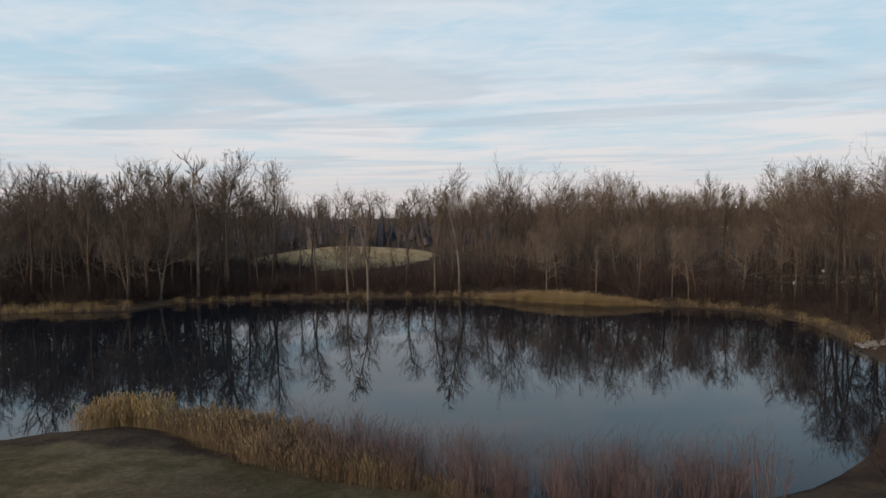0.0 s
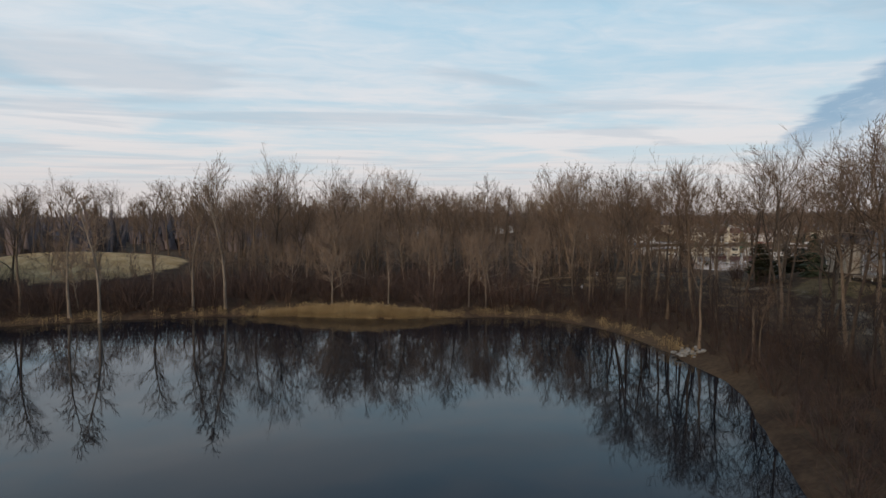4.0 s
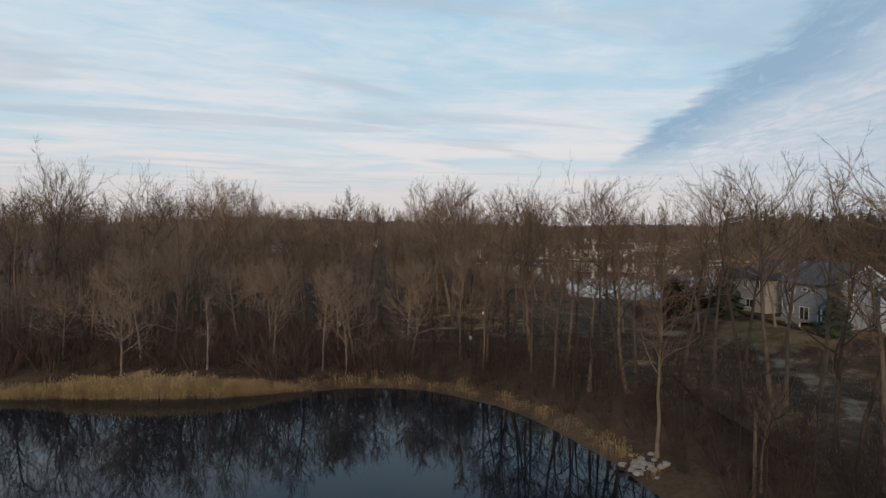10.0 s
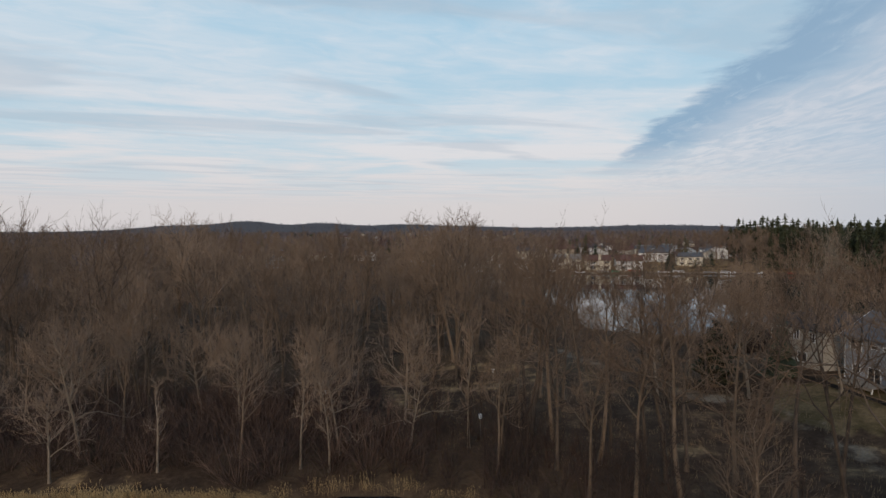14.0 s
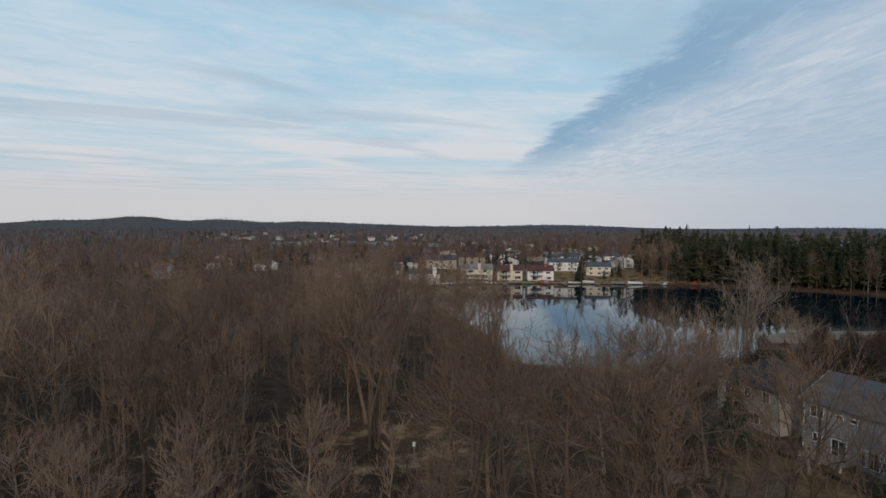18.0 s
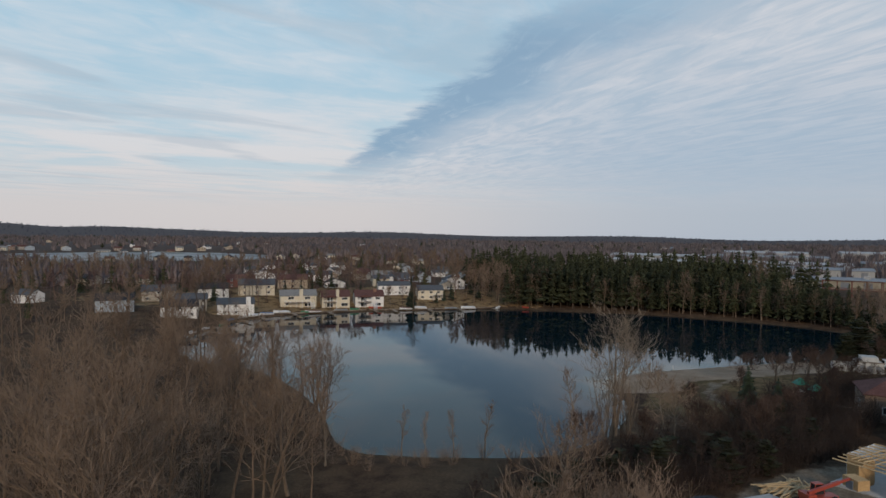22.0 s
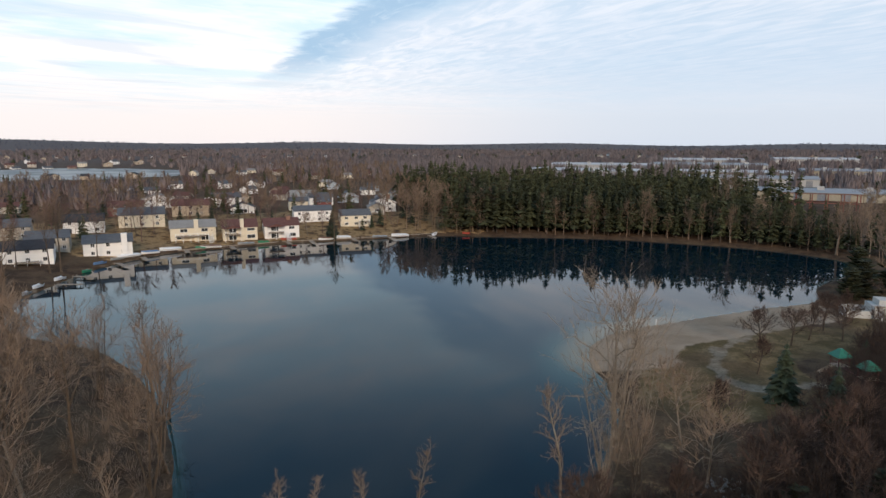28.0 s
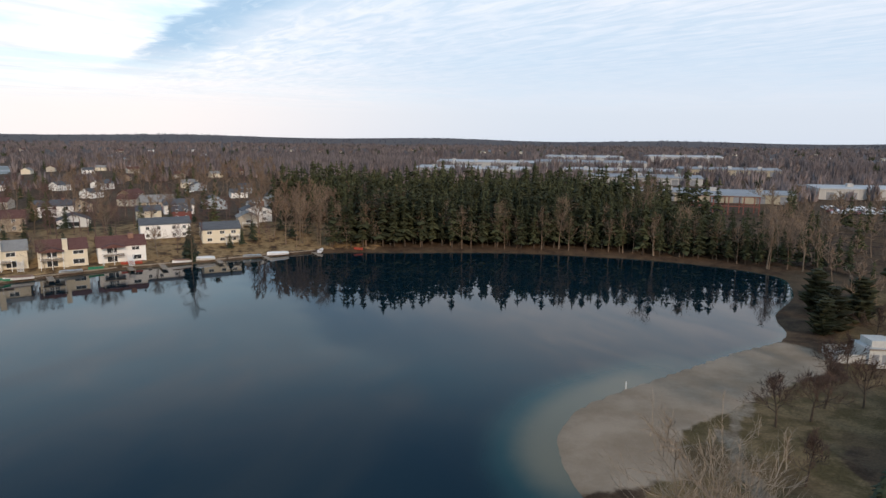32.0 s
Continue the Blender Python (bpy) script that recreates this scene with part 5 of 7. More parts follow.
    if deck:
        u, ww, dd, zz, roofed = deck
        low = zz < 1.0
        dk = part("deck", deck_floor(u, ww, dd, zz, hd), M_DECK, root, "raised wooden deck")
        for i in range(max(2, int(ww / 2.2)) + 1):
            px = u - ww / 2 + 0.08 + i * (ww - 0.16) / max(2, int(ww / 2.2))
            p = Pile()
            p.box(px - 0.07, -hd - dd + 0.02, -1.5, px + 0.07, -hd - dd + 0.16, zz + (2.4 if roofed else -0.01 if low else 1.0))
            part("post", p, M_TRIM, root)
        rl = Pile()
        rl.box(u - ww / 2, -hd - dd + 0.04, zz + 0.92, u + ww / 2, -hd - dd + 0.12, zz + 1.0)
        n = int(ww / 0.35)
        for i in range(n):
            px = u - ww / 2 + (i + 0.5) * ww / n
            rl.box(px - 0.025, -hd - dd + 0.05, zz + 0.1, px + 0.025, -hd - dd + 0.10, zz + 0.92)
        if not low:
            part("railing", rl, M_TRIM, dk, "white railing")
        if roofed:
            pr = Pile()
            q = [(u - ww / 2 - 0.3, -hd - dd - 0.3, zz + 2.4), (u, -hd - dd - 0.3, zz + 2.4 + ww * 0.22), (u + ww / 2 + 0.3, -hd - dd - 0.3, zz + 2.4)]
            q2 = [(a, -hd + 0.1, c) for a, b, c in q]
            up2 = [(a, b, c + 0.15) for a, b, c in q + q2]
            pr.add(q + q2 + up2, [(0, 1, 4, 3), (1, 2, 5, 4), (6, 9, 10, 7), (7, 10, 11, 8), (0, 6, 7, 1), (1, 7, 8, 2), (0, 3, 9, 6), (2, 8, 11, 5), (0, 1, 2)])
            part("porch_roof", pr, M_ROOF[roof], root)
            gb = Pile()
            gb.add([(u - ww / 2 - 0.2, -hd - dd - 0.24, zz + 2.42), (u + ww / 2 + 0.2, -hd - dd - 0.24, zz + 2.42), (u, -hd - dd - 0.24, zz + 2.38 + ww * 0.22)]
                   + [(u - ww / 2 - 0.2, -hd - dd - 0.1, zz + 2.42), (u + ww / 2 + 0.2, -hd - dd - 0.1, zz + 2.42), (u, -hd - dd - 0.1, zz + 2.38 + ww * 0.22)],
                   [(0, 1, 2), (5, 4, 3), (0, 3, 4, 1), (1, 4, 5, 2), (2, 5, 3, 0)])
            part("porch_gable", gb, M_TRIM, root)
    return root


def deck_floor(u, ww, dd, zz, hd):
    p = Pile()
    n = max(4, int(dd / 0.3))
    for i in range(n):
        y0 = -hd - dd + i * dd / n
        p.box(u - ww / 2, y0, zz, u + ww / 2, y0 + dd / n - 0.015, zz + 0.05)
    p.box(u - ww / 2, -hd - dd, zz - 0.25, u + ww / 2, -hd - dd + 0.05, zz - 0.003)
    return p


def two_rows(face, us, lo=1.5, hi=4.2, w=1.1, h=1.3):
    return [(face, u, z, w, h) for u in us for z in (lo, hi)]


# the houses beside the open field, seen closest (axes turned by -17 degrees)
NT = -105.5
NEAR = (0.87, 0.87, 0.87)
house(73.6, 80.4, NT, 9.4, 7.8, 5.3, 2.4, "grey", "slate", "grey two-storey house with slate-grey gable roof and white trim", ridge="x", trim=True, size=NEAR, name="house",
      wins=[("front", -3.1, 4.35, 1.6, 1.25), ("front", -0.6, 4.45, 0.9, 0.5), ("front", 0.9, 4.45, 0.9, 0.5), ("front", -3.0, 1.7, 1.1, 1.0), ("front", -0.6, 1.15, 1.7, 2.1), ("front", 2.0, 1.3, 0.55, 1.7),
            ("front", 3.0, 1.3, 1.3, 1.7), ("front", 3.9, 1.3, 0.3, 1.7), ("right", -2.0, 4.2, 0.8, 1.5), ("right", 1.6, 4.6, 0.8, 1.5), ("right", -2.2, 1.6, 0.8, 0.8), ("right", 2.0, 1.05, 0.95, 2.05)], deck=(-0.6, 4.6, 2.6, 0.55, False))
house(76.3, 90.4, NT, 9.0, 8.6, 5.2, 2.7, "beige", "black", "beige two-storey house with a black hipped roof", hip=True, size=NEAR, name="house", trim=False,
      wins=[("front", -2.8, 4.2, 1.0, 1.3), ("front", 0.2, 4.2, 1.0, 1.3), ("front", 2.8, 4.2, 1.0, 1.3), ("front", -2.6, 1.05, 1.7, 2.1), ("front", 1.2, 1.5, 1.6, 1.3), ("right", 0.4, 4.2, 0.9, 1.2), ("right", 1.8, 1.2, 0.6, 0.6)])
house(74.6, 69.2, NT, 10.4, 9.0, 6.0, 2.6, "wrap", "black", "unfinished house in white house wrap with a black roof", ridge="x", z=2.7, size=NEAR, name="house_under_construction",
      wins=[("front", -3.6, 4.2, 1.6, 1.2), ("front", -0.3, 4.2, 1.5, 1.1), ("front", 2.9, 4.2, 1.5, 1.1), ("front", -2.6, 1.6, 1.9, 1.4), ("front", 0.5, 1.05, 1.7, 2.1), ("front", 2.6, 1.5, 1.0, 1.3), ("left", 0.8, 4.1, 0.9, 1.3)])
house(150, 82.5, -75, 14, 9, 4.2, 2.2, "brown", "brown", "low brown house with a hipped dark roof", hip=True, wins=[("front", -4, 1.8, 1.4, 1.2), ("front", 0, 1.8, 1.4, 1.2), ("front", 4, 1.8, 1.4, 1.2), ("left", 0, 1.8, 1.6, 1.3)])
house(139, 76, -75, 15, 10, 4.6, 2.6, "tan", "black", "tan house with a black hipped roof", hip=True, wins=[("front", -4, 1.8, 1.4, 1.2), ("front", 3, 1.8, 1.4, 1.2), ("left", 0, 1.8, 1.6, 1.3)])
house(108.5, 70.5, -75, 10, 9, 5.2, 2.4, "blue", "slate", "pale blue-grey house with white garage doors", ridge="y", wins=[("back", -2, 4.0, 1.2, 1.2), ("back", 2, 4.0, 1.2, 1.2)], garage=("left", 0, 4.8))

# houses on the lake's far bank; fronts face the water
FT = -38
LAKE_HOUSES = [   # x, y, turn, w, d, eave, rise, side, roof, label, ridge, windows, chimney, deck
    (181.5, 277.5, -33, 14.5, 9, 5.6, 2.4, "cream", "grey", "cream lake house with white balcony and light grey roof", "x", [("front", -3.0, 4.2, 2.4, 1.4), ("front", 3.6, 4.2, 2.2, 1.4), ("front", 3.6, 1.2, 2.4, 2.1), ("front", -4.6, 1.5, 1.2, 1.3), ("left", 0, 4.2, 1.0, 1.2)], (1.0, -4.9, 0.7, M_SIDE["cream"]), (-1.0, 9.5, 2.6, 2.3, False)),
    (192.5, 268.5, -34, 11.5, 9, 5.6, 2.6, "cream", "brown", "cream lake house with red-brown roof and roofed balcony", "x", [("front", 3.6, 4.3, 2.6, 1.2), ("front", 3.6, 1.4, 2.8, 1.6), ("front", -2.5, 1.3, 2.6, 2.1), ("front", -2.5, 4.0, 2.4, 2.0)], (0.6, -4.7, 0.6, M_SIDE["cream"]), (-2.6, 5.2, 2.4, 2.8, True)),
    (203.5, 261, -36, 12, 9, 5.6, 2.6, "white", "brown", "white lake house with red-brown roof and roofed balcony", "x", [("front", -2.5, 4.0, 2.6, 2.0), ("front", -2.5, 1.3, 2.6, 2.1), ("front", 3.4, 4.3, 2.0, 1.2), ("front", 3.6, 1.4, 2.4, 1.5)], (2.6, -1.0, 0.7), (-2.2, 5.4, 2.4, 2.8, True)),
    (224, 267, -38, 14.5, 8, 5.7, 1.9, "white", "slate", "long white two-storey lake house with slate roof", "x", two_rows("front", (-5.2, -2.0, 2.4, 5.4)), None, None),
    (231.5, 253, -40, 11.5, 8, 5.5, 2.2, "cream", "slate", "yellowish lake house with a grey roof", "x", two_rows("front", (-3.6, 0.2, 3.6), 1.5, 4.1, 1.5, 1.2), None, (3.0, 4.0, 2.0, 2.5, False)),
    (260, 263, -42, 10.5, 8, 5.4, 2.4, "white", "slate", "white house with a grey gable roof above the lawn", "y", two_rows("front", (-2.6, 2.6)), (3.0, 2.0, 0.5), None),
    (251, 259, -42, 7, 7, 4.0, 2.0, "beige", "grey", "small beige house wing with grey roof", "y", [("front", 0, 1.9, 2.0, 1.4)], None, (0, 5, 2.2, 1.0, False)),
    (152, 274, -30, 13, 9, 5.2, 2.2, "white", "slate", "white lake house with grey roof and dark terrace", "x", two_rows("front", (-4, 0, 4)), (4.4, -4.6, 0.8, M_SIDE["white"]), None),
    (178, 300, -32, 15, 9, 5.6, 2.6, "cream", "slate", "cream house with long slate-grey gable roof", "x", two_rows("front", (-5, 0, 5)), None, None),
    (132, 275, -28, 12, 9, 5.0, 2.3, "white", "black", "white house with a dark roof by the shore", "x", two_rows("front", (-4, 0, 4)), None, (0, 6, 2.4, 1.0, False)),
    (141, 284, -30, 11, 8, 5.0, 2.2, "beige", "slate", "beige house with many windows behind a tall bare tree", "x", two_rows("front", (-4.2, -1.4, 1.4, 4.2)), None, None),
    (205, 312, -36, 14, 9, 5.4, 2.4, "tan", "brown", "tan house with a low brown roof", "x", two_rows("front", (-4, 0, 4)), None, None),
    (222, 303, -36, 10, 8, 3.0, 2.4, "white", "slate", "white garage house with dark roof", "y", [("front", 0, 1.3, 3.2, 1.9)], None, None),
    (236, 331, -36, 13, 9, 5.4, 2.2, "white", "slate", "white two-storey house with slate roof", "x", two_rows("front", (-4, 0, 4)), (3, 0, 0.5), None),
    (241, 292, -38, 8, 7, 5.0, 1.8, "cream", "slate", "narrow cream house with low-pitched roof", "x", two_rows("front", (-2, 2)), None, None),
    (249, 286, -38, 7, 7, 4.4, 1.8, "red", "slate", "dark red house with grey roof", "x", two_rows("front", (-1.6, 1.6)), None, None),
    (277, 327, -38, 13, 9, 5.2, 3.2, "tan", "grey", "tan house with steep grey roof and dormers", "x", two_rows("front", (-4, 0, 4)), None, None),
    (292, 311, -40, 10, 9, 5.2, 2.8, "blue", "slate", "grey-blue gabled house with slate roof", "y", two_rows("front", (-2.4, 2.4)), None, None),
    (262, 300, -40, 11, 8, 5.0, 2.2, "white", "slate", "white house half hidden by bare trees", "x", two_rows("front", (-3, 1, 4)), None, None),
    (284, 280, -42, 11, 8, 5.0, 2.4, "white", "grey", "white house with grey roof near the pines", "y", two_rows("front", (-2.6, 2.6)), None, None),
    (309, 296, -42, 10, 9, 5.4, 3.0, "blue", "slate", "pale gabled house among conifers", "y", two_rows("front", (-2.6, 2.6)), None, None),
    (160, 302, -30, 12, 9, 5.0, 2.4, "white", "black", "white house with black roof", "x", two_rows("front", (-4, 0, 4)), None, None),
    (140, 305, -28, 12, 9, 5.0, 2.4, "beige", "slate", "beige house with slate roof", "x", two_rows("front", (-4, 0, 4)), None, None),
    (118, 290, -25, 12, 9, 5.0, 2.4, "blue", "black", "grey-blue house with black roof", "x", two_rows("front", (-4, 0, 4)), None, None),
    (190, 330, -33, 13, 9, 4.8, 2.4, "red", "brown", "low red-brown house with brown roof", "x", two_rows("front", (-4, 0, 4)), None, None),
    (214, 348, -33, 13, 9, 5.2, 2.6, "white", "grey", "white house with grey gable", "y", two_rows("front", (-2.6, 2.6)), None, None),
]
for x, y, turn, w, d, e, r, sd, rf, lab, rd, wn, ch, dk in LAKE_HOUSES:
    house(x, y, turn, w, d, e - 0.3, r, sd, rf, lab, ridge=rd, wins=wn, chimney=ch, deck=dk, group="lakeside houses", size=(0.93, 0.93, 0.8))

# further streets: six patterns, repeated
PATTERNS = []
for i, (sd, rf, rd, lab) in enumerate((("white", "slate", "x", "white suburban house with slate roof"), ("beige", "brown", "x", "beige suburban house with brown roof"), ("tan", "black", "y", "tan suburban house with black gable roof"),
                                       ("blue", "slate", "y", "grey-blue suburban house with gable roof"), ("cream", "grey", "x", "cream suburban house with light grey roof"), ("brown", "brown", "x", "brown suburban house with brown roof"))):
    PATTERNS.append(house(-300 - 20 * i, 500, -20, 12, 9, 4.2, 2.4, sd, rf, lab, ridge=rd, wins=two_rows("front", (-4, 0, 4), 1.3, 3.4), group="suburban houses"))
rng_h = random.Random(9)
d_far = Lookup(FAR_L, (150, 620, 480, 1100), 4.0)


def in_suburb(x, y):
    if 200 < x < 600 and y > 500 and d_far(x, y) < 14:
        return False
    a = math.degrees(math.atan2(x - 30, y - 70))
    return -12 < a < 50 and d_lake(x, y) > 60 and not oval(x, y, 300, 560, 130, 70, -25) and y > 310 + max(0, x - 250) * 0.1 and not oval(x, y, 195, 300, 120, 50, -38)


streets = scatter(92, (20, 620, 310, 760), in_suburb, 21, 30)
for i, (x, y) in enumerate(streets):
    base = PATTERNS[i % 6]
    m = pose(x, y, ground_z(x, y), 0, 0, rng_h.choice((-60, -35, -20, 10, 40)) + rng_h.uniform(-8, 8)) @ Matrix.Scale(rng_h.uniform(0.8, 0.92), 4)
    if i < 6:
        base.matrix_basis = m
    else:
        copy_thing(base, m)
# houses beyond the far lake
for i in range(26):
    a = rng_h.uniform(0, 1)
    x, y = 205 + a * 330 + rng_h.uniform(-15, 15), 1010 - abs(a - 0.35) * 190 + rng_h.uniform(0, 40)
    copy_thing(PATTERNS[i % 6], pose(x, y, ground_z(x, y), 0, 0, rng_h.uniform(-40, 10)))

# ---- commercial buildings behind the pines ----
M_STEEL = material("pale_metal_wall", (0.34, 0.33, 0.32), (0.44, 0.43, 0.41), 0.5, 0.6, stretch=(4, 4, 0.2))
M_YELLOW = material("yellowish_block_wall", (0.30, 0.26, 0.19), (0.38, 0.335, 0.255), 0.8, 0.8)
M_FLATROOF = material("grey_flat_roof", (0.19, 0.20, 0.215), (0.28, 0.295, 0.31), 0.25, 0.8, coarse=0.2)
M_WHITEROOF = material("white_membrane_roof", (0.36, 0.37, 0.38), (0.46, 0.47, 0.48), 0.2, 0.7)
M_DOORBLUE = material("dull_loading_door", (0.16, 0.17, 0.19), (0.24, 0.25, 0.27), 0.8, 0.6)
M_REDSTEEL = material("red_oxide_steel", (0.16, 0.05, 0.04), (0.23, 0.08, 0.06), 1.5, 0.7)


def warehouse(x, y, turn, w, d, h, wall_m, roof_m, label, doors=5):
    root = tagged(new("warehouse"), label, "warehouse", "commercial buildings")
    root.matrix_basis = pose(x, y, ground_z(x, y), 0, 0, turn)
    p = Pile()
    p.box(-w / 2, -d / 2, -2, w / 2, d / 2, h)
    part("wall", p, wall_m, root)
    r = Pile()
    hh = h + 0.6
    r.add([(-w / 2 - 0.5, -d / 2 - 0.5, h + 0.02), (w / 2 + 0.5, -d / 2 - 0.5, h + 0.02), (w / 2 + 0.5, d / 2 + 0.5, h + 0.02), (-w / 2 - 0.5, d / 2 + 0.5, h + 0.02),
           (-w / 2 - 0.5, -d / 2 - 0.5, hh), (w / 2 + 0.5, -d / 2 - 0.5, hh), (w / 2 + 0.5, d / 2 + 0.5, hh), (-w / 2 - 0.5, d / 2 + 0.5, hh), (-w / 2 - 0.5, 0, hh + d * 0.04), (w / 2 + 0.5, 0, hh + d * 0.04)],
          [(3, 2, 1, 0), (0, 1, 5, 4), (2, 3, 7, 6), (1, 2, 6, 9, 5), (3, 0, 4, 8, 7), (4, 5, 9, 8), (8, 9, 6, 7)])
    part("roof", r, roof_m, root)
    for i in range(doors):
        g = Pile()
        u = -w / 2 + (i + 0.5) * w / doors
        for j in range(5):
            g.box(u - 2, -d / 2 - 0.08, 0.1 + j * 0.8, u + 2, -d / 2 - 0.01, 0.1 + j * 0.8 + 0.76)
        part("loading_door", g, M_DOORBLUE, root)
    for i in range(max(2, doors // 2)):
        g = Pile()
        u = -w / 2 + (i + 0.7) * w / max(2, doors // 2) * 0.9
        g.box(u - 1.6, -d / 4 - 1.2, hh, u + 1.6, -d / 4 + 1.2, hh + d * 0.02 + 1.8)
        part("roof_unit", g, M_STEEL, root)
    return root


warehouse(448, 130, -83, 96, 27, 4.55, M_YELLOW, M_FLATROOF, "long low commercial building with yellowish wall and grey roof", 9)
warehouse(560, 170, -80, 84, 32, 4.9, M_STEEL, M_FLATROOF, "pale metal warehouse with grey roof", 7)
warehouse(640, 195, -80, 90, 32, 4.9, M_YELLOW, M_WHITEROOF, "yellowish warehouse with a pale roof", 7)
warehouse(588, 305, -82, 92, 36, 5.6, M_STEEL, M_WHITEROOF, "long pale-roofed metal warehouse", 8)
warehouse(700, 330, -80, 100, 36, 5.6, M_STEEL, M_WHITEROOF, "white warehouse behind the pines", 8)
warehouse(760, 240, -78, 110, 40, 5.6, M_STEEL, M_FLATROOF, "wide pale warehouse with flat roof", 8)
warehouse(880, 270, -75, 90, 40, 6.3, M_STEEL, M_WHITEROOF, "distant white warehouse with flat roof", 6)
warehouse(505, 42, -72, 60, 28, 5.6, M_STEEL, M_WHITEROOF, "white-roofed hall beside a parking lot", 5)
warehouse(700, 110, -80, 80, 32, 4.9, M_YELLOW, M_FLATROOF, "long tan commercial building far off", 6)
warehouse(980, 160, -75, 90, 40, 6.3, M_STEEL, M_WHITEROOF, "distant pale hall with white roof", 6)


def steel_frame(x, y, turn):
    root = tagged(new("steel_frame_building"), "red-oxide steel frame of an unfinished two-storey building", "building")
    root.matrix_basis = pose(x, y, ground_z(x, y), 0, 0, turn)
    for i in range(6):
        for j in range(2):
            p = Pile()
            p.box(-15 + i * 6 - 0.2, -5 + j * 10 - 0.2, -1, -15 + i * 6 + 0.2, -5 + j * 10 + 0.2, 8)
            part("column", p, M_REDSTEEL, root)
    for z in (4, 8):
        for j in range(2):
            p = Pile()
            p.box(-15.4, -5.2 + j * 10, z - 0.35, 15.4, -4.8 + j * 10, z)
            part("beam", p, M_REDSTEEL, root)
    p = Pile()
    p.box(-15.6, -5.6, 8.02, 15.6, 5.6, 8.4)
    part("roof_deck", p, M_FLATROOF, root)


steel_frame(384, 116, -82)

# ---- cars ----
M_TYRE = material("black_tyre", (0.02, 0.02, 0.02), (0.035, 0.035, 0.035), 4, 0.9)
PAINTS = [material(n, a, b, 0.7, 0.3) for n, a, b in (("white_car_paint", (0.72, 0.72, 0.72), (0.78, 0.78, 0.78)), ("silver_car_paint", (0.42, 0.43, 0.45), (0.48, 0.49, 0.51)),
                                                    ("dark_car_paint", (0.03, 0.033, 0.04), (0.05, 0.052, 0.06)), ("red_car_paint", (0.25, 0.03, 0.03), (0.3, 0.045, 0.04)))]


def car(paint, label, van=False):
    root = tagged(new("car"), label, "car", "parked cars")
    h = 1.95 if van else 1.42
    prof = [(-2.2, 0.35), (-2.25, 0.8), (-1.45, 0.95), (-0.75, h), (1.35, h), (2.0, 0.98), (2.2, 0.9), (2.2, 0.35)]
    p = Pile()
    n = len(prof)
    ins = [0, 0, 0, 0.18, 0.18, 0.02, 0, 0]
    p.add([(a, -0.88 + i, b) for (a, b), i in zip(prof, ins)] + [(a, 0.88 - i, b) for (a, b), i in zip(prof, ins)],
          [tuple(range(n)), tuple(range(2 * n - 1, n - 1, -1))] + [(i, i + n, (i + 1) % n + n, (i + 1) % n) for i in range(n)])
    part("body", p, paint, root)
    g = Pile()
    for s in (-1, 1):
        y0 = s * 0.90
        g.add([(-1.25, y0 * 0.985, 0.98), (1.75, y0 * 0.985, 0.98), (1.25, y0 * 0.84, h - 0.12), (-0.68, y0 * 0.84, h - 0.12)], [(0, 1, 2, 3) if s < 0 else (3, 2, 1, 0)])
    g.add([(-1.47, -0.7, 0.99), (-1.47, 0.7, 0.99), (-0.82, 0.6, h - 0.04), (-0.82, -0.6, h - 0.04)], [(3, 2, 1, 0)])
    part("window_glass", g, M_GLASS, root)
    for a in (-1.35, 1.4):
        for b in (-0.8, 0.8):
            w = Pile()
            ang = [i * math.pi / 5 for i in range(10)]
            w.add([(a + 0.33 * math.cos(q), b + s * 0.1, 0.33 + 0.33 * math.sin(q)) for s in (-1, 1) for q in ang],
                  [tuple(range(10)), tuple(range(19, 9, -1))] + [(i, (i + 1) % 10, (i + 1) % 10 + 10, i + 10) for i in range(10)])
            part("wheel", w, M_TYRE, root)
    return root


cars = [car(PAINTS[0], "white parked car with black tyres"), car(PAINTS[1], "silver parked car with black tyres"), car(PAINTS[2], "dark parked car with black tyres"), car(PAINTS[3], "red parked car with black tyres"), car(PAINTS[0], "white parked van with black tyres", True)]
lot = []
for r in range(4):
    for i in range(13):
        lot.append((404 + r * 9 + i * 0.8, 70 - i * 3.1, 10 + 180 * (r % 2)))
for i in range(10):
    lot.append((236 + (i % 5) * 40 + rng_h.uniform(-9, 9), 330 + (i // 5) * 60 + rng_h.uniform(-9, 9), rng_h.uniform(0, 180)))
for i, (x, y, t) in enumerate(lot):
    m = pose(x, y, ground_z(x, y) + 0.02, 0, 0, t)
    c = cars[0 if rng_h.random() < 0.45 else i % 5]
    if i < 5:
        cars[i].matrix_basis = m
    elif rng_h.random() < 0.85:
        copy_thing(c, m)

# ---- trees among the houses and far woods ----
SPARSE = []
for s in (81, 82, 83):
    FORMS["sparse"] = (0.3, 0.8, (26, 58), 0.40, 7, 4, 3, 0)
    t, c = bare_tree(s, "plain" if s == 81 else "sparse", h=10, twig=0.07)
    a, b = t.arrays(), c.arrays()
    SPARSE.append((np.vstack([a[0], b[0]]), np.vstack([a[1], b[1] + len(a[0])])))


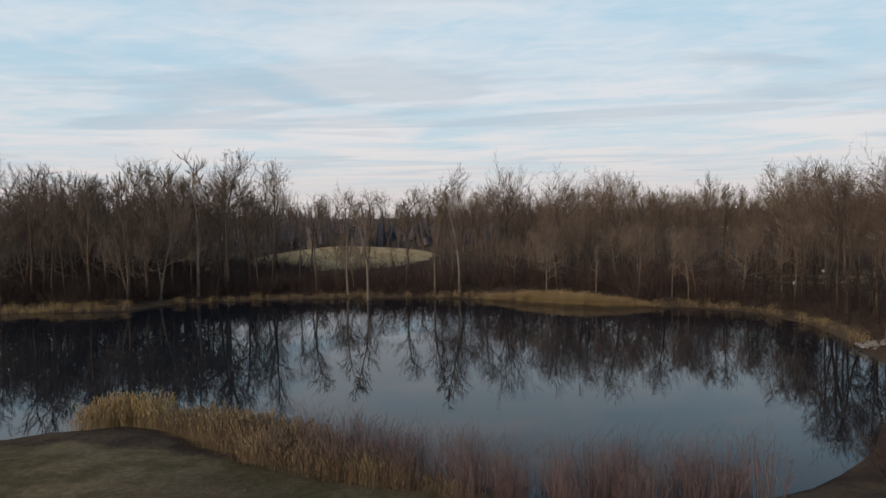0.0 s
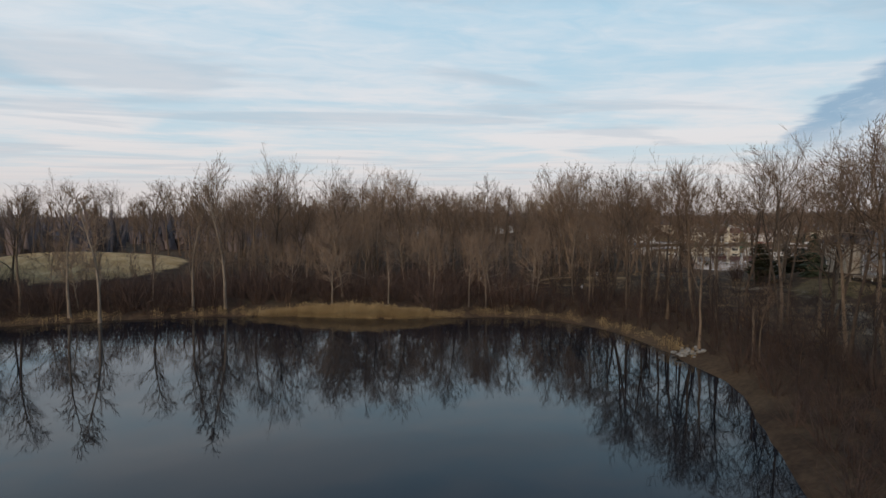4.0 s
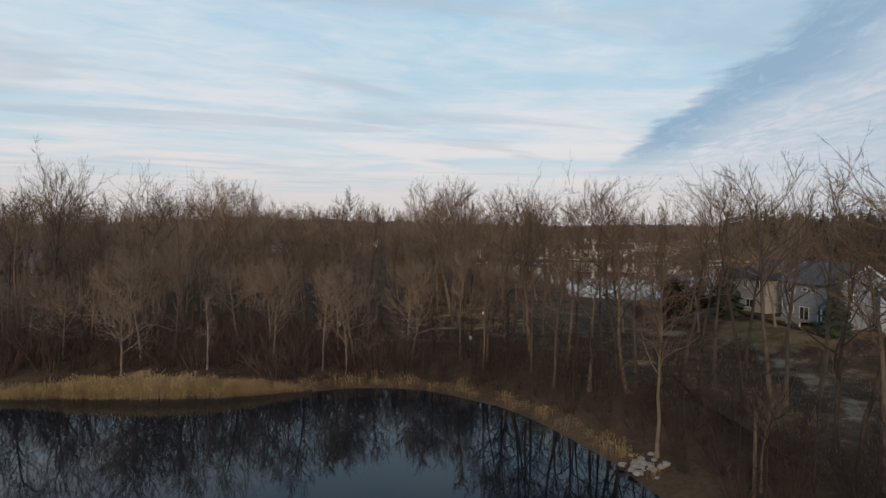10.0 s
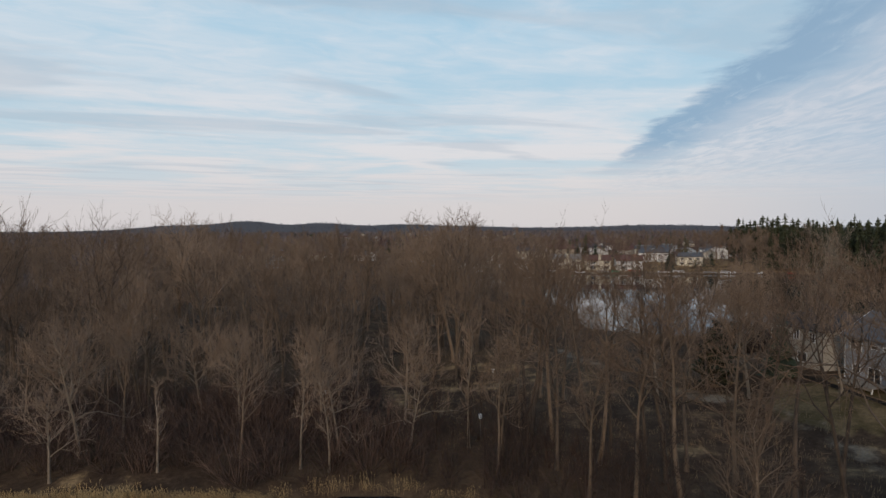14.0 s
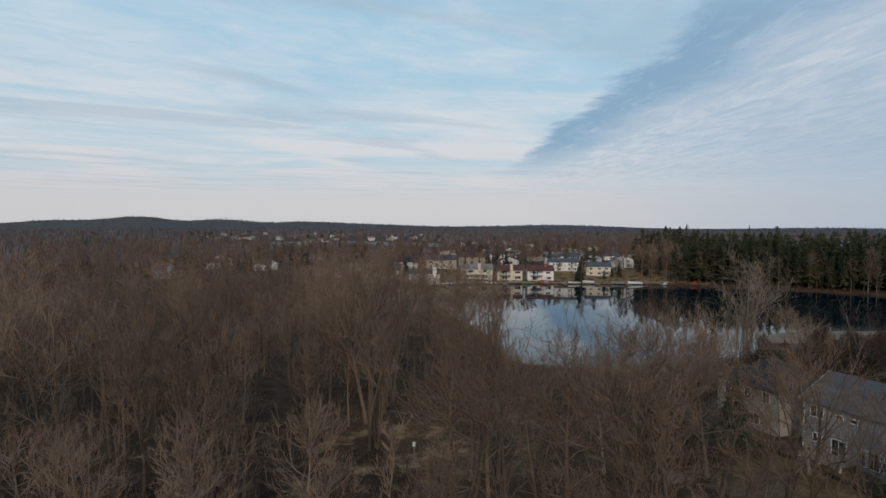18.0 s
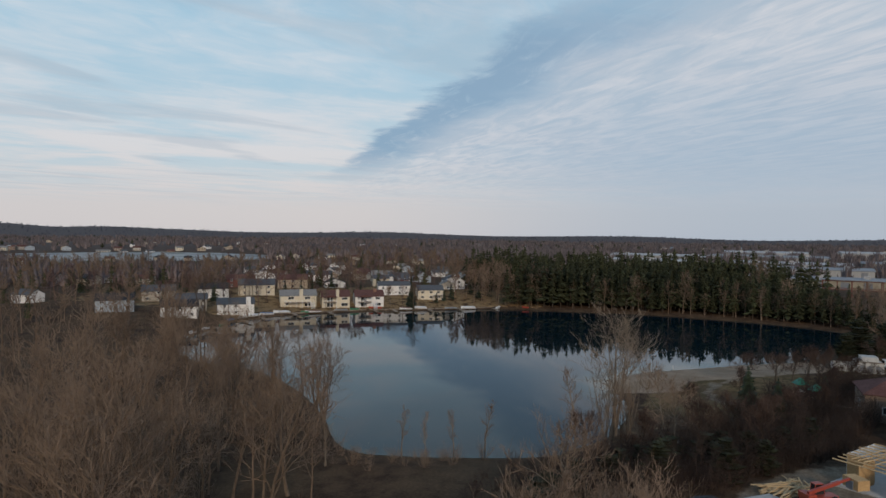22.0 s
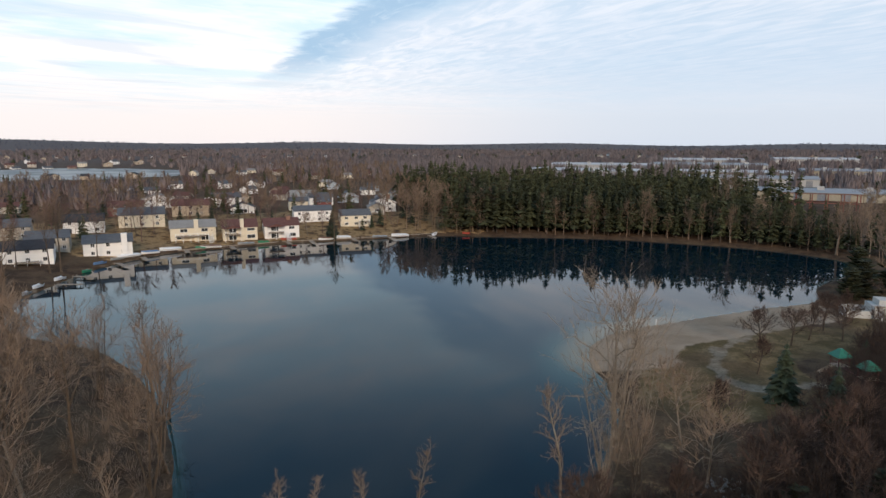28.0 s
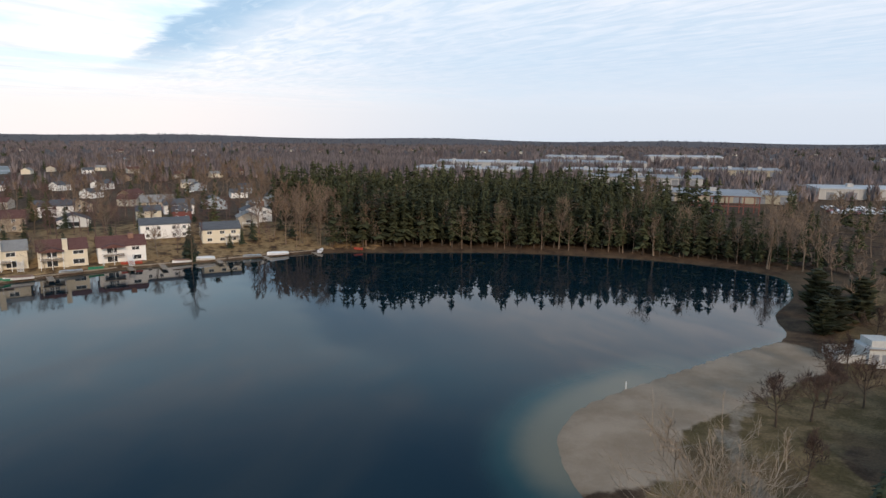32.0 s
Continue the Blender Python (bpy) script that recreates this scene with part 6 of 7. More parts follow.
def canopy(seed, n=15, h=10.0):
    """A rough far crown: a bundle of leaning sprays."""
    rng = np.random.default_rng(seed)
    p = Pile()
    for i in range(n):
        a, r = rng.uniform(0, 6.28), rng.uniform(0.3, 3.8)
        b = np.array([math.cos(a) * r * 0.6, math.sin(a) * r * 0.6, rng.uniform(-1, 3)])
        e = np.array([math.cos(a) * r * 1.2, math.sin(a) * r * 1.2, h * rng.uniform(0.6, 1.05) - r * 0.5])
        p.spike(b, e, rng.uniform(0.7, 1.3))
    return p.arrays()


CANOPY = [canopy(s) for s in (91, 92, 93, 94)]
# The bluish grey paints distance haze into the ridge woods' colour.
M_HAZE_RIDGE = material("hazed_ridge_woods", (0.062, 0.064, 0.076), (0.105, 0.105, 0.122), 0.02, 0.95, island=0.45)
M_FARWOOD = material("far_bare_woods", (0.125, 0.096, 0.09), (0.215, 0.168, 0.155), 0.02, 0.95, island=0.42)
M_TWIG_WINE = material("wine_brown_twigs", (0.10, 0.058, 0.052), (0.155, 0.095, 0.08), 0.8, 0.9)


def street_gap(x, y):
    return all((x - a) ** 2 + (y - b) ** 2 > 60 for a, b in streets) and all((x - h_[0]) ** 2 + (y - h_[1]) ** 2 > 75 for h_ in LAKE_HOUSES)


def in_gardens(x, y):
    if 200 < x < 620 and y > 480 and d_far(x, y) < 8:
        return False
    a = math.degrees(math.atan2(x - 30, y - 70))
    return -14 < a < 52 and d_lake(x, y) > 24 and y > 262 and not oval(x, y, 325, 590, 150, 95, -25) and not in_pines(x, y) and street_gap(x, y)


gardens = scatter(760, (20, 560, 262, 640), in_gardens, 7.5, 40)
stuff_trees("garden_trees", gardens[:380], 9, 16, M_TWIG, "bare garden trees between the houses", SPARSE)
stuff_trees("wine_garden_trees", gardens[460:600], 8, 13, M_TWIG_WINE, "bare wine-brown garden trees between the houses", SPARSE)
stuff_trees("garden_conifers", gardens[600:], 8, 14, M_PINE, "dark green conifers between the houses", [a for a in PINE_ARR], 0.8)
stuff_trees("shore_birches", scatter(46, (236, 285, 98, 235), lambda x, y: 2 < d_lake(x, y) < 9 and x > 238, 2.6, 55), 7, 14, M_TWIG, "bare trees along the shore before the pines", FINE)
yards = scatter(230, (110, 300, 235, 345), lambda x, y: d_lake(x, y) > 9 and oval(x, y, 200, 288, 115, 42, -38) and street_gap(x, y), 4.2, 56)
stuff_trees("yard_trees", yards[:125], 6, 12, M_TWIG_WINE, "dark bare trees between the lake houses", FINE)
stuff_trees("yard_conifers", yards[125:175], 5, 10, M_SPRUCE, "dark conifers between the lake houses", PINE_ARR, 0.8)
stuff_plants("yard_shrubs", yards[175:], BRUSH, 0.5, 0.9, M_TWIG_RED, "low bare shrubs between the lake houses", "brush")
stuff_trees("pine_stand_fringe", scatter(70, (236, 300, 205, 300), lambda x, y: d_lake(x, y) > 8 and oval(x, y, 268, 245, 24, 40, -38) and street_gap(x, y), 5, 41), 11, 17, M_TWIG, "bare trees beside the pine stand", SPARSE)
stuff_trees("east_trees", scatter(150, (215, 420, -10, 100), lambda x, y: d_lake(x, y) > 6 and not oval(x, y, 430, 60, 45, 40) and x + y > 300, 8, 42), 8, 14, M_TWIG_PALE, "pale bare trees east of the park", SPARSE)
stuff_trees("east_conifers", scatter(34, (225, 420, 5, 92), lambda x, y: not oval(x, y, 430, 60, 45, 40) and x + y > 310, 8, 43), 9, 15, M_PINE, "dark pines east of the park", PINE_ARR, 0.9)


def ring(n, r0, r1, a0, a1, seed, ok=lambda x, y: True):
    rng = random.Random(seed)
    out = []
    while len(out) < n:
        r, a = math.sqrt(rng.uniform(r0 * r0, r1 * r1)), radians(rng.uniform(a0, a1))
        x, y = 40 + r * math.sin(a), 80 + r * math.cos(a)
        if ok(x, y):
            out.append((x, y))
    return out


def far_ok(x, y):
    if 180 < x < 640 and 480 < y < 1080 and d_far(x, y) < 10:
        return False
    if 395 < x < 960 and 10 < y < 390 and (x + y) % 9 < 4:
        return False
    if oval(x, y, 325, 590, 150, 95, -25):
        return False
    if x < 460 and 0 < y < 460 and (d_lake(x, y) < 90 or x > 230):
        return False
    return street_gap(x, y) and not in_pines(x, y)


def far_trees(name, pts, lo, hi, mat, label):
    P = np.array(pts)
    Z = height(P[:, 0], P[:, 1])
    items = [(rng_w.choice(CANOPY), x, y, z - 0.5, rng_w.uniform(0, 6.28), rng_w.uniform(lo, hi) / 10, rng_w.uniform(0.8, 1.2)) for (x, y), z in zip(pts, Z)]
    return joined(name, items, mat, label, "woods")


far_trees("middle_woods", ring(5200, 330, 900, -45, 112, 44, far_ok), 8, 13, M_FARWOOD, "brown bare woods and gardens in the distance")
far_trees("far_woods", ring(6800, 900, 2300, -38, 112, 45, far_ok), 8, 12, M_FARWOOD, "far brown bare woods up to the horizon")
far_trees("horizon_woods", ring(3000, 2000, 3600, -36, 110, 46), 5, 8, M_HAZE_RIDGE, "bare woods on the horizon ridge tinted bluish grey for haze")
far_trees("far_conifers", ring(560, 380, 2200, -20, 105, 47, far_ok), 7, 11, M_PINE, "dark conifers scattered through the far woods")
far_trees("left_woods", [(x, y) for x, y in ring(900, 120, 600, -70, -8, 48, lambda x, y: not oval(x, y, -36, 168, 60, 52) and y > 60 and d_pond(x, y) > 30)], 11, 17, M_FARWOOD, "bare woods beyond the field")
# scattered far roofs
for i, (x, y) in enumerate(ring(70, 650, 1500, 2, 104, 49, lambda x, y: far_ok(x, y))):
    copy_thing(PATTERNS[i % 6], pose(x, y, height(np.array([x]), np.array([y]))[0], 0, 0, rng_h.uniform(-60, 20)) @ Matrix.Scale(0.85, 4))

# ---- along the lake shore ----
M_HULLS = {"white": material("white_gelcoat", (0.70, 0.70, 0.70), (0.78, 0.78, 0.78), 1, 0.3), "green": material("green_plastic_hull", (0.02, 0.17, 0.09), (0.03, 0.22, 0.12), 1, 0.4),
           "red": material("red_plastic_hull", (0.32, 0.05, 0.03), (0.40, 0.08, 0.05), 1, 0.4), "blue": material("blue_boat_cover", (0.08, 0.16, 0.30), (0.12, 0.21, 0.36), 1, 0.7),
           "brown": material("brown_boat_cover", (0.16, 0.09, 0.06), (0.21, 0.13, 0.09), 1, 0.8), "alu": material("bare_aluminium_hull", (0.42, 0.44, 0.45), (0.52, 0.53, 0.54), 1, 0.35, metal=0.6)}


def boat(x, y, turn, length, hull, label, cover=None, z=None):
    root = tagged(new("boat"), label, "boat", "boats on the lake shore")
    root.matrix_basis = pose(x, y, (max(ground_z(x, y), 0.0) if z is None else z), 0, 0, turn)
    p, w = Pile(), length * 0.17
    rings = []
    for i in range(7):
        u = i / 6
        b = w * (1 - max(0, u - 0.45) ** 2 * 3.2)
        zt = 0.55 + 0.25 * u * u
        rings.append([(-length / 2 + u * length, -b, zt), (-length / 2 + u * length, -b * 0.7, 0.12 * u), (-length / 2 + u * length, 0, 0.0 + 0.2 * u * u), (-length / 2 + u * length, b * 0.7, 0.12 * u), (-length / 2 + u * length, b, zt),
                      (-length / 2 + u * length, b * 0.86, zt - 0.02), (-length / 2 + u * length, 0, 0.18 + 0.2 * u * u), (-length / 2 + u * length, -b * 0.86, zt - 0.02)])
    v = [q for r in rings for q in r]
    f = [(i * 8 + j, i * 8 + (j + 1) % 8, (i + 1) * 8 + (j + 1) % 8, (i + 1) * 8 + j) for i in range(6) for j in range(8)]
    p.add(v, f + [tuple(range(7, -1, -1)), tuple(range(48, 56))])
    part("hull", p, M_HULLS[hull], root)
    if cover:
        c = Pile()
        cv = []
        for i in range(7):
            u = i / 6
            b = w * (1 - max(0, u - 0.45) ** 2 * 3.2) * 1.03
            zt = 0.57 + 0.25 * u * u
            cv += [(-length / 2 + u * length, -b, zt), (-length / 2 + u * length, -b * 0.5, zt + 0.3 * math.sin(min(1, u * 3 + 0.3) * 1.57)), (-length / 2 + u * length, b * 0.5, zt + 0.3 * math.sin(min(1, u * 3 + 0.3) * 1.57)), (-length / 2 + u * length, b, zt)]
        c.add(cv, [(i * 4 + j, i * 4 + j + 1, i * 4 + j + 5, i * 4 + j + 4) for i in range(6) for j in range(3)] + [(3, 2, 1, 0), (24, 25, 26, 27)])
        part("cover", c, M_HULLS[cover], root)
    else:
        for u in (-0.2, 0.12):
            s = Pile()
            s.box(length * u - 0.15, -w * 0.85, 0.42, length * u + 0.15, w * 0.85, 0.47)
            part("bench", s, M_DECK, root)
    return root


def dock(x, y, turn, length, w=1.3, canopy_on=False):
    root = tagged(new("dock"), "weathered wooden dock on posts at the shore", "dock", "docks on the lake shore")
    root.matrix_basis = pose(x, y, 0, 0, 0, turn)
    n = int(length / 0.5)
    pl = Pile()
    for i in range(n):
        pl.box(-w / 2, -i * 0.5 - 0.48, 0.45, w / 2, -i * 0.5, 0.5)
    part("planks", pl, M_DECK, root)
    for i in range(int(length / 2.5) + 1):
        for s in (-1, 1):
            q = Pile()
            q.box(s * w / 2 - 0.05, -i * 2.5 - 0.1, -1.5, s * w / 2 + 0.05, -i * 2.5, 0.75)
            part("post", q, M_DECK, root)
    return root


SHORE_STUFF = [(237, 223.5, -38, 6), (226, 232.5, -35, 5), (205, 248.5, -35, 7), (199, 253, -33, 5), (183, 260.5, -30, 6), (171, 266, -30, 5), (157, 266, -20, 7), (148, 263, -10, 7), (133, 255, 20, 6), (126, 249, 35, 6), (216, 240, -35, 5)]
for x, y, t, l in SHORE_STUFF:
    dock(x, y, t, l)
for x, y, t, l, h, lab, cv in ((239.5, 222.8, 20, 4, "white", "small white boat pulled up at the shore", None), (230, 231, 145, 6, "white", "white pontoon-like boat at the dock", "white"), (224, 235, 140, 5, "alu", "aluminium rowing boat on the bank", None),
                               (214, 243.5, 140, 6.5, "white", "white motor boat beside the dock", "white"), (209.5, 246, 150, 5, "white", "white boat with brown cover", "brown"), (201, 254.5, 145, 5, "red", "red boat lying on the bank", None),
                               (193, 257.5, 150, 3.4, "green", "small green rowing boat on the bank", None), (188, 259.8, 150, 5, "alu", "aluminium boat on the bank", None), (178, 263.8, 150, 6, "white", "white boat with brown cover at the bank", "brown"),
                               (175.5, 265.2, 150, 3.2, "green", "small green boat on the grass", None), (167.5, 268.8, 160, 6, "white", "white motor boat with grey cover", "white"), (161, 268.6, 170, 5, "white", "white boat with blue cover", "blue"),
                               (154, 267.8, 185, 6.5, "white", "white covered motor boat on a hoist", "white"), (150, 266.5, 190, 4, "alu", "aluminium boat on the bank", None), (144, 264.4, 200, 4, "blue", "small blue boat on the bank", None),
                               (138, 259.5, 210, 3.2, "green", "small green boat beside the water", None), (129, 254, 215, 4, "white", "white rowing boat on sand", None), (122, 249, 220, 4, "white", "white dinghy on the sand", None),
                               (118, 245, 225, 3.5, "alu", "grey dinghy on the sand", None), (246, 214, 120, 2.6, "red", "tiny red boat by the pines", None)):
    boat(x, y, t, l, h, lab, cv)


def stairs(x, y, turn, z0, z1, label="white wooden steps to the lawn"):
    root = tagged(new("outdoor_stairs"), label, "stairs")
    root.matrix_basis = pose(x, y, 0, 0, 0, turn)
    n = max(3, int((z1 - z0) / 0.18))
    for i in range(n):
        p = Pile()
        p.box(-0.6, -i * 0.28 - 0.27, z1 - i * (z1 - z0) / n - 0.05, 0.6, -i * 0.28, z1 - i * (z1 - z0) / n)
        part("tread", p, M_TRIM, root)
    for s in (-1, 1):
        p = Pile()
        p.add([(s * 0.62, 0, z1), (s * 0.68, 0, z1), (s * 0.68, -n * 0.28, z0), (s * 0.62, -n * 0.28, z0), (s * 0.62, 0, z1 + 0.9), (s * 0.68, 0, z1 + 0.9), (s * 0.68, -n * 0.28, z0 + 0.9), (s * 0.62, -n * 0.28, z0 + 0.9)],
              [(0, 1, 2, 3), (7, 6, 5, 4), (0, 4, 5, 1), (1, 5, 6, 2), (2, 6, 7, 3), (3, 7, 4, 0)])
        part("side_rail", p, M_TRIM, root)


for x, y, t in ((183, 270.5, -33), (201, 254.8, -36)):
    g = ground_z(x, y)
    stairs(x, y, t, g - 0.1, g + 2.0)


def seawall(line, h=0.7, name="low_retaining_wall", label="low wooden retaining wall along the shore"):
    root = tagged(new(name), label, "wall")
    for (ax, ay), (bx, by) in zip(line, line[1:]):
        l = math.hypot(bx - ax, by - ay)
        p = Pile()
        p.box(0, -0.15, -0.6, l - 0.02, 0.15, h)
        part("panel", p, M_DECK, root, at=pose(ax, ay, 0, 0, 0, math.degrees(math.atan2(by - ay, bx - ax))))


seawall([(240, 224.5), (228, 233.5), (219, 239)])
seawall([(218.5, 239.3), (208, 247.3), (198, 254.5)])
seawall([(197, 255), (183, 262), (169, 267.5)])

# ---- park ----
M_PLAYROOF = material("green_plastic_roof", (0.012, 0.13, 0.08), (0.02, 0.17, 0.105), 1, 0.45)
M_PLAYRED = material("maroon_play_posts", (0.13, 0.035, 0.03), (0.18, 0.06, 0.05), 1, 0.6)
M_PLAYTAN = material("tan_plastic_slide", (0.36, 0.27, 0.18), (0.44, 0.34, 0.24), 1, 0.45)


def playground(x, y, turn):
    root = tagged(new("playground"), "maroon playground climbing frame with green pyramid roofs", "playground")
    root.matrix_basis = pose(x, y, ground_z(x, y), 0, 0, turn) @ Matrix.Scale(0.72, 4)
    for tx in (-3.6, 3.2):
        for a in (-1, 1):
            for b in (-1, 1):
                p = Pile()
                p.box(tx + a * 1.05 - 0.07, b * 1.05 - 0.07, -0.3, tx + a * 1.05 + 0.07, b * 1.05 + 0.07, 3.3)
                part("post", p, M_PLAYRED, root)
        p = Pile()
        p.box(tx - 1.15, -1.15, 1.35, tx + 1.15, 1.15, 1.47)
        part("platform", p, M_PLAYTAN, root)
        p = Pile()
        e = 1.5
        p.add([(tx - e, -e, 3.2), (tx + e, -e, 3.2), (tx + e, e, 3.2), (tx - e, e, 3.2), (tx - 0.25, -0.25, 4.6), (tx + 0.25, -0.25, 4.6), (tx + 0.25, 0.25, 4.6), (tx - 0.25, 0.25, 4.6)],
              [(3, 2, 1, 0), (4, 5, 6, 7), (0, 1, 5, 4), (1, 2, 6, 5), (2, 3, 7, 6), (3, 0, 4, 7)])
        part("roof", p, M_PLAYROOF, root, "green pyramid roof")
        for b in (-1, 1):
            for i in range(7):
                p = Pile()
                p.box(tx - 0.95 + i * 0.3, b * 1.05 - 0.02, 1.47, tx - 0.9 + i * 0.3, b * 1.05 + 0.02, 2.3)
                part("baluster", p, M_PLAYRED, root)
            p = Pile()
            p.box(tx - 1.0, b * 1.05 - 0.04, 2.3, tx + 1.0, b * 1.05 + 0.04, 2.38)
            part("hand_rail", p, M_PLAYRED, root)
    p = Pile()
    for i in range(12):
        u = -2.4 + i * 0.37
        p.box(u, -0.5, 1.38 - 0.25 * math.sin((i + 0.5) / 12 * math.pi), u + 0.33, 0.5, 1.44 - 0.25 * math.sin((i + 0.5) / 12 * math.pi))
    part("bridge", p, M_PLAYRED, root)
    for s, sy in ((-3.6, -1), (3.2, 1)):
        p = Pile()
        n = 8
        for i in range(n):
            y0, y1 = sy * (1.15 + i * 0.36), sy * (1.15 + (i + 1) * 0.36)
            z0, z1 = 1.4 - i * 0.165, 1.4 - (i + 1) * 0.165
            q = [(s - 0.35, y0, z0), (s + 0.35, y0, z0), (s + 0.35, y1, z1), (s - 0.35, y1, z1)]
            p.add(q + [(a, b, c + 0.06) for a, b, c in q], [(0, 1, 2, 3), (7, 6, 5, 4), (0, 4, 5, 1), (1, 5, 6, 2), (2, 6, 7, 3), (3, 7, 4, 0)])
            for e in (-0.38, 0.33):
                q = [(s + e, y0, z0), (s + e + 0.05, y0, z0), (s + e + 0.05, y1, z1), (s + e, y1, z1)]
                p.add(q + [(a, b, c + 0.28) for a, b, c in q], [(0, 1, 2, 3), (7, 6, 5, 4), (0, 4, 5, 1), (1, 5, 6, 2), (2, 6, 7, 3), (3, 7, 4, 0)])
        part("slide", p, M_PLAYTAN, root, "tan plastic slide")
    return root


playground(152.5, 97.3, 40)


def enclosure(x, y, turn):
    root = tagged(new("concrete_enclosure"), "greyish-white concrete enclosure with stepped walls and dark doors", "building")
    root.matrix_basis = pose(x, y, ground_z(x, y), 0, 0, turn) @ Matrix.Scale(0.72, 4)
    for n, b in (("wall", (-6, -3, -1, -0.5, -2.7, 2.0)), ("wall", (-6, -2.7, -1, -5.7, 4, 2.0)), ("wall", (-5.7, 3.7, -1, 0, 4, 2.0)), ("block", (0, -3.2, -1, 7, 4.2, 3.2)), ("wall", (0, -6, -1, 9, -5.7, 1.1)), ("block", (1.5, -1, 3.21, 6, 3.5, 4.6))):
        p = Pile()
        p.box(*b)
        part(n, p, M_CONCRETE, root)
    for u in (0.6, 2.6, 4.8):
        p = Pile()
        p.box(u, -3.26, 0.1, u + 1.4, -3.19, 2.3)
        part("door", p, M_DOORBLUE, root)
    p = Pile()
    p.box(-0.2, -3.4, 3.2, 7.2, -3.2, 3.5)
    part("coping", p, M_DECK, root)


enclosure(196.5, 95.5, -72)
copy_thing(cars[4], pose(203, 90, ground_z(203, 90), 0, 0, 20))


def pole(name, x, y, h, r, mat, label, box=None):
    root = tagged(new(name), label, "post")
    root.matrix_basis = pose(x, y, ground_z(x, y), 0, 0, 30)
    p = Pile()
    p.tube(np.array([(0, 0, -0.4), (0, 0, h)]), [r, r], 7)
    part("pole", p, mat, root)
    if box:
        b = Pile()
        b.box(-box[0] / 2, -box[1] / 2, h - box[2], box[0] / 2, box[1] / 2, h)
        b.box(-box[0] / 2 - 0.04, -box[1] / 2 - 0.06, h + 0.002, box[0] / 2 + 0.04, box[1] / 2 + 0.06, h + 0.03)
        part("box", b, M_TRIM, root, "white box")
    return root


for x, y in ((43.3, 107.0), (24.2, 107.3), (34.3, 94.0)):
    pole("nest_box", x, y, 2.0, 0.04, M_DECK, "small white nest box on a thin post", (0.22, 0.2, 0.34))
pole("beach_post", 170.5, 127.2, 1.1, 0.06, M_TRIM, "white marker post at the water's edge")
pole("tree_snag", 30.8, 57.3, 4.5, 0.09, M_BARK, "broken dead trunk at the bank")
pole("tree_snag", 41.5, 54.0, 3.2, 0.14, M_BARK_DARK, "broken dead trunk beside the track")
for x, y in ((237, 40), (260, 60), (300, 70), (340, 55), (330, 90)):
    pole("utility_pole", x, y, 11, 0.14, M_BARK_DARK, "dark wooden utility pole")


def stone(seed, s):
    rng = np.random.default_rng(seed)
    bm = bmesh.new()
    bmesh.ops.create_icosphere(bm, subdivisions=1, radius=s)
    for v in bm.verts:
        v.co *= rng.uniform(0.7, 1.15)
        v.co.z *= 0.6
    me = bpy.data.meshes.new("stone")
    bm.to_mesh(me)
    bm.free()
    me.materials.append(M_STONE)
    return me


STONES = [stone(s, 0.24) for s in range(5)]
for cx, cy, n, spread in ((29.7, 63.9, 34, 1.5), (116.5, 105.5, 40, 2.6)):
    root = tagged(new("rock_pile"), "heap of pale grey stones", "rocks")
    z0 = ground_z(cx, cy)
    root.matrix_basis = pose(cx, cy, z0)
    for i in range(n):
        a, b = rng_h.gauss(0, spread * 0.5), rng_h.gauss(0, spread * 0.5)
        part("stone", STONES[i % 5], None, root, at=pose(a, b, max(ground_z(cx + a, cy + b) - z0, -0.2) + rng_h.uniform(0, 0.12), 0, 0, rng_h.uniform(0, 360)) @ Matrix.Scale(rng_h.uniform(0.6, 1.3), 4))

M_FABRIC = material("black_silt_fabric", (0.018, 0.016, 0.015), (0.04, 0.036, 0.032), 2, 0.9)


def silt_fence(line, label):
    root = tagged(new("silt_fence"), label, "fence")
    for (ax, ay), (bx, by) in zip(line, line[1:]):
        n = max(2, int(math.hypot(bx - ax, by - ay) / 1.2))
        for i in range(n):
            x0, y0, x1, y1 = ax + (bx - ax) * i / n, ay + (by - ay) * i / n, ax + (bx - ax) * (i + 1) / n, ay + (by - ay) * (i + 1) / n
            z0, z1 = ground_z(x0, y0), ground_z(x1, y1)
            nx, ny = -(y1 - y0) * 0.02, (x1 - x0) * 0.02
            p = Pile()
            q = [(x0, y0, z0 - 0.1), (x1, y1, z1 - 0.1), (x1, y1, z1 + 0.4), (x0, y0, z0 + 0.36)]
            p.add(q + [(a + nx, b + ny, c) for a, b, c in q], [(0, 1, 2, 3), (7, 6, 5, 4), (0, 4, 5, 1), (1, 5, 6, 2), (2, 6, 7, 3), (3, 7, 4, 0)])
            part("fabric", p, M_FABRIC, root)
            s = Pile()
            s.box(x0 - 0.03, y0 - 0.05, z0 - 0.2, x0 + 0.03, y0 + 0.01, z0 + 0.52)
            part("stake", s, M_BARK_DARK, root)


silt_fence([(44.5, 76), (41.8, 71.5), (39.7, 68.2), (37.6, 63.8), (34.9, 58.2)], "low black fabric fence on wooden stakes beside the track")
silt_fence([(71, 92), (68.4, 88), (67.2, 84), (66, 79), (64.5, 75)], "low black fabric fence below the new lawn")

# ---- the building site ----
M_OSB = material("orange_wood_panel", (0.40, 0.24, 0.10), (0.56, 0.36, 0.17), 5.0, 0.8, 0.005)


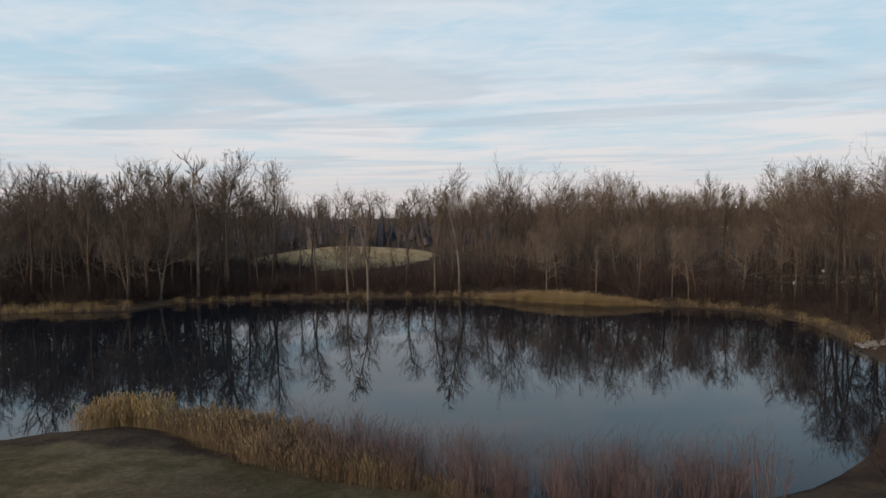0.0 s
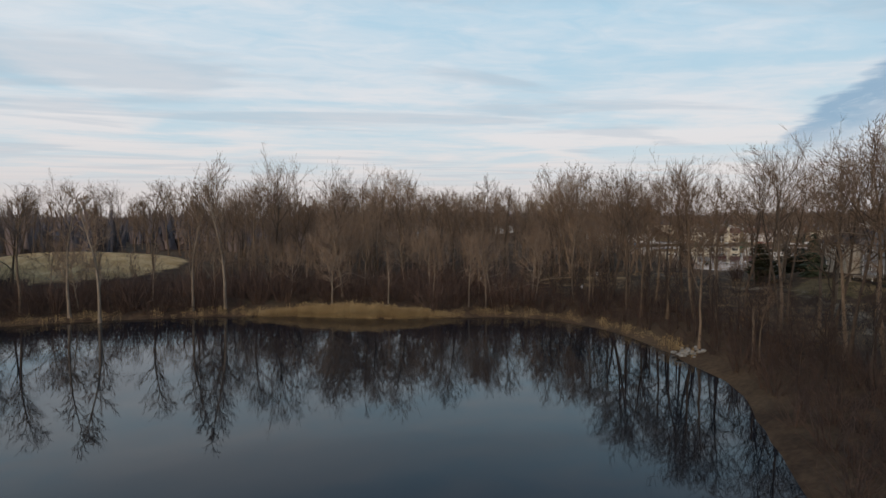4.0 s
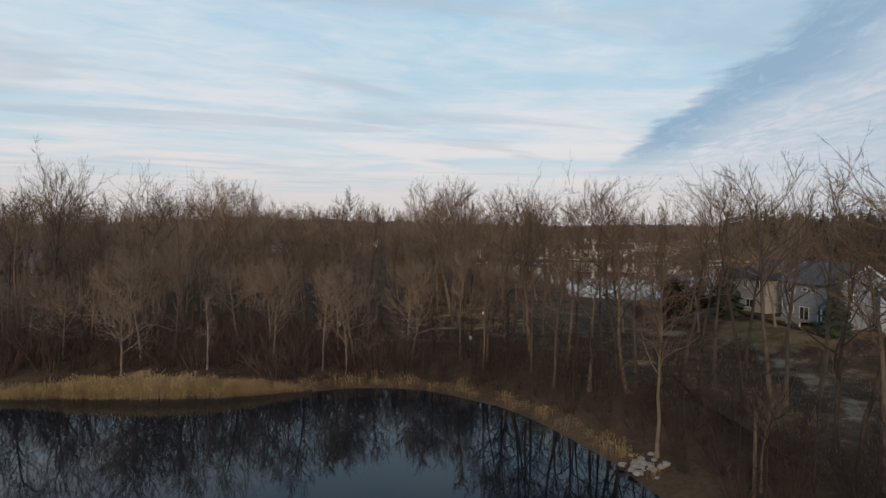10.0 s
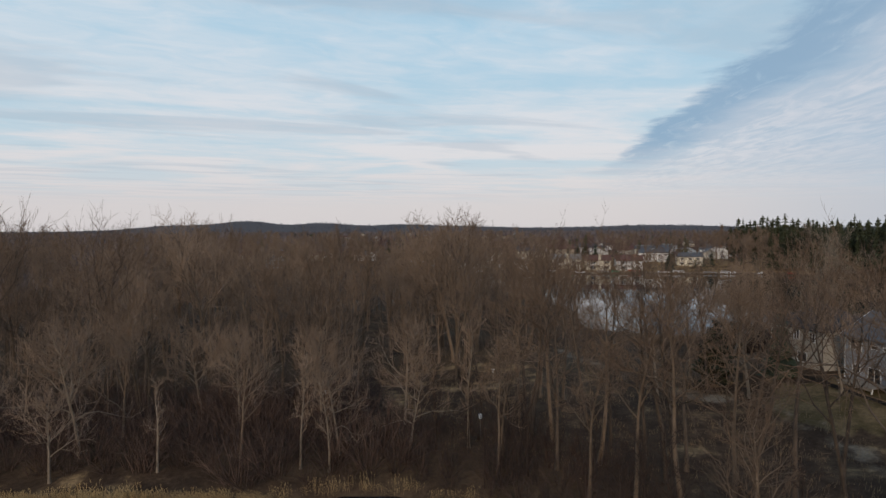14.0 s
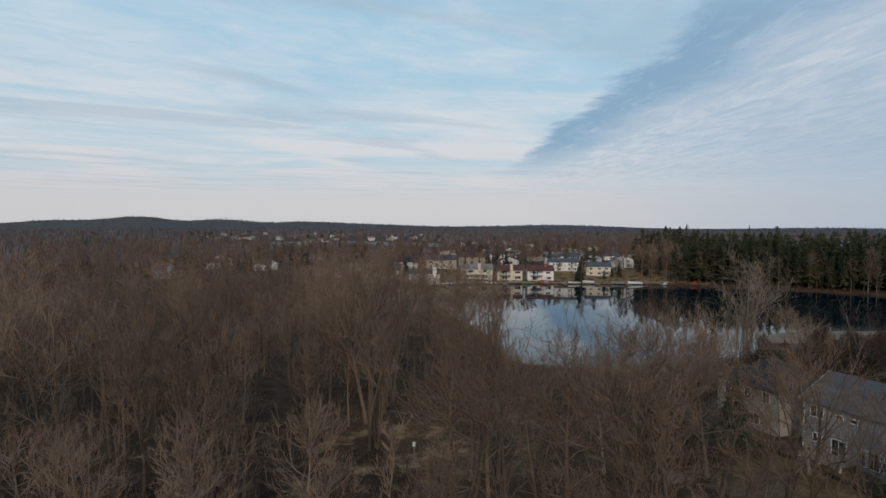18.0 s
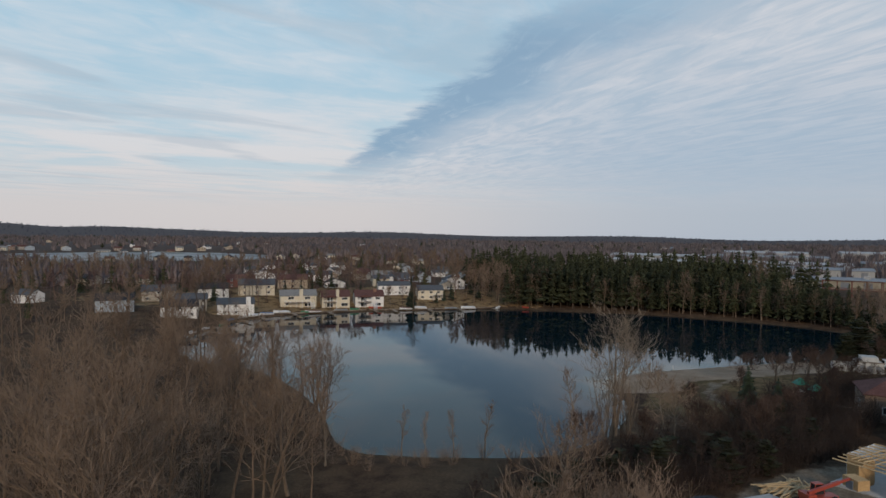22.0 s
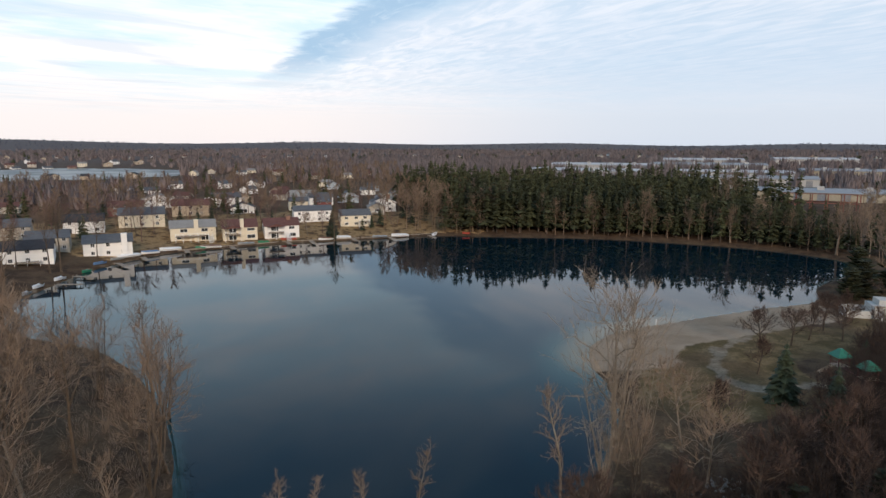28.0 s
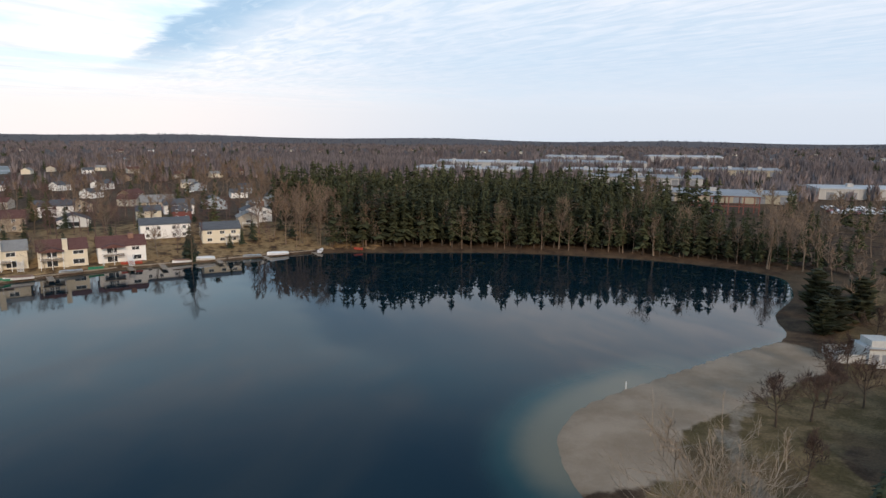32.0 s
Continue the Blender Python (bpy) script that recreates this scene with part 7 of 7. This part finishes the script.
def site_house(x, y, turn):
    root = tagged(new("timber_house"), "open timber house with white-wrapped walls and loose trusses", "building")
    root.matrix_basis = pose(x, y, ground_z(x, y), 0, 0, turn) @ Matrix.Diagonal((0.62, 0.98, 0.88, 1))
    slab = Pile()
    slab.box(-7, -5, -0.8, 7, 5, 0.12)
    part("slab", slab, M_CONCRETE, root)
    for nm, b, m in (("wrapped_wall", (-7, 4.85, 0.12, 7, 5, 3.0), M_SIDE["wrap"]), ("wrapped_wall", (6.85, -5, 0.12, 7, 4.85, 3.0), M_SIDE["wrap"]), ("wrapped_wall", (-7, -1.5, 0.12, -6.85, 4.85, 3.0), M_SIDE["wrap"]),
                     ("panel_wall", (-6.84, -1.65, 0.12, -2.4, -1.5, 3.0), M_OSB), ("panel_wall", (-2.55, -5, 0.12, -2.4, -1.66, 3.0), M_OSB), ("wrapped_wall", (2.6, -5, 0.12, 6.84, -4.85, 3.0), M_SIDE["wrap"]), ("panel_wall", (2.45, -4.84, 0.12, 2.6, 1.0, 3.0), M_OSB)):
        p = Pile()
        p.box(*b)
        part(nm, p, m, root)
    add_window(root, pose(-7.0, 1.5, 1.7, 0, 0, -90), 1.5, 1.2)
    add_window(root, pose(4.6, -5.0, 1.8, 0, 0, 0), 0.7, 1.1)
    for i in range(9):
        p = Pile()
        p.box(-6.9, -4.9 + i * 1.2, 3.0, 6.9, -4.86 + i * 1.2 + 0.04, 3.14)
        part("joist", p, M_LUMBER, root)
    for i in range(8):
        p = Pile()
        q = pose(-4 + i * 1.1, 0.4, 3.2, 0, 0, rng_h.uniform(-12, 12))
        p.box(-0.04, -4.2, 0, 0.04, 4.2, 0.12, q)
        p.box(-3.0, -0.05, 0.12, 3.0, 0.05, 0.2, q @ pose(0, rng_h.uniform(-2, 2), 0, 0, 0, rng_h.uniform(-30, 30)))
        part("truss", p, M_LUMBER, root)


site_house(110.2, 81.6, -108)


def telehandler(x, y, turn):
    root = tagged(new("telehandler"), "red telescopic handler lifting a wooden crate", "vehicle")
    root.matrix_basis = pose(x, y, ground_z(x, y), 0, 0, turn) @ Matrix.Scale(0.78, 4)
    red = M_HULLS["red"]
    p = Pile()
    p.box(-2.4, -0.75, 0.55, 2.2, 0.75, 1.15)
    p.box(-2.4, -0.95, 0.9, -1.2, 0.95, 1.6)
    part("chassis", p, red, root)
    c = Pile()
    c.add([(-0.7, 0.15, 1.15), (0.9, 0.15, 1.15), (0.9, 0.95, 1.15), (-0.7, 0.95, 1.15), (-0.55, 0.2, 2.45), (0.55, 0.2, 2.45), (0.55, 0.9, 2.45), (-0.55, 0.9, 2.45)], [(0, 1, 5, 4), (1, 2, 6, 5), (2, 3, 7, 6), (3, 0, 4, 7)])
    part("cab_glass", c, M_GLASS, root)
    c = Pile()
    c.box(-0.62, 0.12, 2.46, 0.62, 0.98, 2.56)
    for a, b in ((-0.68, 0.17), (0.85, 0.17), (0.85, 0.9), (-0.68, 0.9)):
        c.tube(np.array([(a, b, 1.1), (a * 0.8, b, 2.5)]), [0.05, 0.05], 5)
    part("cab_frame", c, red, root)
    b = Pile()
    q = pose(-2.0, -0.35, 1.7, 0, -14, 0)
    b.box(0, -0.2, -0.2, 4.6, 0.2, 0.2, q)
    b.box(4.6, -0.14, -0.14, 6.2, 0.14, 0.14, q)
    part("boom", b, red, root)
    f = Pile()
    f.box(4.0, -0.9, 1.9, 4.1, 0.2, 3.0)
    f.box(4.1, -0.85, 1.9, 5.2, -0.7, 1.97)
    f.box(4.1, 0.0, 1.9, 5.2, 0.15, 1.97)
    part("fork", f, M_DOORBLUE, root)
    k = Pile()
    k.box(4.14, -1.6, 1.98, 5.9, 0.9, 3.3)
    part("crate", k, M_OSB, root, "pale wooden crate on the fork")
    for a in (-1.6, 1.5):
        for s in (-1, 1):
            w = Pile()
            w.tube(np.array([(a, s * 0.75, 0.6), (a, s * 1.15, 0.6)]), [0.6, 0.6], 12, base=True)
            wh = part("wheel", w, M_TYRE, root)
            r = Pile()
            r.tube(np.array([(a, s * 1.14, 0.6), (a, s * 1.18, 0.6)]), [0.28, 0.28], 10, base=True)
            part("rim", r, red, wh)


telehandler(100.2, 87.2, -40)


def lumber_pile(x, y, turn, n, l, label, spread=20):
    root = tagged(new("lumber_pile"), label, "lumber")
    root.matrix_basis = pose(x, y, ground_z(x, y), 0, 0, turn)
    for i in range(n):
        p = Pile()
        p.box(-l / 2, -0.07, 0, l / 2, 0.07, 0.09)
        part("board", p, M_LUMBER, root, at=pose(rng_h.uniform(-0.8, 0.8), rng_h.uniform(-1.3, 1.3), 0.02 + 0.092 * (i // 5), 0, 0, rng_h.uniform(-spread, spread)))


lumber_pile(101.0, 90.6, -40, 34, 4.5, "loose heap of pale boards on the building site", 40)
lumber_pile(104, 89.8, 10, 16, 3.5, "loose pale boards beside the frame", 30)


def truss_stack(x, y, turn):
    root = tagged(new("truss_stack"), "stack of pale timber roof trusses lying on the ground", "lumber")
    root.matrix_basis = pose(x, y, ground_z(x, y), 0, 0, turn)
    for i in range(9):
        p = Pile()
        z = 0.05 + i * 0.1
        for a, b in (((-3, 0), (3, 0)), ((-3, 0), (0, 2.2)), ((3, 0), (0, 2.2)), ((0, 0), (0, 2.2)), ((-1.5, 0), (-0.9, 1.5)), ((1.5, 0), (0.9, 1.5))):
            l = math.hypot(b[0] - a[0], b[1] - a[1])
            p.box(0, -0.06, 0, l, 0.06, 0.09, pose(a[0], a[1], z, 0, 0, math.degrees(math.atan2(b[1] - a[1], b[0] - a[0]))))
        part("truss", p, M_LUMBER, root, at=pose(rng_h.uniform(-0.1, 0.1), rng_h.uniform(-0.1, 0.1), 0, 0, 0, rng_h.uniform(-2, 2)))


truss_stack(97.2, 81.0, -60)


def slab(name, x, y, turn, w, d, label):
    root = tagged(new(name), label, "paving", kind="structure")
    z = max(ground_z(x + a, y + b) for a in (-w / 2, w / 2) for b in (-d / 2, d / 2))
    p = Pile()
    n, m = max(1, int(w / 4)), max(1, int(d / 4))
    root.matrix_basis = pose(x, y, z + 0.02, 0, 0, turn)
    for i in range(n):
        for j in range(m):
            q = Pile()
            q.box(-w / 2 + i * w / n + 0.01, -d / 2 + j * d / m + 0.01, -0.5, -w / 2 + (i + 1) * w / n - 0.01, -d / 2 + (j + 1) * d / m - 0.01, 0.04)
            part("slab", q, M_CONCRETE, root)


slab("driveway", 98, 74, -15, 12, 8, "pale concrete driveway in square slabs")
slab("walkway", 94.5, 92.5, -30, 9, 3, "pale concrete walk on the building site")
